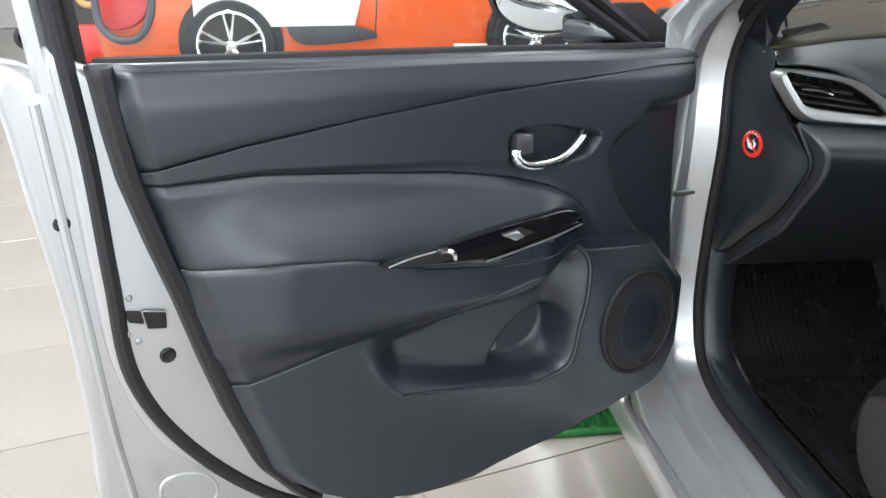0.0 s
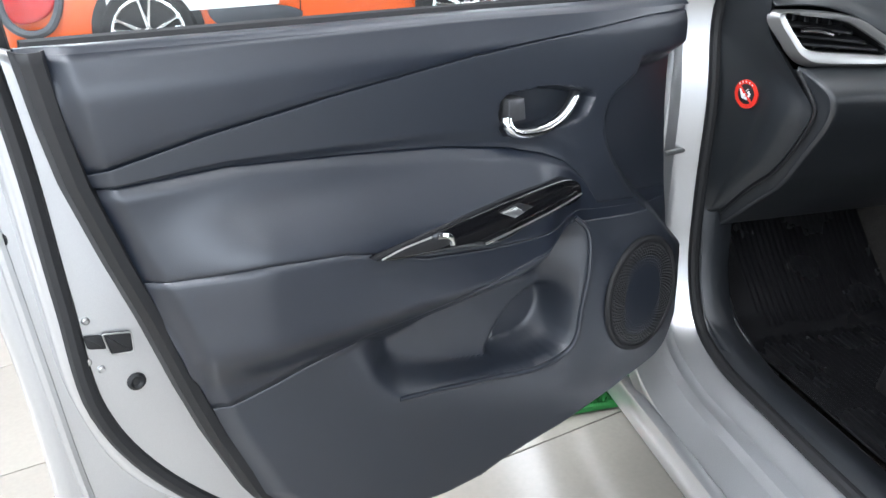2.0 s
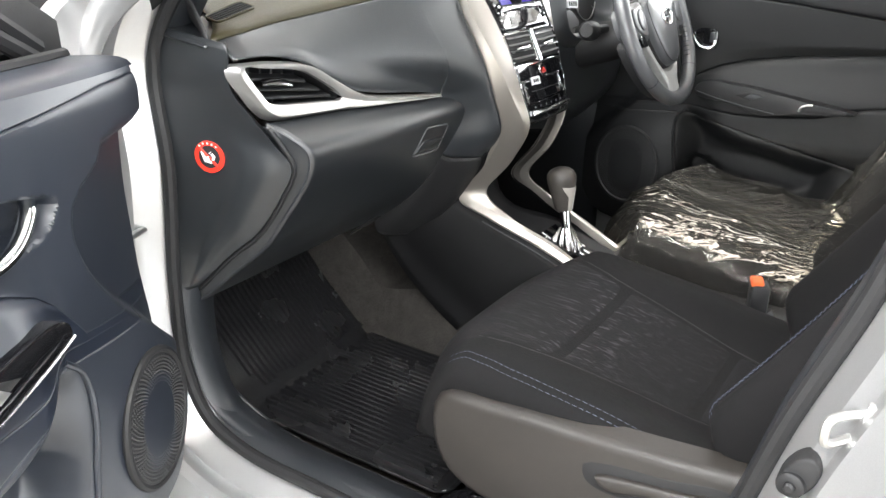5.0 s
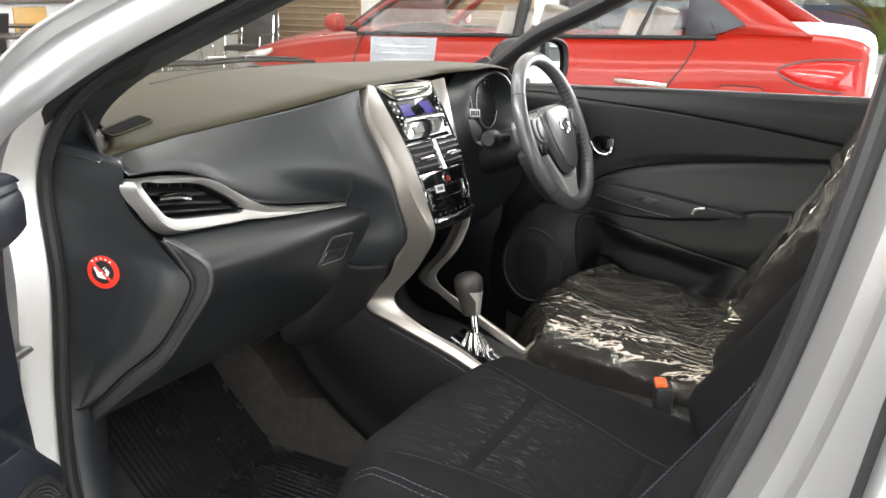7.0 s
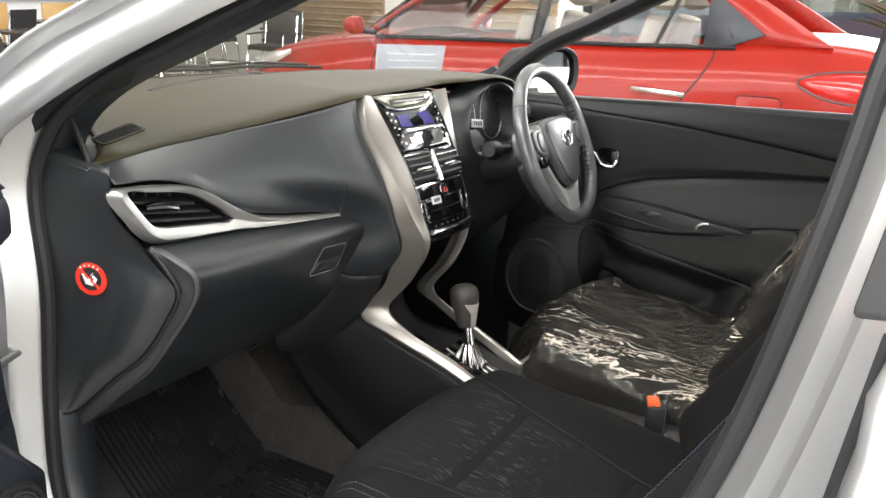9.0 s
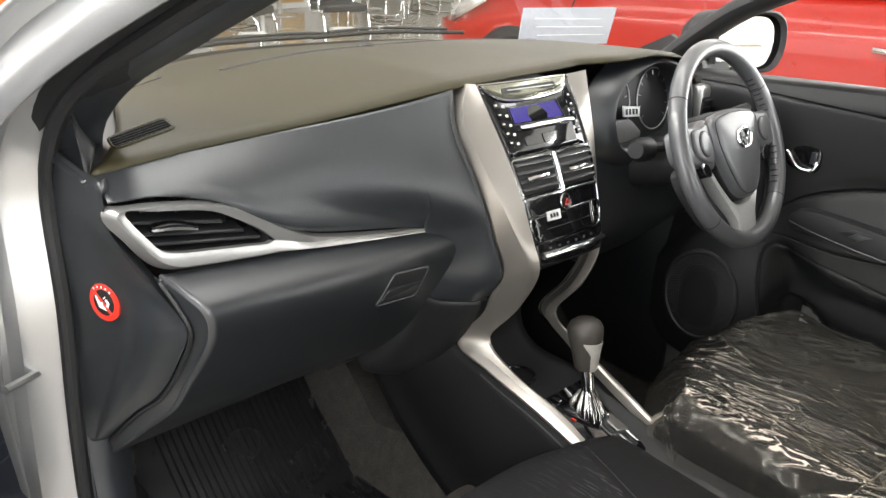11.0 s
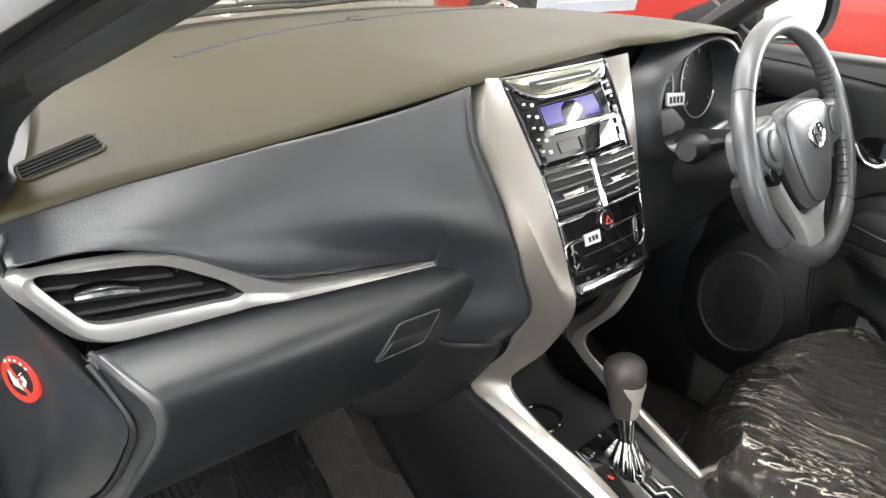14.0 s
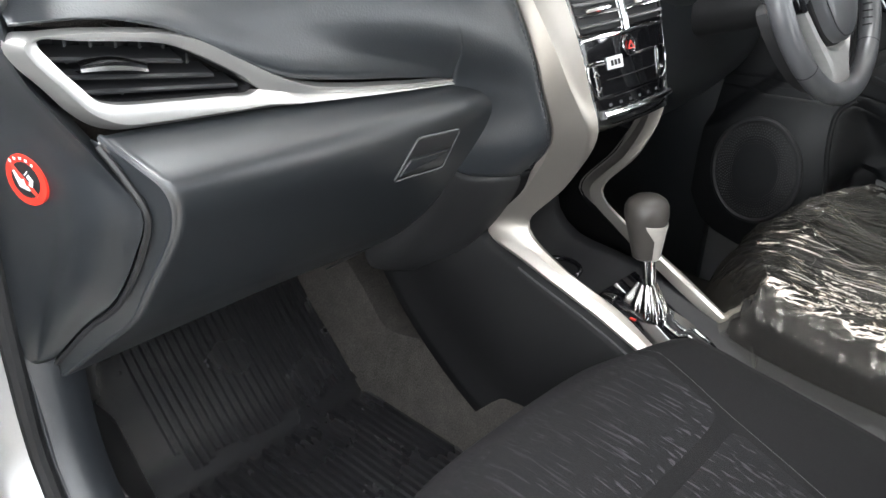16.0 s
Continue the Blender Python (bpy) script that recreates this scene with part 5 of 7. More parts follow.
for side in (1, -1):
    o = catmull(OUTER if side > 0 else FAR_OUTER, 70)
    i = catmull(INNER if side > 0 else FAR_INNER, 70)
    # a crease starts at the outer edge and crosses to the inner one at the stack's foot
    cols = []
    for k, (a, b) in enumerate(zip(o, i)):
        s_ = k / 69.0
        fc = 0.08 + 0.80 * smooth(0.10, 0.60, s_)
        low = smooth(0.56, 0.66, s_)
        fc += (0.62 - fc) * low
        gap = 0.015 + 0.20 * low
        prof = ((0.0, 0.014), (0.02, 0.004), (0.5 * fc, -0.0035), (fc - gap, -0.0105 + 0.003 * low), (fc + min(gap, 0.4 * (1 - fc)), -0.0105 + 0.003 * low), (0.5 + 0.5 * fc, -0.006), (0.97, -0.0015), (1.0, 0.004), (1.0, 0.02))
        cols.append([a + (b - a) * f + np.array([0, d, 0.35 * -d]) for f, d in prof])
    rows = [list(r) for r in zip(*cols)]
    part("side_trim", grid(rows), CONSOLE_SATIN, console, "satin silver side trim", sharp=24)
    seam = [p + np.array([-0.010 * side, 0.004, -0.012]) for p in o[48:]]
    part("seam", tube(seam, 0.0016, 5), BLACK, console)
# console flanks, well, gear gate
for side in (1, -1):
    src_line = OUTER if side > 0 else FAR_OUTER
    fl = catmull([(x, y + 0.008, z - 0.004) for x, y, z in [(src_line[-6][0], -0.305, 0.755)] + src_line[-5:]], 40)
    foot = catmull([(CX - side * 0.20, -0.12, 0.70), (CX - side * 0.185, -0.06, 0.56), (CX - side * 0.165, -0.10, 0.46), (CX - side * 0.160, -0.22, 0.36), (CX - side * 0.150, -0.32, 0.30), (CX - side * 0.145, -0.55, 0.27)], 40)
    rows = []
    for f in np.linspace(0, 1, 14):
        rows.append([a + (b - a) * f + np.array([-side * 0.014 * math.sin(math.pi * min(1, f * 1.3)), 0, 0]) for a, b in zip(fl, foot)])
    part("flank", grid(rows), CONSOLE_BLACK, console, "black plastic console flank", thick=0.004)
part("well", grid([[(CX + x, y, z + 0.02 * (x / 0.09) ** 2) for x in np.linspace(-0.094, 0.094, 12)] for y, z in catmull([(-0.35, 0.81), (-0.26, 0.74), (-0.20, 0.66), (-0.20, 0.58), (-0.24, 0.545), (-0.34, 0.535), (-0.42, 0.523), (-0.56, 0.478), (-0.95, 0.46)], 40)]), BLACK, console, "black ribbed storage well", thick=0.004)
part("cup_ring", tube([(CX - 0.02 + 0.036 * math.cos(a), -0.285 + 0.034 * math.sin(a), 0.556) for a in np.linspace(0, 2 * math.pi, 32, endpoint=False)], 0.004, 8, closed=True), GLOSS, console, "cup holder rim")
part("rear_box", box(CX, -0.90, 0.34, 0.15, 0.46, 0.20, 0.03, seg=4), CONSOLE_BLACK, console)
gate = part("gear_gate", slab([(-0.058, -0.535), (0.052, -0.535), (0.058, -0.37), (-0.052, -0.37)], lambda x, y, d: (CX + 0.008 + x, y, 0.538 + (y + 0.40) * 0.38 + d), -0.02, 0.004, 0.003), GLOSS, console, "glossy black gear gate")
zz = [(0.006, -0.395), (0.006, -0.425), (0.018, -0.432), (0.018, -0.455), (0.004, -0.462), (0.004, -0.485), (0.02, -0.492), (0.02, -0.52)]
for off in (-0.010, 0.010):
    part("gate_edge", tube([(CX + 0.012 + x + off, y, 0.545 + (y + 0.40) * 0.38) for x, y in zz], 0.0026, 6), CHROME, gate, "chrome zigzag gate edge")
part("gate_slot", tube([(CX + 0.012 + x, y, 0.543 + (y + 0.40) * 0.38) for x, y in zz], 0.008, 6, flat=0.3), BLACK, gate)
part("lock_release", box(CX - 0.03, -0.385, 0.551, 0.014, 0.02, 0.008, 0.002), STACK_CHROME, gate)
part("red_mark", box(CX - 0.034, -0.43, 0.534, 0.004, 0.010, 0.003, 0.001), RED_PLASTIC, gate)
lever = thing("gear_lever", (0.03, -0.418, 0.535), "dark grey gear knob with satin silver collar on a chrome stalk", "gear lever")
part("stalk", tube(catmull([(0.028, -0.425, 0.535), (0.030, -0.418, 0.57), (0.034, -0.408, 0.62)], 10), 0.0115, 14), CHROME, lever, "bright chrome stalk")
# pleated boot, square at its foot
rows = []
for h, r in ((0.0, 0.029), (0.010, 0.027), (0.020, 0.022), (0.029, 0.017), (0.038, 0.0120)):
    row = []
    for q in range(96):
        a = 2 * math.pi * q / 96
        sq = r / max(abs(math.cos(a)), abs(math.sin(a))) ** 0.7
        pl = 1 + 0.10 * math.sin(11 * a + 30 * h) * (1 - h / 0.06)
        row.append((0.027 + 0.08 * h + sq * pl * math.cos(a) * 0.9, -0.424 + 0.16 * h + sq * pl * math.sin(a), 0.532 + h - 0.3 * sq * math.sin(a) * (1 - h / 0.038) * -1.0))
    rows.append(row)
part("boot", grid(rows, closed_u=True), mk("boot_chrome", (0.36, 0.355, 0.35), 0.16, 1.0), lever, "pleated bright silver boot", sharp=0)
ax = Vector((0.05, 0.16, 1)).normalized()
knob_c = Vector((0.034, -0.407, 0.604))
KNOB = [(0.015, 0.0), (0.0195, 0.004), (0.0235, 0.026), (0.027, 0.044), (0.0305, 0.058), (0.032, 0.070), (0.0315, 0.080), (0.027, 0.089), (0.018, 0.095), (0.008, 0.0975), (0.002, 0.098)]
part("knob", disc(knob_c, ax, KNOB, 32), mk("knob_grey", (0.042, 0.038, 0.034), 0.40), lever, "dark grey moulded knob")
# satin half shell wrapped round one side of the knob
e1 = Vector((-0.70, -0.70, 0)).normalized()
e2 = Vector((0.70, -0.70, 0)).normalized()
rows = []
for f, out in ((0.0, -0.0012), (0.0, 0.0009), (0.06, 0.0014), (0.3, 0.0014), (0.6, 0.0014), (0.94, 0.0014), (1.0, 0.0009), (1.0, -0.0012)):
    row = []
    for q in range(40):
        b_top = 0.060 - 0.006 * (q / 39.0)
        b = 0.003 + (b_top - 0.003) * f
        a = math.radians(10 - 26 * smooth(0.6, 1.0, f) + q / 39.0 * (150 + 30 * f))
        r = table(b, *[(h, rr) for rr, h in KNOB]) + out
        row.append(tuple(knob_c + ax * b + (e1 * math.cos(a) + e2 * math.sin(a)) * r))
    rows.append(row)
part("collar", grid(rows), mk("satin_collar", (0.42, 0.40, 0.37), 0.38, 0.3), lever, "satin silver collar")

# ---- instruments, steering wheel, column ----
WC = Vector((0.3636, -0.457, 0.9813))
TILT_W = radians(22.76)
W_N = Vector((0, -math.cos(TILT_W), math.sin(TILT_W)))
W_UP = Vector((0, math.sin(TILT_W), math.cos(TILT_W)))
W_X = Vector((1, 0, 0))


def wheel_at(a, b, d=0.0):
    return WC + W_X * a + W_UP * b + W_N * d


# black leather made grey: its sheen is put into the base colour
WHEEL_SHEEN_GREY = grained("wheel_leather", (0.080, 0.082, 0.087), 0.30, 0.95, 0.05, 800)
wheel = thing("steering_wheel", WC, "black leather steering wheel, sheen painted in as grey, with satin lower spoke", "steering wheel")
R_W = 0.1806
part("rim", tube([wheel_at(R_W * math.cos(a), R_W * math.sin(a), 0.0) for a in np.linspace(0, 2 * math.pi, 72, endpoint=False)], 0.0165, 16, closed=True), WHEEL_SHEEN_GREY, wheel, "black leather rim with its sheen painted in as grey")
for a in (0.55, 2.59, 3.9, 5.52):
    c = wheel_at(R_W * math.cos(a), R_W * math.sin(a), 0.0)
    t = W_X * -math.sin(a) + W_UP * math.cos(a)
    part("rim_joint", disc(c, t, [(0.0166, -0.001), (0.0169, 0.0), (0.0166, 0.001)], 20), BLACK, wheel)


def wheel_slab(name, pts, lo, hi, material, label="", r=0.006, parent=wheel, n=50):
    return part(name, slab([tuple(p) for p in catmull(pts, n, closed=True)], lambda a, b, d: tuple(wheel_at(a, b, d)), lo, hi, r, 4), material, parent, label)


COVER = [(-0.084, 0.050), (-0.045, 0.060), (0.0, 0.063), (0.045, 0.060), (0.084, 0.050), (0.086, 0.018), (0.078, -0.018), (0.062, -0.056), (0.042, -0.088), (0.020, -0.102), (0.0, -0.104), (-0.020, -0.102), (-0.042, -0.088), (-0.062, -0.056), (-0.078, -0.018), (-0.086, 0.018)]
wheel_slab("hub", [(a * 1.03, b * 1.03) for a, b in COVER], -0.06, 0.002, BLACK)


def cover_at(k, d):
    """A ring of the domed cover at share k of its outline."""
    return [wheel_at(a * k, -0.012 + (b + 0.012) * k, d) for a, b in catmull(COVER, 60, closed=True)]


part("airbag_cover", grid([cover_at(k, d) for k, d in ((1.0, -0.02), (1.0, 0.006), (0.985, 0.012), (0.95, 0.0165), (0.88, 0.0205), (0.75, 0.024), (0.5, 0.0268), (0.25, 0.028), (0.03, 0.0283))], closed_u=True), WHEEL_SHEEN_GREY, wheel, "domed stitched airbag cover with its sheen painted in as grey")
EM_B, EM_D = 0.006, 0.0285
emblem = part("emblem", tube([wheel_at(0.026 * math.cos(a), EM_B + 0.0185 * math.sin(a), EM_D) for a in np.linspace(0, 2 * math.pi, 36, endpoint=False)], 0.0024, 8, closed=True), CHROME, wheel, "small oval chrome emblem")
part("emblem_ring", tube([wheel_at(0.009 * math.cos(a), EM_B - 0.001 + 0.017 * math.sin(a), EM_D) for a in np.linspace(0, 2 * math.pi, 30, endpoint=False)], 0.0018, 6, closed=True), CHROME, emblem)
part("emblem_ring", tube([wheel_at(0.019 * math.cos(a), EM_B + 0.008 + 0.0085 * math.sin(a), EM_D) for a in np.linspace(0, 2 * math.pi, 30, endpoint=False)], 0.0018, 6, closed=True), CHROME, emblem)
part("cover_mark", tube([wheel_at(a, -0.062, 0.0245) for a in (-0.009, 0.009)], 0.0014, 5), BLACK, wheel)
for sx in (-1, 1):
    wheel_slab("side_spoke", [(sx * 0.082, 0.052), (sx * 0.125, 0.046), (sx * 0.174, 0.042), (sx * 0.176, -0.010), (sx * 0.140, -0.026), (sx * 0.086, -0.034)], -0.028, 0.006, WHEEL_SHEEN_GREY, "side spoke with its sheen painted in as grey", 0.008)
    pod = wheel_slab("button_pod", [(sx * 0.094, 0.044), (sx * 0.120, 0.041), (sx * 0.146, 0.036), (sx * 0.143, -0.006), (sx * 0.118, -0.022), (sx * 0.092, -0.022)], -0.01, 0.0115, WHEEL_SHEEN_GREY, "button pod", 0.004)
    wheel_slab("button", [(sx * 0.116 + 0.016 * math.cos(a), 0.012 + 0.022 * math.sin(a)) for a in np.linspace(0, 2 * math.pi, 12, endpoint=False)], 0.0, 0.0150, WHEEL_SHEEN_GREY, parent=pod, r=0.003)
    part("button_ring", tube([wheel_at(sx * 0.116 + 0.0168 * math.cos(a), 0.012 + 0.0228 * math.sin(a), 0.0122) for a in np.linspace(0, 2 * math.pi, 24, endpoint=False)], 0.0012, 6, closed=True), BLACK, pod)
    wheel_slab("small_button", [(sx * 0.112, -0.024), (sx * 0.134, -0.020), (sx * 0.126, -0.044), (sx * 0.104, -0.046)], -0.01, 0.007, GLOSS, r=0.003)
    wheel_slab("spoke_web", [(sx * 0.120, -0.022), (sx * 0.165, -0.030), (sx * 0.140, -0.095), (sx * 0.085, -0.150), (sx * 0.030, -0.165), (sx * 0.034, -0.140), (sx * 0.080, -0.085)], -0.040, -0.018, BLACK)
V_OUT = [(-0.108, -0.030), (-0.086, -0.066), (-0.058, -0.108), (-0.036, -0.142), (-0.030, -0.166), (0.030, -0.166), (0.036, -0.142), (0.058, -0.108), (0.086, -0.066), (0.108, -0.030)]
V_IN = [(-0.098, -0.028), (-0.076, -0.062), (-0.050, -0.094), (-0.030, -0.108), (-0.010, -0.1125), (0.010, -0.1125), (0.030, -0.108), (0.050, -0.094), (0.076, -0.062), (0.098, -0.028)]
vo, vi = catmull(V_OUT, 50), catmull(V_IN, 50)
SPOKE_SILVER = mk("silver_spoke", (0.52, 0.52, 0.51), 0.32, 0.35)
part("lower_spoke", grid([[wheel_at(*(a + (b - a) * f), d) for a, b in zip(vo, vi)] for f, d in ((0.0, -0.03), (0.0, -0.004), (0.06, -0.001), (0.5, 0.002), (0.94, -0.001), (1.0, -0.006), (1.0, -0.03))]), SPOKE_SILVER, wheel, "satin silver V-shaped lower spoke")
for sx in (-1, 1):
    for k in range(14):
        a = radians(-10 - 4.2 * k) if k < 7 else radians(16 + 4.2 * (k - 7))
        c_, t_ = Vector((math.cos(a) * sx, math.sin(a))), 0.0168
        part("rim_stitch", tube([wheel_at(c_[0] * (R_W - t_ * q), c_[1] * (R_W - t_ * q), e) for q, e in ((0.86, 0.009), (1.0, 0.002), (0.97, -0.005))], 0.0012, 4), BLACK, wheel)
part("stitching", tube(cover_at(0.915, 0.0190), 0.0010, 5, closed=True), BLACK, wheel)

column = thing("steering_column", (0.338, -0.3, 0.93), "black plastic steering column shroud with stalks", "steering column")
part("shroud", grid([[Vector((0.350, y, zc - 0.02)) + Vector((0.050 * sx * math.cos(a), 0, 0.044 * sx * math.sin(a))) for a in np.linspace(0, 2 * math.pi, 28, endpoint=False)] for y, zc, sx in ((-0.20, 0.905, 1.25), (-0.28, 0.93, 1.2), (-0.36, 0.952, 1.1), (-0.43, 0.975, 0.95), (-0.432, 0.975, 0.2))], closed_u=True), BLACK, column)
part("stalk", tube(catmull([(0.30, -0.36, 0.965), (0.26, -0.352, 0.966), (0.22, -0.347, 0.968)], 10), 0.010, 10), BLACK, column, "black stalk")
part("stalk_end", tube(catmull([(0.262, -0.340, 0.962), (0.235, -0.346, 0.965), (0.212, -0.352, 0.969), (0.202, -0.354, 0.970)], 10), 0.023, 18, taper=lambda q: 1 - 0.35 * q ** 4), BLACK, column, "thick ribbed stalk end")
part("stalk", tube(catmull([(0.38, -0.40, 1.0), (0.44, -0.41, 1.02), (0.49, -0.42, 1.03)], 10), 0.010, 10), BLACK, column, "black stalk")

cluster = thing("instrument_cluster", (0.338, -0.22, 1.03), "instrument cluster with two dark dials under a hood", "instrument cluster")
HOOD = catmull([(-0.106, -0.058), (-0.118, -0.018), (-0.110, 0.020), (-0.081, 0.047), (-0.029, 0.067), (0.022, 0.077), (0.072, 0.076), (0.118, 0.060), (0.148, 0.028), (0.155, -0.020), (0.146, -0.060), (0.085, -0.078), (0.02, -0.082), (-0.070, -0.080)], 70, closed=True)


def clus(a, b, d=0.0):
    return np.array([0.345 + a, -0.205 - d + b * 0.15, 1.026 + b])


def cowl_at(a, b, d):
    p = clus(a, b, d)
    p[2] = min(p[2], crease_at(p[0])[2] - 0.010)
    return p


part("cowl", grid([[cowl_at(a * k, b * k, d) for a, b in HOOD] for k, d in ((1.45, 0.045), (1.28, 0.070), (1.10, 0.084), (1.04, 0.086), (1.0, 0.082), (0.97, 0.06), (0.94, 0.0))], closed_u=True), TRIM, cluster, "black cowl round the dials")
part("dial_plate", slab([(a * 0.97, b * 0.97) for a, b in HOOD], clus, 0.0, 0.034, 0.002), BLACK, cluster)
for cx, r in ((-0.068, 0.070), (0.092, 0.062)):
    dial = part("dial", tube([clus(cx + r * math.cos(a), r * math.sin(a), 0.036) for a in np.linspace(0, 2 * math.pi, 40, endpoint=False)], 0.0014, 6, closed=True), STEEL, cluster, "dial with a silver ring")
    part("dial_face", disc(clus(cx, 0, 0.0345), (0, -1, 0.15), [(r * 0.98, -0.001), (r * 0.98, 0.0004)], 36), mk("dial_black", (0.010, 0.010, 0.011), 0.4), dial)
    for k in range(11):
        a = radians(-40 + 26 * k)
        part("tick", tube([clus(cx + r * 0.78 * math.cos(a), r * 0.78 * math.sin(a), 0.035), clus(cx + r * 0.92 * math.cos(a), r * 0.92 * math.sin(a), 0.035)], 0.0007, 4), STEEL, dial)
# grey slab that imitates a reflection of the silver ring below the dials
part("ring_reflection", slab(poly([(-0.100, -0.028), (-0.010, -0.030), (0.030, -0.060), (0.020, -0.074), (-0.085, -0.072)], 0.01), clus, 0.036, 0.046, 0.002), mk("reflection_grey", (0.16, 0.16, 0.165), 0.4), cluster, "grey patch imitating the silver ring's reflection under the dials")
part("lower_edge", tube([clus(a, b, 0.070) for a, b in catmull([(-0.114, -0.015), (-0.110, -0.055), (-0.085, -0.080), (0.02, -0.084), (0.14, -0.074)], 30)], 0.0085, 10), SATIN, cluster, "satin lower edge")
tag = part("white_label", slab([(-0.040, -0.022), (0.016, -0.027), (0.018, -0.008), (-0.040, -0.001)], clus, 0.046, 0.050, 0.0005), WHITE, cluster, "small white label")
for k in range(4):
    part("bar", slab([(-0.034 + 0.012 * k, -0.018 - 0.001 * k), (-0.026 + 0.012 * k, -0.019 - 0.001 * k), (-0.026 + 0.012 * k, -0.008 - 0.001 * k), (-0.034 + 0.012 * k, -0.007 - 0.001 * k)], clus, 0.050, 0.0506, 0.0002), BLACK, tag)
# far vent in its silver frame
fv = part("far_vent", box(0.662, -0.245, 0.990, 0.125, 0.04, 0.10, 0.015, seg=4), SATIN, dash, "satin framed driver side vent")
part("vent_box", box(0.645, -0.262, 0.985, 0.075, 0.012, 0.06, 0.008), BLACK, fv)
for k in range(4):
    part("slat", box(0.645, -0.269, 0.963 + 0.015 * k, 0.070, 0.01, 0.003, 0.001), TRIM_GREY, fv)

# ---- seats ----
def fabric_mat():
    """Dark woven cloth with short broken pale dashes."""
    m = mk("dash_woven_cloth", (0.0095, 0.0092, 0.0100), 0.85, var=0.15, bump=0.3, bscale=1500, fine=0.2, fscale=700, spec=0.2)
    nt = m.node_tree
    b = nt.nodes["Principled BSDF"]
    co = [n for n in nt.nodes if n.type == "TEX_COORD"][0]
    mp = nt.nodes.new("ShaderNodeMapping")
    mp.inputs["Scale"].default_value = (240, 15, 240)
    nz = nt.nodes.new("ShaderNodeTexNoise")
    nz.inputs["Scale"].default_value, nz.inputs["Detail"].default_value = 1.0, 1.0
    nt.links.new(co.outputs["Object"], mp.inputs["Vector"])
    nt.links.new(mp.outputs["Vector"], nz.inputs["Vector"])
    rp = nt.nodes.new("ShaderNodeMapRange")
    rp.inputs["From Min"].default_value, rp.inputs["From Max"].default_value = 0.575, 0.68
    nt.links.new(nz.outputs["Fac"], rp.inputs["Value"])
    mx = nt.nodes.new("ShaderNodeMix")
    mx.data_type = "RGBA"
    src = b.inputs["Base Color"].links[0].from_socket
    # the dashes thin out away from the cross seam
    sp = nt.nodes.new("ShaderNodeSeparateXYZ")
    nt.links.new(co.outputs["Object"], sp.inputs["Vector"])
    ad = nt.nodes.new("ShaderNodeMath")
    ad.operation, ad.inputs[1].default_value = "ADD", 0.64
    ab = nt.nodes.new("ShaderNodeMath")
    ab.operation = "ABSOLUTE"
    fall = nt.nodes.new("ShaderNodeMapRange")
    fall.inputs["From Min"].default_value, fall.inputs["From Max"].default_value = 0.02, 0.13
    fall.inputs["To Min"].default_value, fall.inputs["To Max"].default_value = 1.0, 0.22
    ml = nt.nodes.new("ShaderNodeMath")
    ml.operation = "MULTIPLY"
    nt.links.new(sp.outputs["Y"], ad.inputs[0])
    nt.links.new(ad.outputs["Value"], ab.inputs[0])
    nt.links.new(ab.outputs["Value"], fall.inputs["Value"])
    nt.links.new(fall.outputs["Result"], ml.inputs[0])
    nt.links.new(rp.outputs["Result"], ml.inputs[1])
    nt.links.new(ml.outputs["Value"], mx.inputs["Factor"])
    nt.links.new(src, mx.inputs["A"])
    mx.inputs["B"].default_value = (0.050, 0.048, 0.053, 1)
    nt.links.new(mx.outputs["Result"], b.inputs["Base Color"])
    return m


CLOTH = mk("plain_black_cloth", (0.0076, 0.0073, 0.0078), 0.9, var=0.15, bump=0.3, bscale=1600, fine=0.25, fscale=800, spec=0.2)
CLOTH_INSERT = fabric_mat()
SEAT_PLASTIC = mk("warm_grey_plastic", (0.0235, 0.0205, 0.0180), 0.46, bump=0.15, bscale=1000)
BLUE_THREAD = mk("blue_thread", (0.07, 0.082, 0.12), 0.7)


def cushion_z(y):
    return table(y, (-1.0, 0.478), (-0.94, 0.482), (-0.85, 0.496), (-0.75, 0.517), (-0.65, 0.538), (-0.58, 0.548), (-0.52, 0.551), (-0.475, 0.545), (-0.445, 0.530), (-0.424, 0.503), (-0.412, 0.46), (-0.41, 0.42))


def cushion_point(v, y, out=0.0):
    """v runs from -1 to 1 over the cushion from its left foot to its right foot."""
    a = abs(v)
    half = 0.285 + out
    z0 = cushion_z(y) + out
    rise = 0.022 * smooth(-0.43, -0.52, y) + 0.012 * smooth(-0.60, -0.80, y)
    if a < 0.78:
        x = v / 0.78 * 0.238
        ax_ = abs(x)
        z = z0 + rise * smooth(0.10, 0.225, ax_)
    else:
        f = (a - 0.78) / 0.22
        ang = min(1.0, f / 0.45) * math.pi / 2
        x = (0.238 + (half - 0.238) * math.sin(ang)) * (1 if v > 0 else -1)
        z = z0 + rise - 0.034 * (1 - math.cos(ang)) - max(0.0, f - 0.45) / 0.55 * 0.075
    return x, max(z, 0.415)


def insert_half(y):
    """The woven insert is as wide as the cushion at its front and narrows backwards."""
    return table(y, (-0.98, 0.36), (-0.85, 0.42), (-0.65, 0.53), (-0.52, 0.64), (-0.42, 0.70))


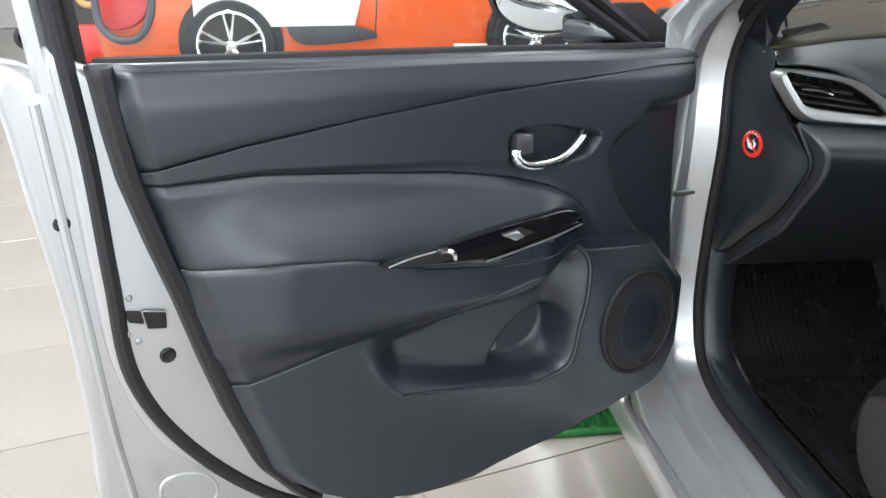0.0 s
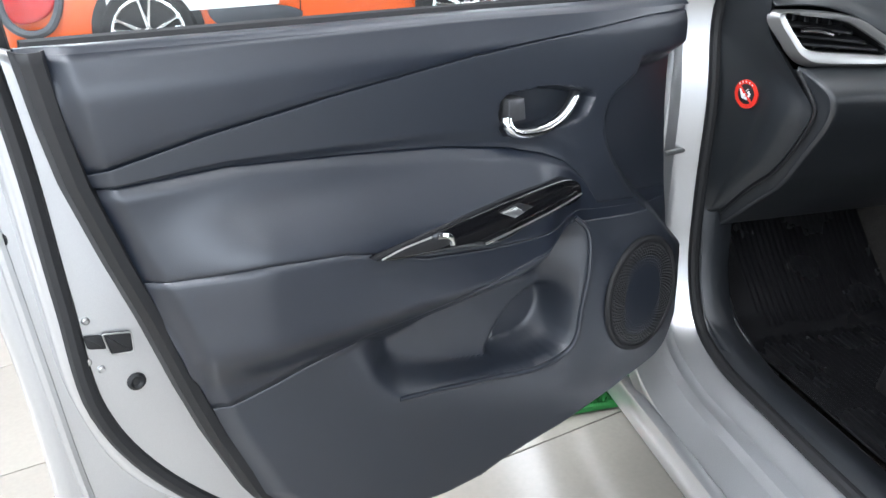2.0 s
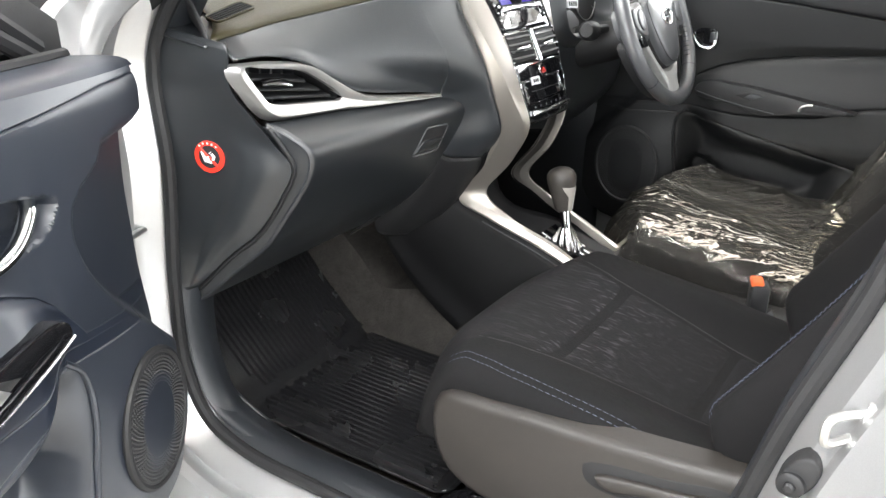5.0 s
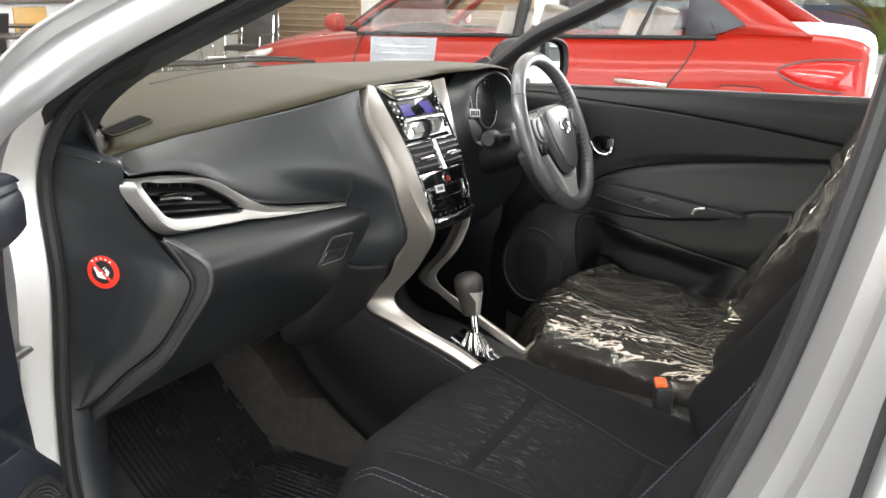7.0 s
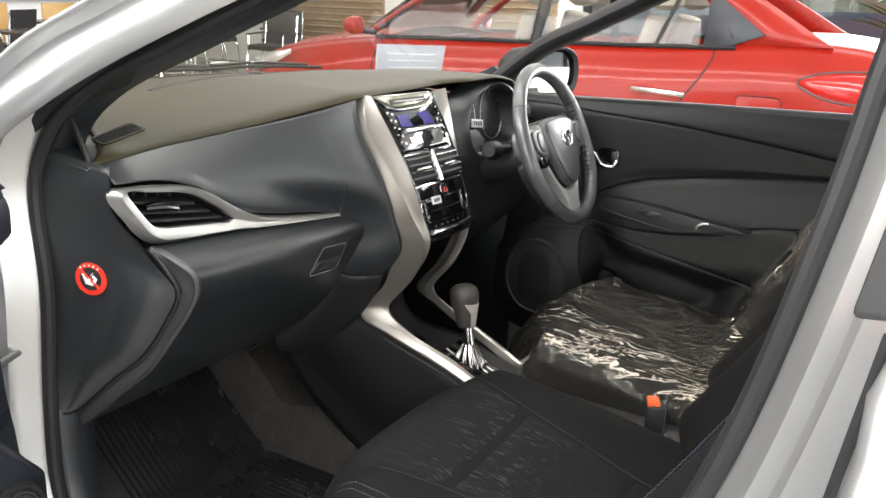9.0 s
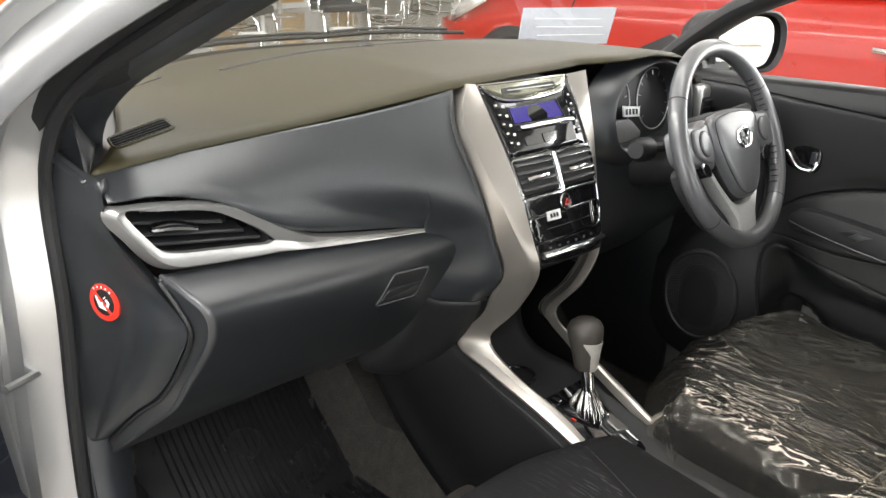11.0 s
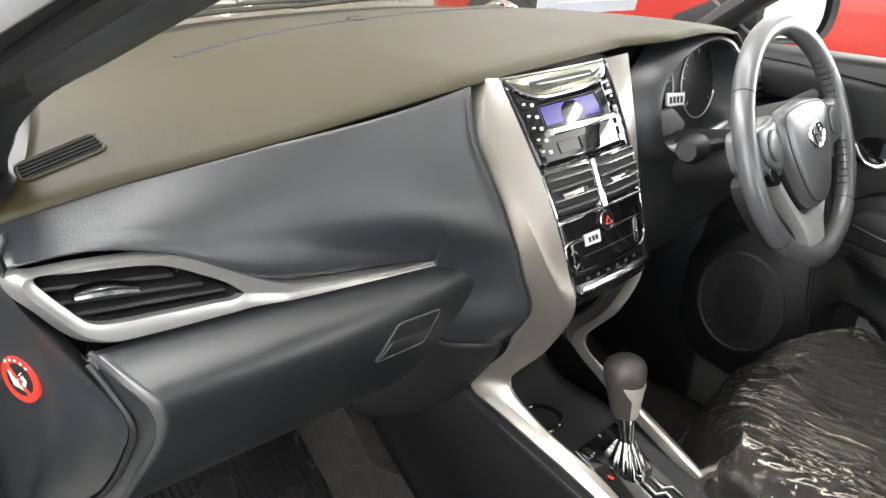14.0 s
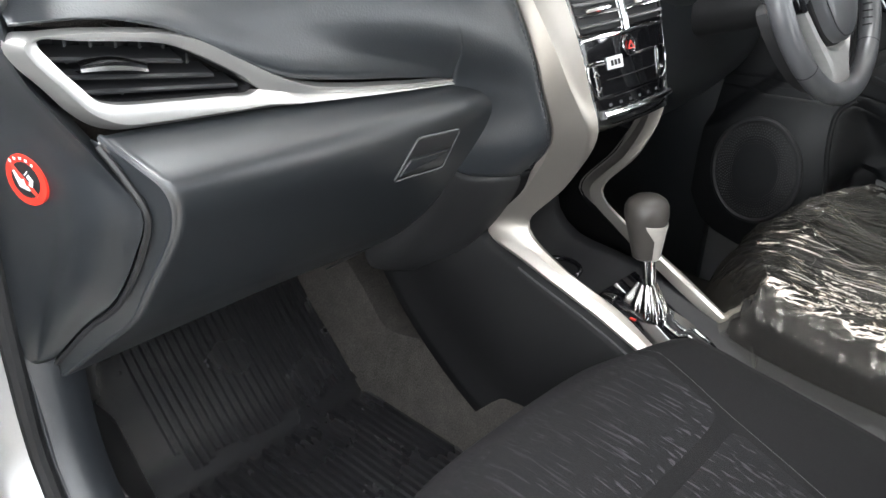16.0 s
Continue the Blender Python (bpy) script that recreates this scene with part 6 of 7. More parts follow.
def build_seat(xc, label, mirror=1):
    seat = thing("car_seat", (xc, -0.7, 0.24), label, "car seat", "front seats")
    corner = 0.095 if mirror > 0 else 0.160

    def sheet(vlo, vhi, ylo, yhi, n, k, out=0.0):
        rows = []
        for y in np.linspace(ylo, yhi, n):
            row = []
            for v in np.linspace(vlo, vhi, k):
                x, z = cushion_point(v, y, out)
                row.append((xc + mirror * x, y - corner * abs(v) ** 3.4 * smooth(-0.62, -0.41, y), z))
            rows.append(row)
        return grid(rows)
    part("cushion", sheet(-1, 1, -0.405, -1.0, 50, 90), CLOTH, seat, "black cloth seat cushion", thick=0.004)
    rows = []
    for y in np.linspace(-0.430, -0.985, 46):
        row = []
        for w in np.linspace(-1, 1, 42):
            v = w * insert_half(y)
            puff = 0.0035 - 0.0075 * math.exp(-((y + 0.640) / 0.010) ** 2) - 0.006 * math.exp(-((y + 0.862) / 0.009) ** 2)
            x, z = cushion_point(v, y, 0.0)
            row.append((xc + mirror * x, y - corner * abs(v) ** 3.4 * smooth(-0.62, -0.41, y), z + puff * (1 - w ** 14) - 0.002 * w ** 14))
        rows.append(row)
    part("insert", grid(rows), CLOTH_INSERT, seat, "cloth insert woven with pale dashes", thick=0.002)
    for w in (-1, 1):
        pts = []
        for y in np.linspace(-0.44, -0.98, 30):
            v = w * insert_half(y)
            x, z = cushion_point(v, y, 0.0)
            pts.append((xc + mirror * x, y - corner * abs(v) ** 3.4 * smooth(-0.62, -0.41, y), z + 0.0012))
        part("insert_seam", tube(pts, 0.0013, 5), BLACK, seat)
    for v, o in ((-0.800, 0.003), (-0.818, 0.003)):
        y = -0.47
        while y > -0.97:
            pts = []
            for yy in (y, y - 0.007):
                x, z = cushion_point(v, yy, 0.001)
                pts.append((xc + mirror * x, yy - corner * abs(v) ** 3.4 * smooth(-0.62, -0.41, yy), z + 0.001))
            part("stitch", tube(pts, 0.0006, 4), BLUE_THREAD, seat)
            y -= 0.011
    # backrest
    rows = []
    for s in np.linspace(0, 1, 36):
        z = 0.47 + 0.66 * s
        yb = -0.955 - 0.31 * s - 0.02 * math.sin(math.pi * s)
        half = 0.268 - 0.05 * smooth(0.55, 1.0, s)
        row = []
        for v in np.linspace(-1, 1, 60):
            a = abs(v)
            if a < 0.72:
                x = v / 0.72 * (half - 0.035)
                fwd = 0.105 * smooth(0.45, 0.95, a / 0.72) * (1 - 0.6 * s) * smooth(-0.02, 0.14, s)
            else:
                ang = (a - 0.72) / 0.28 * math.pi
                x = (half - 0.035 + 0.035 * math.sin(ang)) * (1 if v > 0 else -1)
                fwd = 0.105 * (1 - 0.6 * s) * smooth(-0.02, 0.14, s) - 0.075 * (1 - math.cos(ang))
            row.append((xc + mirror * x, yb + fwd * 0.93, z + fwd * 0.36 - 0.05 * s ** 6))
        rows.append(row)
    part("backrest", grid(rows), CLOTH, seat, "black cloth backrest with bolsters", thick=0.006)
    for k in range(140):
        s = 0.06 + 0.0115 * (k // 2)
        pts = []
        for ss in (s, s + 0.006):
            z = 0.47 + 0.66 * ss
            fwd = 0.105 * (1 - 0.6 * ss) * smooth(-0.02, 0.14, ss)
            half = 0.268 - 0.05 * smooth(0.55, 1.0, ss)
            pts.append((xc - mirror * (half - 0.046 - 0.009 * (k % 2)), -0.955 - 0.31 * ss - 0.02 * math.sin(math.pi * ss) + fwd * 0.93 + 0.006, z + fwd * 0.36))
        part("stitch", tube(pts, 0.0005, 4), BLUE_THREAD, seat)
    part("head_restraint", box(xc, -1.245, 1.23, 0.25, 0.10, 0.16, 0.04, seg=4), CLOTH, seat)
    # side cover with a moulded lever recess
    sx = xc - mirror * 0.289

    def side(yv, z, d):
        return (sx - mirror * d, yv, z)
    cover = part("side_cover", slab([tuple(p) for p in catmull([(-0.512, 0.508), (-0.62, 0.527), (-0.76, 0.535), (-0.95, 0.550), (-1.06, 0.56), (-1.06, 0.36), (-0.90, 0.345), (-0.68, 0.346), (-0.560, 0.362), (-0.512, 0.410)], 70, closed=True)], side, -0.03, 0.020, 0.016, 4), SEAT_PLASTIC, seat, "grey moulded seat side cover")
    part("lever_recess", slab([tuple(p) for p in catmull([(-0.765, 0.490), (-0.80, 0.503), (-0.88, 0.513), (-0.97, 0.526), (-0.99, 0.500), (-0.90, 0.475), (-0.80, 0.455), (-0.77, 0.465)], 40, closed=True)], side, 0.0, 0.0205, 0.001), BLACK, cover)
    part("recliner_lever", slab([tuple(p) for p in catmull([(-0.785, 0.480), (-0.83, 0.492), (-0.90, 0.502), (-0.975, 0.514), (-0.975, 0.498), (-0.88, 0.480), (-0.80, 0.465)], 40, closed=True)], side, 0.01, 0.030, 0.008, 4), SEAT_PLASTIC, cover, "grey recliner lever")
    part("base_frame", box(xc, -0.74, 0.33, 0.44, 0.46, 0.20, 0.02), BLACK, seat)
    return seat


SEAT_X = -0.322
build_seat(SEAT_X, "black cloth passenger seat with dash-woven insert and blue stitching")
build_seat(0.372, "black cloth driver seat under a clear plastic cover", -1)

# seat belt buckle between the seats
buckle = thing("seat_belt_buckle", (0.0, -0.85, 0.44), "black seat belt buckle with an orange release button", "seat belt buckle")
part("stem", tube(catmull([(-0.005, -0.93, 0.38), (0.0, -0.90, 0.43), (0.002, -0.865, 0.50)], 10), 0.017, 10, flat=0.5), BLACK, buckle)
part("case", box(0.003, -0.845, 0.52, 0.045, 0.035, 0.07, 0.008, turn=20), BLACK, buckle)
part("button", box(0.003, -0.838, 0.556, 0.036, 0.024, 0.012, 0.004, turn=20), ORANGE_BTN, buckle, "orange release button")

# crumpled clear plastic over the driver seat
PLASTIC = glass_mat("crumpled_clear_film", (0.92, 0.915, 0.90), 0.115, 1.34)
nt = PLASTIC.node_tree
co = nt.nodes.new("ShaderNodeTexCoord")
mp = nt.nodes.new("ShaderNodeMapping")
mp.inputs["Scale"].default_value = (1.0, 0.30, 0.7)
mp.inputs["Rotation"].default_value = (0.2, 0.1, -0.45)
vz = nt.nodes.new("ShaderNodeTexVoronoi")
vz.feature = "DISTANCE_TO_EDGE"
vz.inputs["Scale"].default_value = 20
nz = nt.nodes.new("ShaderNodeTexNoise")
nz.inputs["Scale"].default_value, nz.inputs["Detail"].default_value, nz.inputs["Distortion"].default_value = 9, 3, 1.2
mth = nt.nodes.new("ShaderNodeMath")
mth.operation = "ADD"
bp = nt.nodes.new("ShaderNodeBump")
bp.inputs["Strength"].default_value, bp.inputs["Distance"].default_value = 0.16, 0.012
nt.links.new(co.outputs["Object"], mp.inputs["Vector"])
nt.links.new(mp.outputs["Vector"], vz.inputs["Vector"])
nt.links.new(mp.outputs["Vector"], nz.inputs["Vector"])
nt.links.new(vz.outputs["Distance"], mth.inputs[0])
nt.links.new(nz.outputs["Fac"], mth.inputs[1])
nt.links.new(mth.outputs["Value"], bp.inputs["Height"])
for n in nt.nodes:
    # the gloss is tinted to imitate warm light reflected in the film
    if n.type == "BSDF_GLOSSY":
        n.inputs["Color"].default_value = (1.0, 0.96, 0.88, 1)
    if n.type in ("BSDF_GLOSSY", "FRESNEL"):
        nt.links.new(bp.outputs["Normal"], n.inputs["Normal"])


# a faint milky haze in the film
out_ = nt.nodes["Material Output"]
clear = out_.inputs["Surface"].links[0].from_socket
hz_ = nt.nodes.new("ShaderNodeBsdfDiffuse")
hz_.inputs["Color"].default_value = (0.55, 0.51, 0.45, 1)
mxh = nt.nodes.new("ShaderNodeMixShader")
mxh.inputs["Fac"].default_value = 0.022
nt.links.new(bp.outputs["Normal"], hz_.inputs["Normal"])
nt.links.new(clear, mxh.inputs[1])
nt.links.new(hz_.outputs["BSDF"], mxh.inputs[2])
nt.links.new(mxh.outputs["Shader"], out_.inputs["Surface"])


def crumple(x, y, z):
    # long folds with sharp crests, crossed by finer creases
    across, along = 0.90 * x + 0.44 * y, 0.90 * y - 0.44 * x
    fold = 1 - abs(noise.noise(Vector((across * 10, along * 3.2, z * 5))))
    crease = 1 - abs(noise.noise(Vector((across * 34 + 3, along * 6, z * 12))))
    fine = 1 - abs(noise.noise(Vector((across * 70 - 7, along * 14 + across * 9, z * 20))))
    patch = smooth(-0.12, 0.30, noise.noise(Vector((across * 7 + 11, along * 4.5 - 4, z * 6))))
    return 0.011 * fold ** 10 + (0.003 + 0.0035 * patch) * crease ** 10 + (0.0014 + 0.0028 * patch) * fine ** 8


film = thing("plastic_seat_cover", (0.372, -0.7, 0.40), "crumpled clear plastic cover over the driver seat", "plastic cover")
rows = []
for y in np.linspace(-0.395, -1.0, 150):
    row = []
    for v in np.linspace(-1, 1, 220):
        x, z = cushion_point(v, min(-0.405, y), 0.007)
        c = crumple(0.372 + x, y, z)
        a = max(0.0, abs(v) - 0.78) / 0.22
        row.append((0.372 + x + (1 if v > 0 else -1) * (c + 0.025 * a * a) * a, y - 0.155 * abs(v) ** 3.4 * smooth(-0.62, -0.41, y) + 0.3 * c * smooth(-0.46, -0.40, y), z + c * (1 - 0.6 * a) + 0.022 * smooth(-0.62, -0.50, y) * smooth(-0.40, -0.47, y) * (1 - v * v)))
    rows.append(row)
part("cushion_film", grid(rows), PLASTIC, film, sharp=0)
rows = []
for s in np.linspace(0, 1, 70):
    z = 0.48 + 0.66 * s
    yb = -0.955 - 0.27 * s - 0.02 * math.sin(math.pi * s)
    half = 0.285 - 0.05 * smooth(0.55, 1.0, s)
    row = []
    for v in np.linspace(-1, 1, 90):
        a = abs(v)
        x = min(1, a / 0.8) * half * (1 if v > 0 else -1)
        fwd = 0.020 + 0.105 * smooth(0.40, 0.75, a) * (1 - 0.6 * s) - 0.14 * max(0, a - 0.8) / 0.2
        c = crumple(x + 5, s * 0.7, z)
        row.append((0.372 + x * (1 + c * 0.4), yb + fwd * 0.93 + c * 0.7, z + fwd * 0.36 + c * 0.3))
    rows.append(row)
part("backrest_film", grid(rows), PLASTIC, film, sharp=0)

# ---- cabin floor ----
CARPET = mk("speckled_carpet", (0.0413, 0.0382, 0.0353), 0.95, var=0.2, vscale=40, bump=0.8, bscale=700, fine=0.5, fscale=500, spec=0.1)
MAT = mk("moulded_rubber_mat", (0.011, 0.011, 0.012), 0.27, spec=0.9, bump=0.10, bscale=600)
cabin_floor = thing("cabin_floor", (0, -0.5, 0.2), "grey speckled carpet over the car's floor and toe board", "carpet")
PROFILE = [(-2.2, 0.235), (-1.2, 0.235), (-0.4, 0.238), (-0.05, 0.245), (0.04, 0.275), (0.14, 0.37), (0.27, 0.52), (0.36, 0.68), (0.38, 0.90)]
rows = []
for y, z in catmull(PROFILE, 60):
    row = []
    for x in np.linspace(-0.665, 0.70, 60):
        t = smooth(0.20, 0.12, abs(x - 0.012))
        side = smooth(-0.60, -0.66, x)
        row.append((x, y - 0.10 * t * smooth(-0.1, 0.2, y) - 0.06 * side * smooth(-0.05, 0.2, y), z + 0.20 * t * smooth(0.4, -0.3, y) * 0.9 + 0.04 * side))
    rows.append(row)
part("carpet", grid(rows), CARPET, cabin_floor, thick=0.006)
part("underfloor", box(0, -1.0, 0.19, 1.5, 3.0, 0.04, 0.01), BLACK, cabin_floor)
part("bulkhead", box(0, 0.44, 0.70, 1.42, 0.03, 0.72, 0.01), BLACK, cabin_floor)

# sill scuff plate and lower pillar trim
sill = thing("sill_trim", (-0.65, -0.5, 0.25), "dark grey plastic sill trim inside the doorway", "sill trim")
rows = []
for x, z in ((-0.684, 0.300), (-0.672, 0.306), (-0.655, 0.305), (-0.630, 0.300), (-0.605, 0.286), (-0.592, 0.262), (-0.588, 0.225)):
    line = []
    for y, lift, inn in catmull([(-1.02, 0.10, 0.0), (-0.90, 0.03, 0.0), (-0.75, 0.0, 0.0), (-0.4, 0.0, 0.0), (-0.16, 0.004, 0.0), (-0.06, 0.05, -0.01), (-0.028, 0.12, -0.02), (-0.020, 0.20, -0.025), (-0.020, 0.275, -0.028)], 60):
        d = smooth(-0.10, -0.02, y)
        line.append((x + inn * 0.5, y + d * (x + 0.684) * 1.1, z * (1 - d) + (0.300 - (0.300 - z) * 0.2) * d + lift))
    rows.append(line)
part("scuff_plate", grid(rows), TRIM_GREY, sill, thick=0.003)

# moulded mat with ribs
mat_ob = thing("floor_mat", (-0.35, -0.2, 0.25), "black moulded rubber floor mat with raised ribs", "floor mat")


def mat_z(y):
    return table(y, (-0.50, 0.252), (-0.02, 0.256), (0.03, 0.285), (0.13, 0.378), (0.26, 0.525), (0.33, 0.63))


def mat_left(y):
    return table(y, (-0.5, -0.575), (-0.10, -0.580), (0.05, -0.60), (0.14, -0.585), (0.26, -0.50), (0.33, -0.42))


def mat_right(y):
    return table(y, (-0.5, -0.13), (-0.20, -0.115), (-0.03, -0.13), (0.03, -0.145), (0.13, -0.165), (0.33, -0.20))


rows = []
for y in np.linspace(-0.50, 0.33, 70):
    row = []
    for s in np.linspace(0, 1, 40):
        x = mat_left(y) + s * (mat_right(y) - mat_left(y))
        lip = 0.014 * smooth(0.05, 0.0, s) + 0.004 * smooth(0.95, 1.0, s) + 0.014 * smooth(-0.48, -0.50, y)
        row.append((x, y, mat_z(y) + lip + 0.008))
    rows.append(row)
part("sheet", grid(rows), MAT, mat_ob, thick=0.004)

flap_low = catmull([(-0.575, -0.16, 0.262), (-0.572, -0.06, 0.268), (-0.565, 0.02, 0.290), (-0.560, 0.10, 0.355)], 20)
flap_top = catmull([(-0.600, -0.16, 0.275), (-0.628, -0.06, 0.350), (-0.645, 0.01, 0.430), (-0.648, 0.10, 0.500)], 20)
part("side_flap", grid([[a + (b - a) * q + np.array([0.010 * math.sin(math.pi * q), 0, -0.012 * math.sin(math.pi * q)]) for a, b in zip(flap_low, flap_top)] for q in np.linspace(0, 1, 10)]), mk("smooth_mat_flap", (0.020, 0.020, 0.021), 0.30, spec=0.9), mat_ob, "smooth turned-up side of the mat", thick=0.004)


def rib(x, y0, y1, h=0.009, w=0.0048):
    n = max(3, int(abs(y1 - y0) / 0.012))
    return [[(x - w, y, mat_z(y) + 0.009) for y in np.linspace(y0, y1, n)], [(x - w * 0.5, y, mat_z(y) + 0.009 + h) for y in np.linspace(y0, y1, n)], [(x + w * 0.5, y, mat_z(y) + 0.009 + h) for y in np.linspace(y0, y1, n)], [(x + w, y, mat_z(y) + 0.009) for y in np.linspace(y0, y1, n)]]


rnd = random.Random(4)
for k in range(27):
    x = -0.535 + 0.0145 * k
    cut = rnd.uniform(-0.01, 0.03)
    part("rib", grid(rib(x, -0.46, -0.022 - (0.02 if k % 3 == 0 else 0))), MAT, mat_ob)
    if x > -0.52:
        part("rib", grid(rib(x, (0.004 if x > -0.50 else 0.03) + cut * 0.3, min(0.31, 0.24 + (x + 0.50) * 0.6))), MAT, mat_ob)
for k in range(60):
    x, y = -0.53 + 0.0145 * rnd.randrange(27) + 0.007, rnd.uniform(-0.42, 0.2)
    if -0.04 < y < 0.05:
        continue
    part("stud", box(x, y, mat_z(y) + 0.011, 0.004, 0.008, 0.005, 0.001), MAT, mat_ob)
# rail end cover under the seat front
track = thing("seat_rail_cover", (-0.55, -0.62, 0.25), "black plastic seat rail end on the floor", "seat rail")
part("rail", box(-0.555, -0.75, 0.275, 0.045, 0.40, 0.04, 0.008), BLACK, track)
part("cap", tube(catmull([(-0.575, -0.50, 0.262), (-0.575, -0.55, 0.300), (-0.578, -0.60, 0.318), (-0.58, -0.64, 0.30)], 16), 0.018, 10, flat=0.7), GLOSS, track, "glossy end cap")

# stand the whole car level
for ob in THINGS:
    ob.matrix_basis = LEVEL @ Matrix.Translation(ob.location)

# ---- cars, chairs and counters in the showroom ----
TYRE = mk("tyre_rubber", (0.016, 0.016, 0.017), 0.75, bump=0.2, bscale=300)
BEIGE = mk("beige_upholstery", (0.45, 0.40, 0.33), 0.8)
LAMP_RED = mk("red_lamp_lens", (0.45, 0.008, 0.006), 0.08, coat=0.5)
LAMP_CLEAR = mk("clear_lamp", (0.62, 0.62, 0.60), 0.12, 0.6, coat=0.8)
CLADDING = mk("grey_cladding", (0.05, 0.055, 0.065), 0.5)
DARK_GLASS = glass_mat("tinted_glass", (0.10, 0.12, 0.11), 0.03, 2.1)


def build_wheel(parent, to, l, w, r, side, size=1.0, rim=CHROME):
    c = Vector(to(l, w, r))
    axis = (Vector(to(l, w + side * 0.1, r)) - c).normalized()
    fw = (Vector(to(l + 0.1, w, r)) - c).normalized()
    r = r * size
    tyre = part("wheel", disc(c - axis * 0.17, axis, [(r * 0.70, 0.0), (r * 0.93, 0.0), (r, 0.03), (r, 0.15), (r * 0.93, 0.185), (r * 0.76, 0.19), (r * 0.74, 0.15)], 40), TYRE, parent, "black tyre on an alloy rim")
    up = Vector((0, 0, 1))
    part("rim_ring", tube([c + axis * 0.012 + (fw * math.cos(a) + up * math.sin(a)) * r * 0.73 for a in np.linspace(0, 2 * math.pi, 36, endpoint=False)], 0.016, 8, closed=True), rim, tyre)
    part("rim_dish", disc(c - axis * 0.012, axis, [(r * 0.72, 0.0), (r * 0.72, 0.012)], 32), BLACK, tyre)
    for k in range(5):
        for off in (-0.16, 0.16):
            a = 2 * math.pi * k / 5 + 0.3
            d0 = fw * math.cos(a + off * 0.4) + up * math.sin(a + off * 0.4)
            d1 = fw * math.cos(a + off) + up * math.sin(a + off)
            part("spoke", tube([c + axis * 0.0 + d0 * r * 0.10, c + axis * 0.012 + d1 * r * 0.71], 0.085 * r, 6, flat=0.5), rim, tyre)
    part("hub_cap", disc(c, axis, [(r * 0.13, -0.02), (r * 0.13, 0.01), (r * 0.10, 0.016)], 20), rim, tyre)


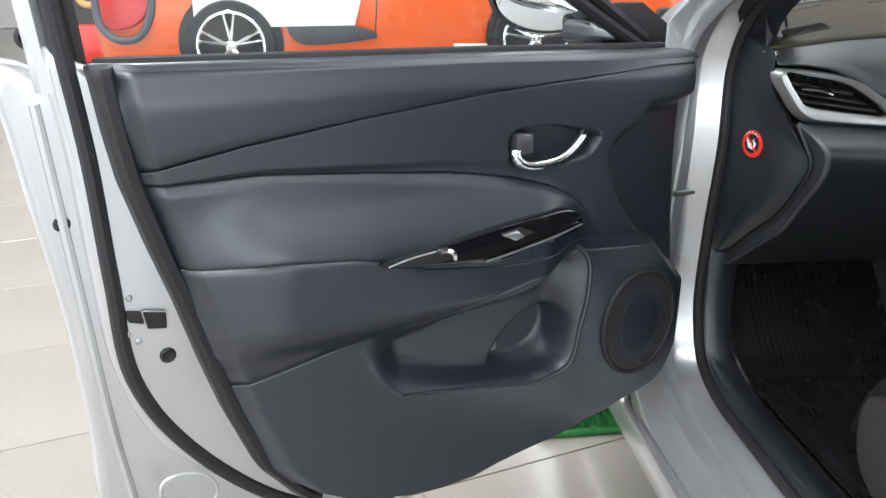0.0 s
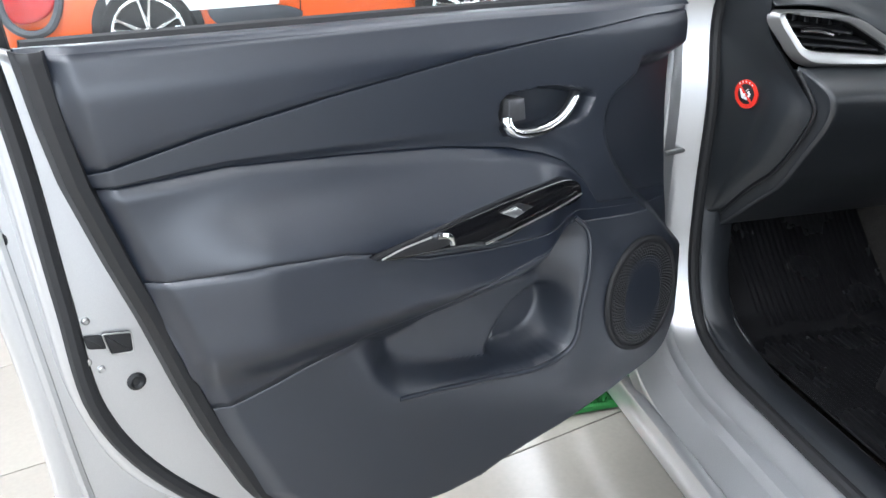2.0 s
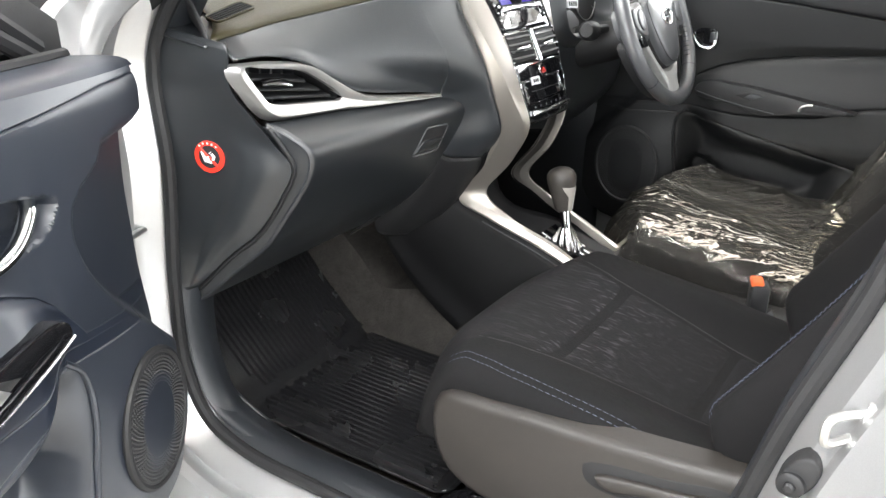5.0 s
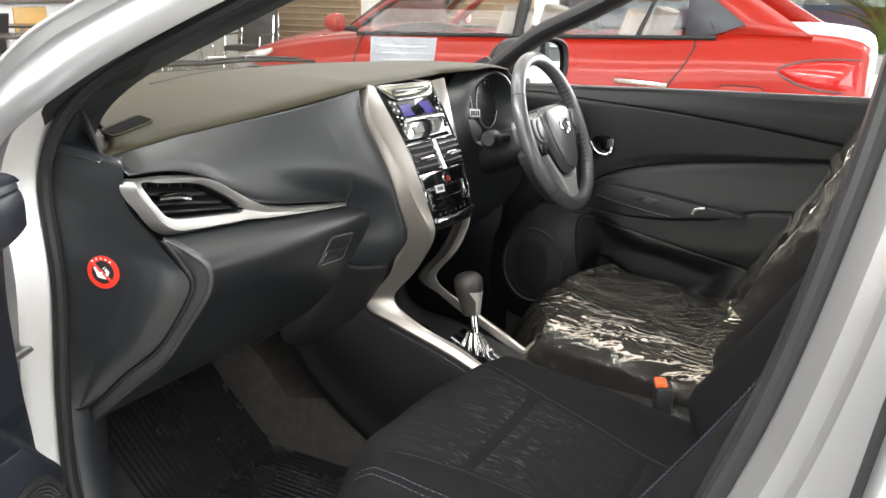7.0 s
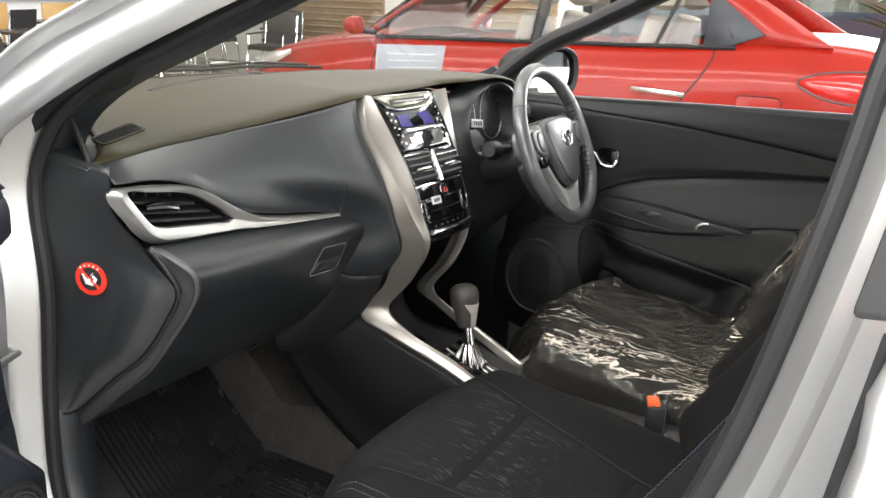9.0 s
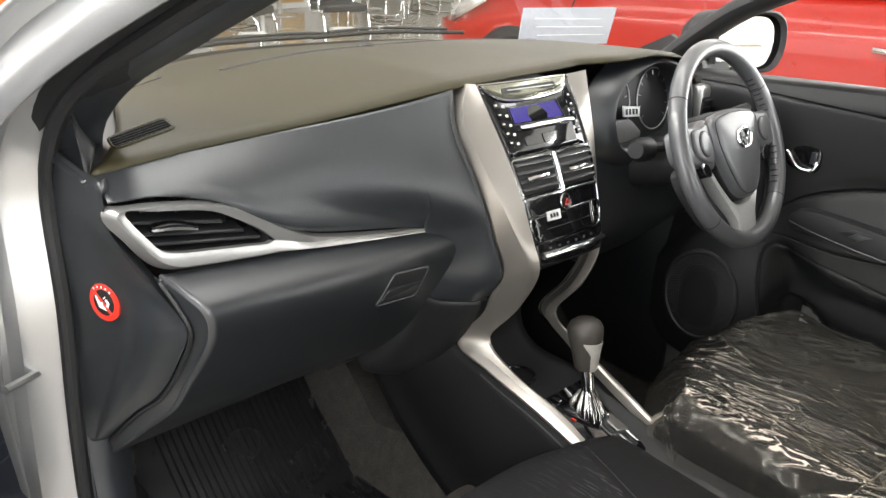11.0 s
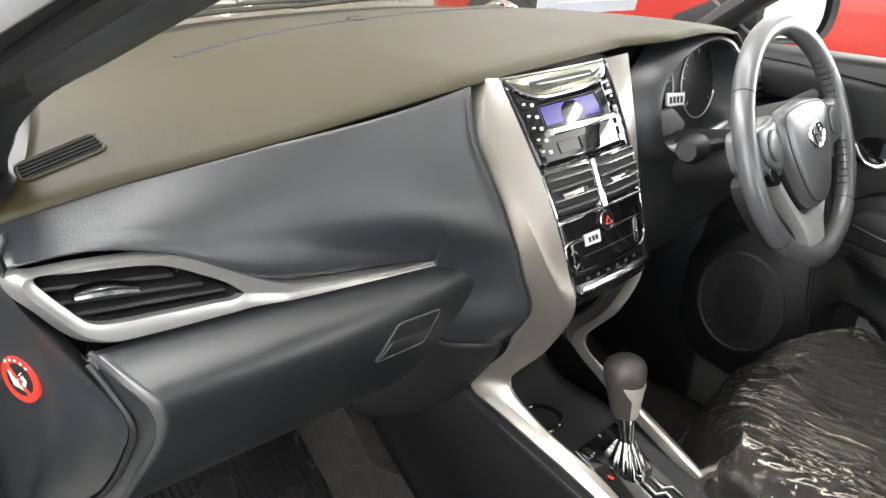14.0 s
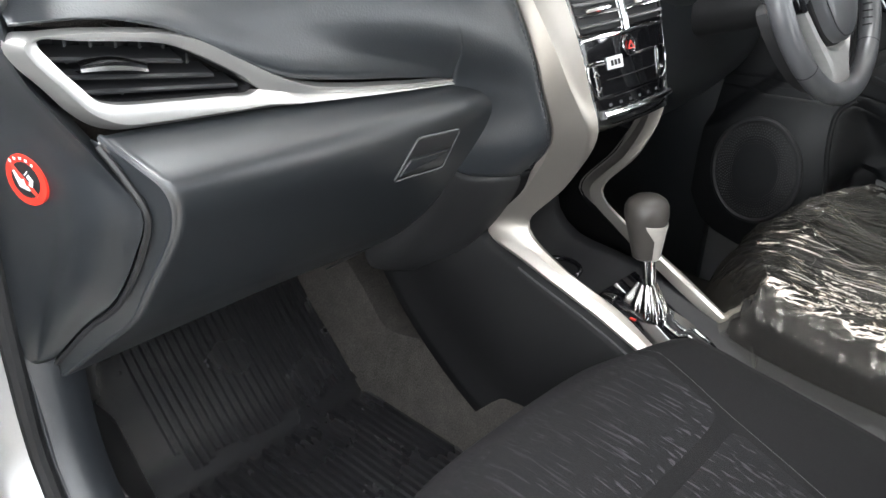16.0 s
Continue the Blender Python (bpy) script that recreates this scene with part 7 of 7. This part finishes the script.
def build_far_car(name, label, to, paint, spec, wheels, size=1.0):
    """A parked car from cross-sections: to(l, w, z) lays length, width and height into the showroom."""
    car = thing(name, to(2.2, 0, 0), label, "car")
    secs = catmull(spec, 60)
    stations = [q[0] for q in secs]

    def side_w(l, z):
        """Half width of the body's side at a length and height."""
        ws, wm, wb, zb = (float(np.interp(l, stations, [q[k] for q in secs])) for k in (1, 2, 3, 4))
        line = catmull([(ws, 0.20), (ws + 0.015, 0.27), (wm, 0.50), (wm + 0.004, 0.66), (wm - 0.012, zb - 0.16), (wb + 0.012, zb - 0.03), (wb, zb)], 30)
        return float(np.interp(z, [q[1] for q in line], [q[0] for q in line]))

    for s in (-1, 1):
        rows = []
        for l, ws, wm, wb, zb, zd in secs:
            rows.append([to(l, s * w, z) for w, z in catmull([(ws, 0.20), (ws + 0.015, 0.27), (wm, 0.50), (wm + 0.004, 0.66), (wm - 0.012, zb - 0.16), (wb + 0.012, zb - 0.03), (wb, zb)], 20)])
        part("side", grid(rows), paint, car, thick=0.004)
    for lo, hi, nm in ((0.0, 0.95, "boot_lid"), (3.0, 9.0, "bonnet")):
        rows = [[to(l, wb * k, zb + (zd - zb) * (1 - abs(k) ** 2.5)) for k in np.linspace(-1, 1, 17)] for l, ws, wm, wb, zb, zd in secs if lo <= l <= hi]
        part(nm, grid(rows), paint, car, thick=0.004)
    for end in (0, -1):
        l, ws, wm, wb, zb, zd = secs[end]
        part("bumper", grid([[to(l, w * k, z) for k in np.linspace(-1, 1, 9)] for w, z in ((ws, 0.2), (wm, 0.5), (wb, zb))]), paint, car, thick=0.004)
    part("underbody", grid([[to(l, ws * k, 0.2) for k in (-1, 0, 1)] for l, ws, wm, wb, zb, zd in secs]), BLACK, car)
    part("roof", grid([[to(l, w * k, z - 0.05 * k ** 4) for k in np.linspace(-1, 1, 13)] for l, w, z in catmull([(1.12, 0.53, 1.425), (1.4, 0.56, 1.47), (1.9, 0.575, 1.49), (2.35, 0.55, 1.46), (2.55, 0.53, 1.425)], 16)]), paint, car, thick=0.02)
    for s in (-1, 1):
        part("front_pillar", tube([to(*p) for p in catmull([(3.15, s * 0.74, 0.98), (2.9, s * 0.68, 1.14), (2.5, s * 0.56, 1.40)], 10)], 0.024, 8), paint, car)
        part("middle_pillar", tube([to(1.95, s * 0.765, 0.96), to(1.93, s * 0.57, 1.43)], 0.04, 8), BLACK, car)
        part("rear_pillar", grid([[to(l, s * w, z) for l, z, w in catmull([(lo, 1.02, 0.755), ((lo + hi) / 2, 1.23, 0.66), (hi, 1.42, 0.545)], 8)] for lo, hi in ((0.30, 1.02), (0.52, 1.12), (0.74, 1.22))]), paint, car, thick=0.02)
        part("window_line", tube([to(l, s * w, z) for l, z, w in catmull([(0.78, 1.0, 0.775), (1.9, 0.975, 0.785), (3.1, 0.95, 0.775)], 16)], 0.014, 6), BLACK, car)
        part("roof_rail", tube([to(l, s * w, z) for l, z, w in catmull([(0.80, 1.04, 0.76), (1.02, 1.30, 0.63), (1.25, 1.41, 0.575), (1.95, 1.435, 0.58), (2.5, 1.38, 0.575), (3.08, 1.0, 0.755)], 30)], 0.016, 6), BLACK, car)
        part("quarter_panel", grid([[to(l, s * w, z) for l, z, w in ((0.64, 1.07, 0.762), (0.84, 1.0, 0.783))], [to(l, s * w, z) for l, z, w in ((0.96, 1.29, 0.655), (0.95, 1.0, 0.785))]]), CLADDING, car, thick=0.006)
        part("divider", tube([to(1.22, s * 0.782, 0.98), to(1.09, s * 0.62, 1.36)], 0.012, 6), BLACK, car)
        g = part("side_glass", grid([[to(l, s * (0.778 - (z - 0.97) * 0.44), z) for z in np.linspace(0.97, zt, 6)] for l, zt in ((0.98, 1.28), (1.1, 1.37), (1.4, 1.41), (1.95, 1.43), (2.45, 1.38), (3.0, 1.05))]), GLASS, car)
        g.visible_shadow = False
        for gap in (((0.905, 1.03), (0.885, 0.97), (0.925, 0.86), (1.00, 0.75), (1.12, 0.55), (1.25, 0.36)), ((1.95, 1.0), (1.965, 0.85), (1.97, 0.62), (1.95, 0.36)), ((3.05, 0.97), (3.08, 0.85), (3.07, 0.62), (3.05, 0.36))):
            part("door_gap", tube([to(l, s * (side_w(l, z) + 0.001), z) for l, z in catmull(gap, 20)], 0.006, 5), BLACK, car)
        for l0 in (1.01, 1.98):
            h = part("door_handle", tube([to(l0, s * 0.872, 0.75), to(l0 + 0.04, s * 0.897, 0.755), to(l0 + 0.24, s * 0.897, 0.765), to(l0 + 0.28, s * 0.875, 0.765)], 0.021, 8, flat=0.8), CHROME, car, "chrome door handle")
        part("tail_lamp", grid([[to(l, s * (side_w(l, zc + hgt * q) + 0.010 * (1 - q ** 4) - 0.003), zc + hgt * q) for q in np.linspace(-1, 1, 7)] for l, zc, hgt in ((0.06, 0.835, 0.075), (0.14, 0.838, 0.075), (0.24, 0.842, 0.068), (0.34, 0.848, 0.046), (0.43, 0.856, 0.008))]), LAMP_RED, car, "red tail lamp", thick=0.006)
        part("lamp_line", tube([to(l, s * (side_w(l, z) + 0.002), z) for l, z in catmull([(0.06, 0.915), (0.14, 0.918), (0.26, 0.912), (0.36, 0.896), (0.44, 0.856), (0.36, 0.802), (0.24, 0.770), (0.12, 0.760)], 30)], 0.005, 5), CLADDING, car)
        part("headlamp", grid([[to(l, s * w, z + dz) for dz in (-0.05 * hgt, 0.0, 0.05 * hgt)] for l, w, z, hgt in ((4.30, 0.62, 0.68, 1.2), (4.18, 0.745, 0.70, 1.2), (3.98, 0.815, 0.76, 0.9), (3.78, 0.84, 0.82, 0.3))]), LAMP_CLEAR, car, "clear headlamp", thick=0.02)
        m = part("wing_mirror", disc(to(3.16, s * 0.95, 1.02), np.array(to(1, 0, 0)) - np.array(to(0, 0, 0)), [(0.03, -0.05), (0.055, -0.045), (0.062, 0.0), (0.045, 0.05), (0.01, 0.075)], 18), paint, car, "painted wing mirror")
        part("mirror_foot", tube([to(3.12, s * 0.76, 0.975), to(3.15, s * 0.90, 0.99)], 0.02, 8), BLACK, car)
        for l in wheels:
            part("wheel_arch", disc(to(l, s * 0.876, 0.33), np.array(to(0, s, 0)) - np.array(to(0, 0, 0)), [(0.36 * size, 0.0), (0.36 * size, 0.014), (0.345 * size, 0.016)], 36), BLACK, car)
            build_wheel(car, to, l, s * 0.905, 0.315, s, size)
    for row in (1.45, 2.25):
        for sx in (-0.36, 0.36):
            part("seat_back", tube([to(row, sx, 0.70), to(row - 0.14, sx, 1.12)], 0.20, 10, flat=0.35, up=tuple(np.array(to(1, 0, 0)) - np.array(to(0, 0, 0)))), BEIGE, car)
            part("headrest", disc(to(row - 0.17, sx, 1.17), (0, 0, 1), [(0.05, 0.0), (0.10, 0.03), (0.10, 0.12), (0.05, 0.16)], 16), BEIGE, car)
    for a, b, c_, d_, nm in ((3.22, 0.985, 2.52, 1.42, "front_screen"), (0.72, 1.055, 1.14, 1.415, "rear_screen")):
        g = part(nm, grid([[to(a + (c_ - a) * f, k * (0.72 - 0.19 * f), b + (d_ - b) * f + 0.03 * math.sin(math.pi * f)) for k in np.linspace(-1, 1, 9)] for f in np.linspace(0, 1, 8)]), DARK_GLASS, car)
        g.visible_shadow = False
    return car


SEDAN = [(0.0, 0.60, 0.68, 0.60, 0.90, 0.93), (0.05, 0.70, 0.80, 0.70, 0.985, 1.02), (0.25, 0.77, 0.855, 0.74, 1.02, 1.06), (0.7, 0.80, 0.868, 0.76, 1.02, 1.065), (1.2, 0.81, 0.872, 0.775, 0.985, 1.05), (2.0, 0.81, 0.872, 0.782, 0.965, 1.0), (3.0, 0.81, 0.868, 0.775, 0.94, 1.0), (3.3, 0.81, 0.866, 0.76, 0.92, 0.98), (3.8, 0.79, 0.855, 0.72, 0.85, 0.93), (4.15, 0.74, 0.80, 0.66, 0.77, 0.84), (4.34, 0.62, 0.68, 0.52, 0.64, 0.70), (4.42, 0.5, 0.52, 0.40, 0.50, 0.55)]


def near_red(l, w, z):
    return (4.08 + w, -1.09 + l, z * 1.035)


def orange_car(l, w, z):
    return (-3.71 + l * 1.25, 6.87 + w * 1.1, z * 1.25)


sedan = build_far_car("red_sedan", "glossy red sedan with beige seats parked alongside", near_red, RED, SEDAN, (0.95, 3.50))
part("fuel_flap", slab(poly([(0.50, 0.60), (0.73, 0.60), (0.73, 0.765), (0.50, 0.765)], 0.04), lambda l, z, d: near_red(l, -0.868 - d, z), -0.01, 0.006, 0.003), RED, sedan, "painted fuel flap")
part("flap_line", tube([near_red(l, -0.870, z) for l, z in poly([(0.495, 0.595), (0.735, 0.595), (0.735, 0.770), (0.495, 0.770)], 0.04)], 0.004, 5, closed=True), BLACK, sedan)
oc = build_far_car("orange_car", "orange hatchback with grey side cladding and alloy wheels", orange_car, ORANGE, SEDAN, (0.95, 3.10), 1.25)
part("side_cladding", slab([tuple(p) for p in catmull([(1.34, 0.43), (1.40, 0.33), (1.50, 0.31), (1.90, 0.335), (1.98, 0.355), (1.88, 0.415)], 30, closed=True)], lambda l, z, d: orange_car(l, -0.872 - d, z), 0.0, 0.02, 0.008), CLADDING, oc, "dark grey side cladding")
part("white_sheet", slab([(0.714, 0.441), (1.81, 0.435), (1.90, 0.75), (0.72, 0.75)], lambda l, z, d: orange_car(l, -0.893 - d, z), 0.0, 0.004, 0.001), WHITE, oc, "large flat white sheet along the car's side")
part("white_strip", slab([(2.50, 0.255), (3.05, 0.235), (3.05, 0.275), (2.51, 0.295)], lambda l, z, d: orange_car(l, -0.885 - d, z), 0.0, 0.004, 0.001), WHITE, oc, "narrow white strip low on the car's side")
part("rear_lamp", slab([tuple(p) for p in catmull([(0.10, 0.85), (0.42, 0.85), (0.43, 0.60), (0.33, 0.47), (0.13, 0.45)], 30, closed=True)], lambda l, z, d: orange_car(l, -0.865 - d, z), -0.05, 0.022, 0.02, 4), LAMP_RED, oc, "large red rear lamp in a grey surround")
part("lamp_surround", tube([orange_car(l, -0.885, z) for l, z in catmull([(0.07, 0.66), (0.09, 0.46), (0.20, 0.37), (0.33, 0.39), (0.42, 0.52), (0.46, 0.75)], 24)], 0.035, 8), CLADDING, oc)

# chairs: black pads on bright tube frames
SEAT_BLACK = mk("black_vinyl", (0.018, 0.018, 0.02), 0.45)


def build_chair(x, y, turn):
    ch = thing("visitor_chair", (x, y, 0), "black vinyl chair on a bright cantilever tube frame", "chair", "visitor chairs")
    m = pose(x, y, 0, 0, 0, turn)

    def P(*v):
        return tuple(m @ Vector(v))
    for s in (-1, 1):
        part("frame_tube", tube([P(s * 0.24, yy, z) for yy, z in catmull([(-0.26, 0.02), (0.20, 0.015), (0.25, 0.06), (0.22, 0.43), (0.16, 0.46), (-0.20, 0.44), (-0.25, 0.60), (-0.30, 0.90)], 40)], 0.013, 8), CHROME, ch)
        part("armrest", tube([P(s * 0.27, yy, z) for yy, z in ((0.18, 0.65), (-0.22, 0.66))], 0.022, 8, flat=0.6), BLACK, ch)
        part("arm_post", tube([P(s * 0.26, 0.16, 0.45), P(s * 0.27, 0.15, 0.65)], 0.011, 8), CHROME, ch)
    part("cross_bar", tube([P(-0.24, -0.26, 0.02), P(0.24, -0.26, 0.02)], 0.013, 8), CHROME, ch)
    part("seat", slab([(-0.23, -0.22), (0.23, -0.22), (0.23, 0.24), (-0.23, 0.24)], lambda a, b, d: P(a, b, 0.45 + d), 0.0, 0.07, 0.025, 4), SEAT_BLACK, ch)
    part("backrest", slab([(-0.23, 0.50), (0.23, 0.50), (0.22, 0.93), (-0.22, 0.93)], lambda a, b, d: P(a, -0.24 - (b - 0.5) * 0.18 + d, b), -0.025, 0.03, 0.02, 4), SEAT_BLACK, ch)
    return ch


for cx, cy, ct in ((3.55, 6.15, 215), (4.55, 5.9, 160), (5.9, 6.9, 120), (3.0, 7.9, 30), (6.9, 7.6, 200), (5.0, 8.6, 20), (4.3, 9.4, 150), (2.1, 6.6, 250), (7.6, 6.6, 100), (8.3, 8.3, 200), (9.0, 9.3, 160), (7.7, 9.3, 20), (8.9, 7.5, 110), (7.3, 8.2, 240)):
    build_chair(cx, cy, ct)


def build_table(x, y, h=0.74, r=0.42):
    tb = thing("round_table", (x, y, 0), "small round dark table on a steel column", "table", "round tables")
    part("tabletop", disc((x, y, h - 0.03), (0, 0, 1), [(r - 0.01, 0), (r, 0.01), (r, 0.02), (r - 0.01, 0.03)], 40), mk("dark_tabletop", (0.07, 0.06, 0.055), 0.25), tb)
    part("column", tube([(x, y, 0.02), (x, y, h - 0.03)], 0.035, 14), STEEL, tb)
    part("foot", disc((x, y, 0.0), (0, 0, 1), [(0.26, 0.0), (0.26, 0.012), (0.05, 0.03)], 32), STEEL, tb)


for tx, ty in ((4.6, 7.4), (6.25, 9.4), (2.6, 7.2)):
    build_table(tx, ty)

# reception counter with screens, notice and pot plant
WOOD = mk("yellow_wood_panel", (0.66, 0.42, 0.16), 0.4, var=0.1, vscale=3)
desk = thing("reception_counter", (6.65, 10.4, 0), "white and yellow wood reception counter with a grey top", "counter")
part("front_panel", box(6.65, 10.4, 0.50, 3.6, 0.5, 1.0, 0.01), WHITE, desk)
for k in range(3):
    part("wood_panel", box(5.85 + 1.1 * k, 10.14, 0.52, 0.55, 0.03, 0.86, 0.006), WOOD, desk)
part("worktop", box(6.65, 10.36, 1.03, 3.8, 0.66, 0.05, 0.01), mk("grey_worktop", (0.16, 0.15, 0.14), 0.3), desk)
shelf = thing("document_shelf", (6.55, 11.2, 0), "white shelf unit with dark compartments", "shelf")
part("case", box(6.55, 11.2, 0.85, 0.9, 0.4, 1.7, 0.01), WHITE, shelf)
for k in range(4):
    part("compartment", box(6.55, 10.99, 1.08 + 0.15 * k, 0.78, 0.02, 0.10, 0.003), BLACK, shelf)
fan = thing("red_chair", (6.35, 11.3, 0), "red office chair behind the counter", "chair")
part("back", box(6.35, 11.3, 1.15, 0.45, 0.10, 0.55, 0.05, seg=4), RED_PLASTIC, fan)
part("post", tube([(6.35, 11.3, 0.02), (6.35, 11.3, 0.9)], 0.04, 10), BLACK, fan)

LEAF = mk("leaf_green", (0.07, 0.17, 0.03), 0.5, var=0.3, vscale=20)
POT = mk("white_pot", (0.7, 0.7, 0.68), 0.4)


def build_plant(x, y, z, h, n, label, seed):
    pl = thing("pot_plant", (x, y, z), label, "plant")
    r = random.Random(seed)
    part("pot", disc((x, y, z), (0, 0, 1), [(h * 0.14, 0), (h * 0.19, h * 0.28), (h * 0.20, h * 0.30), (h * 0.17, h * 0.30)], 24), POT, pl)
    for k in range(n):
        a, lean, ln = r.uniform(0, 6.28), r.uniform(0.2, 1.0), h * r.uniform(0.45, 0.8)
        d = np.array([math.cos(a), math.sin(a), 0])
        w = np.cross(d, (0, 0, 1))
        rows = []
        for f in np.linspace(0, 1, 7):
            c = np.array([x, y, z + h * 0.28]) + d * ln * lean * f * f * 0.8 + np.array([0, 0, ln * (f - 0.45 * lean * f * f)])
            wd = h * 0.045 * math.sin(math.pi * (0.08 + 0.92 * f)) + 0.002
            rows.append([c - w * wd, c + np.array([0, 0, -wd * 0.4]), c + w * wd])
        part("leaf", grid(rows), LEAF, pl)


build_plant(7.55, 10.3, 1.055, 0.34, 22, "small green pot plant on the counter", 1)
build_plant(8.8, 11.9, 0.0, 1.5, 26, "tall leafy pot plant by the end wall", 2)
build_plant(11.2, -1.1, 0.0, 1.75, 60, "green shrub outside the shop window", 3)
notice = thing("notice_stand", (7.30, 10.3, 1.055), "white printed notice on a small stand", "notice")
part("card", slab([(7.10, 1.20), (7.47, 1.17), (7.49, 1.38), (7.12, 1.42)], lambda a, b, d: (a, 10.2 + d, b), 0.0, 0.006, 0.001), WHITE, notice)
part("bar", slab([(7.17, 1.27), (7.27, 1.262), (7.275, 1.34), (7.175, 1.35)], lambda a, b, d: (a, 10.196 + d, b), 0.0, 0.003, 0.0005), STEEL, notice)
part("stand", tube([(7.30, 10.22, 1.055), (7.30, 10.21, 1.25)], 0.012, 8), STEEL, notice)
poster = thing("wall_poster", (7.2, 12.88, 1.6), "white poster with a yellow and orange picture", "poster")
part("sheet", box(7.2, 12.885, 1.65, 0.9, 0.02, 1.2, 0.002), WHITE, poster)
part("picture", box(7.2, 12.872, 1.5, 0.7, 0.01, 0.5, 0.002), WOOD, poster)

# shutters on the far side wall
SHUT = mk("tan_shutter", (0.36, 0.25, 0.15), 0.5)
for k in range(2):
    yy = 4.6 + 2.9 * k
    sh = tagged(part("window_%d" % (k + 1), box(9.90, yy, 1.75, 0.03, 2.5, 3.1, 0.004), SHUT), "tan slatted roller shutter on the showroom wall", "shutter", kind="structure")
    for j in range(30):
        part("slat", tube([(9.87, yy - 1.24, 0.28 + 0.1 * j), (9.87, yy + 1.24, 0.28 + 0.1 * j)], 0.045, 6, flat=0.35), SHUT, sh)

# large number board behind the orange car
board = thing("number_board", (-4.1, 8.2, 0), "black board with yellow shapes on a red base", "display board")
part("board", box(-4.1, 8.2, 0.80, 1.2, 0.06, 0.8, 0.01), BLACK, board)
part("base", box(-4.1, 8.2, 0.22, 1.3, 0.4, 0.40, 0.03), RED_PLASTIC, board)
for k in range(2):
    part("bar", tube([(-4.35 + 0.42 * k + 0.13 * math.cos(a), 8.16, 0.82 + 0.2 * math.sin(a)) for a in np.linspace(0, 2 * math.pi, 24, endpoint=False)], 0.04, 8, closed=True), WOOD, board)

# green turf strip and the front tyre that stands on it
turf = thing("turf_mat", (-0.72, 0.62, 0), "bright green artificial turf under the car's tyre", "turf mat")
part("backing", box(-0.76, 0.56, 0.012, 0.50, 0.76, 0.016, 0.004), GREEN_TURF, turf)
r = random.Random(8)
tv, tf = [], []
for k in range(9000):
    x, y = r.uniform(-1.0, -0.52), r.uniform(0.19, 0.55)
    a = r.uniform(0, 6.28)
    dx, dy, h = 0.0022 * math.cos(a), 0.0022 * math.sin(a), r.uniform(0.015, 0.032)
    i = len(tv)
    tv += [(x - dx, y - dy, 0.02), (x + dx, y + dy, 0.02), (x + r.uniform(-0.01, 0.01), y + r.uniform(-0.01, 0.01), 0.02 + h)]
    tf.append((i, i + 1, i + 2))
part("pile", mesh_from(tv, tf), GREEN_TURF, turf)["kind"] = "stuff"
front_wheel = thing("front_wheel", (-0.70, 0.62, 0.02), "black front tyre of the silver car", "wheel")
part("tyre", disc((-0.80, 0.62, 0.335), (1, 0, 0), [(0.18, 0.01), (0.27, 0.0), (0.302, 0.02), (0.308, 0.05), (0.308, 0.145), (0.302, 0.175), (0.27, 0.195), (0.18, 0.185)], 56), TYRE, front_wheel)
for xg in (-0.765, -0.735, -0.705, -0.67):
    part("groove", tube([(xg, 0.62 + 0.308 * math.cos(a), 0.335 + 0.308 * math.sin(a)) for a in np.linspace(0, 2 * math.pi, 56, endpoint=False)], 0.004, 5, closed=True), BLACK, front_wheel)

# ---- floor tiles, each one on its own over the grout bed ----
TS = 0.60
TA = radians(17)


def tile_mesh():
    bm = bmesh.new()
    bmesh.ops.create_cube(bm, size=1)
    bmesh.ops.scale(bm, vec=(TS - 0.004, TS - 0.004, 0.008), verts=bm.verts)
    top = [e for e in bm.edges if all(v.co.z > 0 for v in e.verts)]
    bmesh.ops.bevel(bm, geom=top, offset=0.0012, segments=1, affect="EDGES")
    me = bpy.data.meshes.new("tile")
    bm.to_mesh(me)
    bm.free()
    me.materials.append(TILE)
    return me


one_tile = tile_mesh()
TOX, TOY = -1.325, 0.0
far_v, far_f = [], []
count = 0
for i in range(-24, 25):
    for j in range(-24, 25):
        x = TOX + (i + 0.5) * TS * math.cos(TA) - (j + 0.5) * TS * math.sin(TA)
        y = TOY + (i + 0.5) * TS * math.sin(TA) + (j + 0.5) * TS * math.cos(TA)
        if not (X0 + 0.1 < x < X1 - 0.1 and Y0 + 0.1 < y < Y1 - 0.1):
            continue
        if -5.2 < x < 2.6 and -0.6 < y < 7.4 and count < 300:
            ob = new("tile", one_tile)
            ob.parent = floor_ob
            ob.matrix_basis = pose(x, y, -0.004 + 0.0001 * ((i * 7 + j * 3) % 5), 0, 0, math.degrees(TA))
            count += 1
        else:
            k = len(far_v)
            h = TS / 2 - 0.002
            for a, b in ((-h, -h), (h, -h), (h, h), (-h, h)):
                far_v.append((x + a * math.cos(TA) - b * math.sin(TA), y + a * math.sin(TA) + b * math.cos(TA), 0.0))
            far_f.append((k, k + 1, k + 2, k + 3))
far = part("tiles", mesh_from(far_v, far_f, soft=False), TILE, floor_ob, sharp=0)
far["kind"] = "stuff"
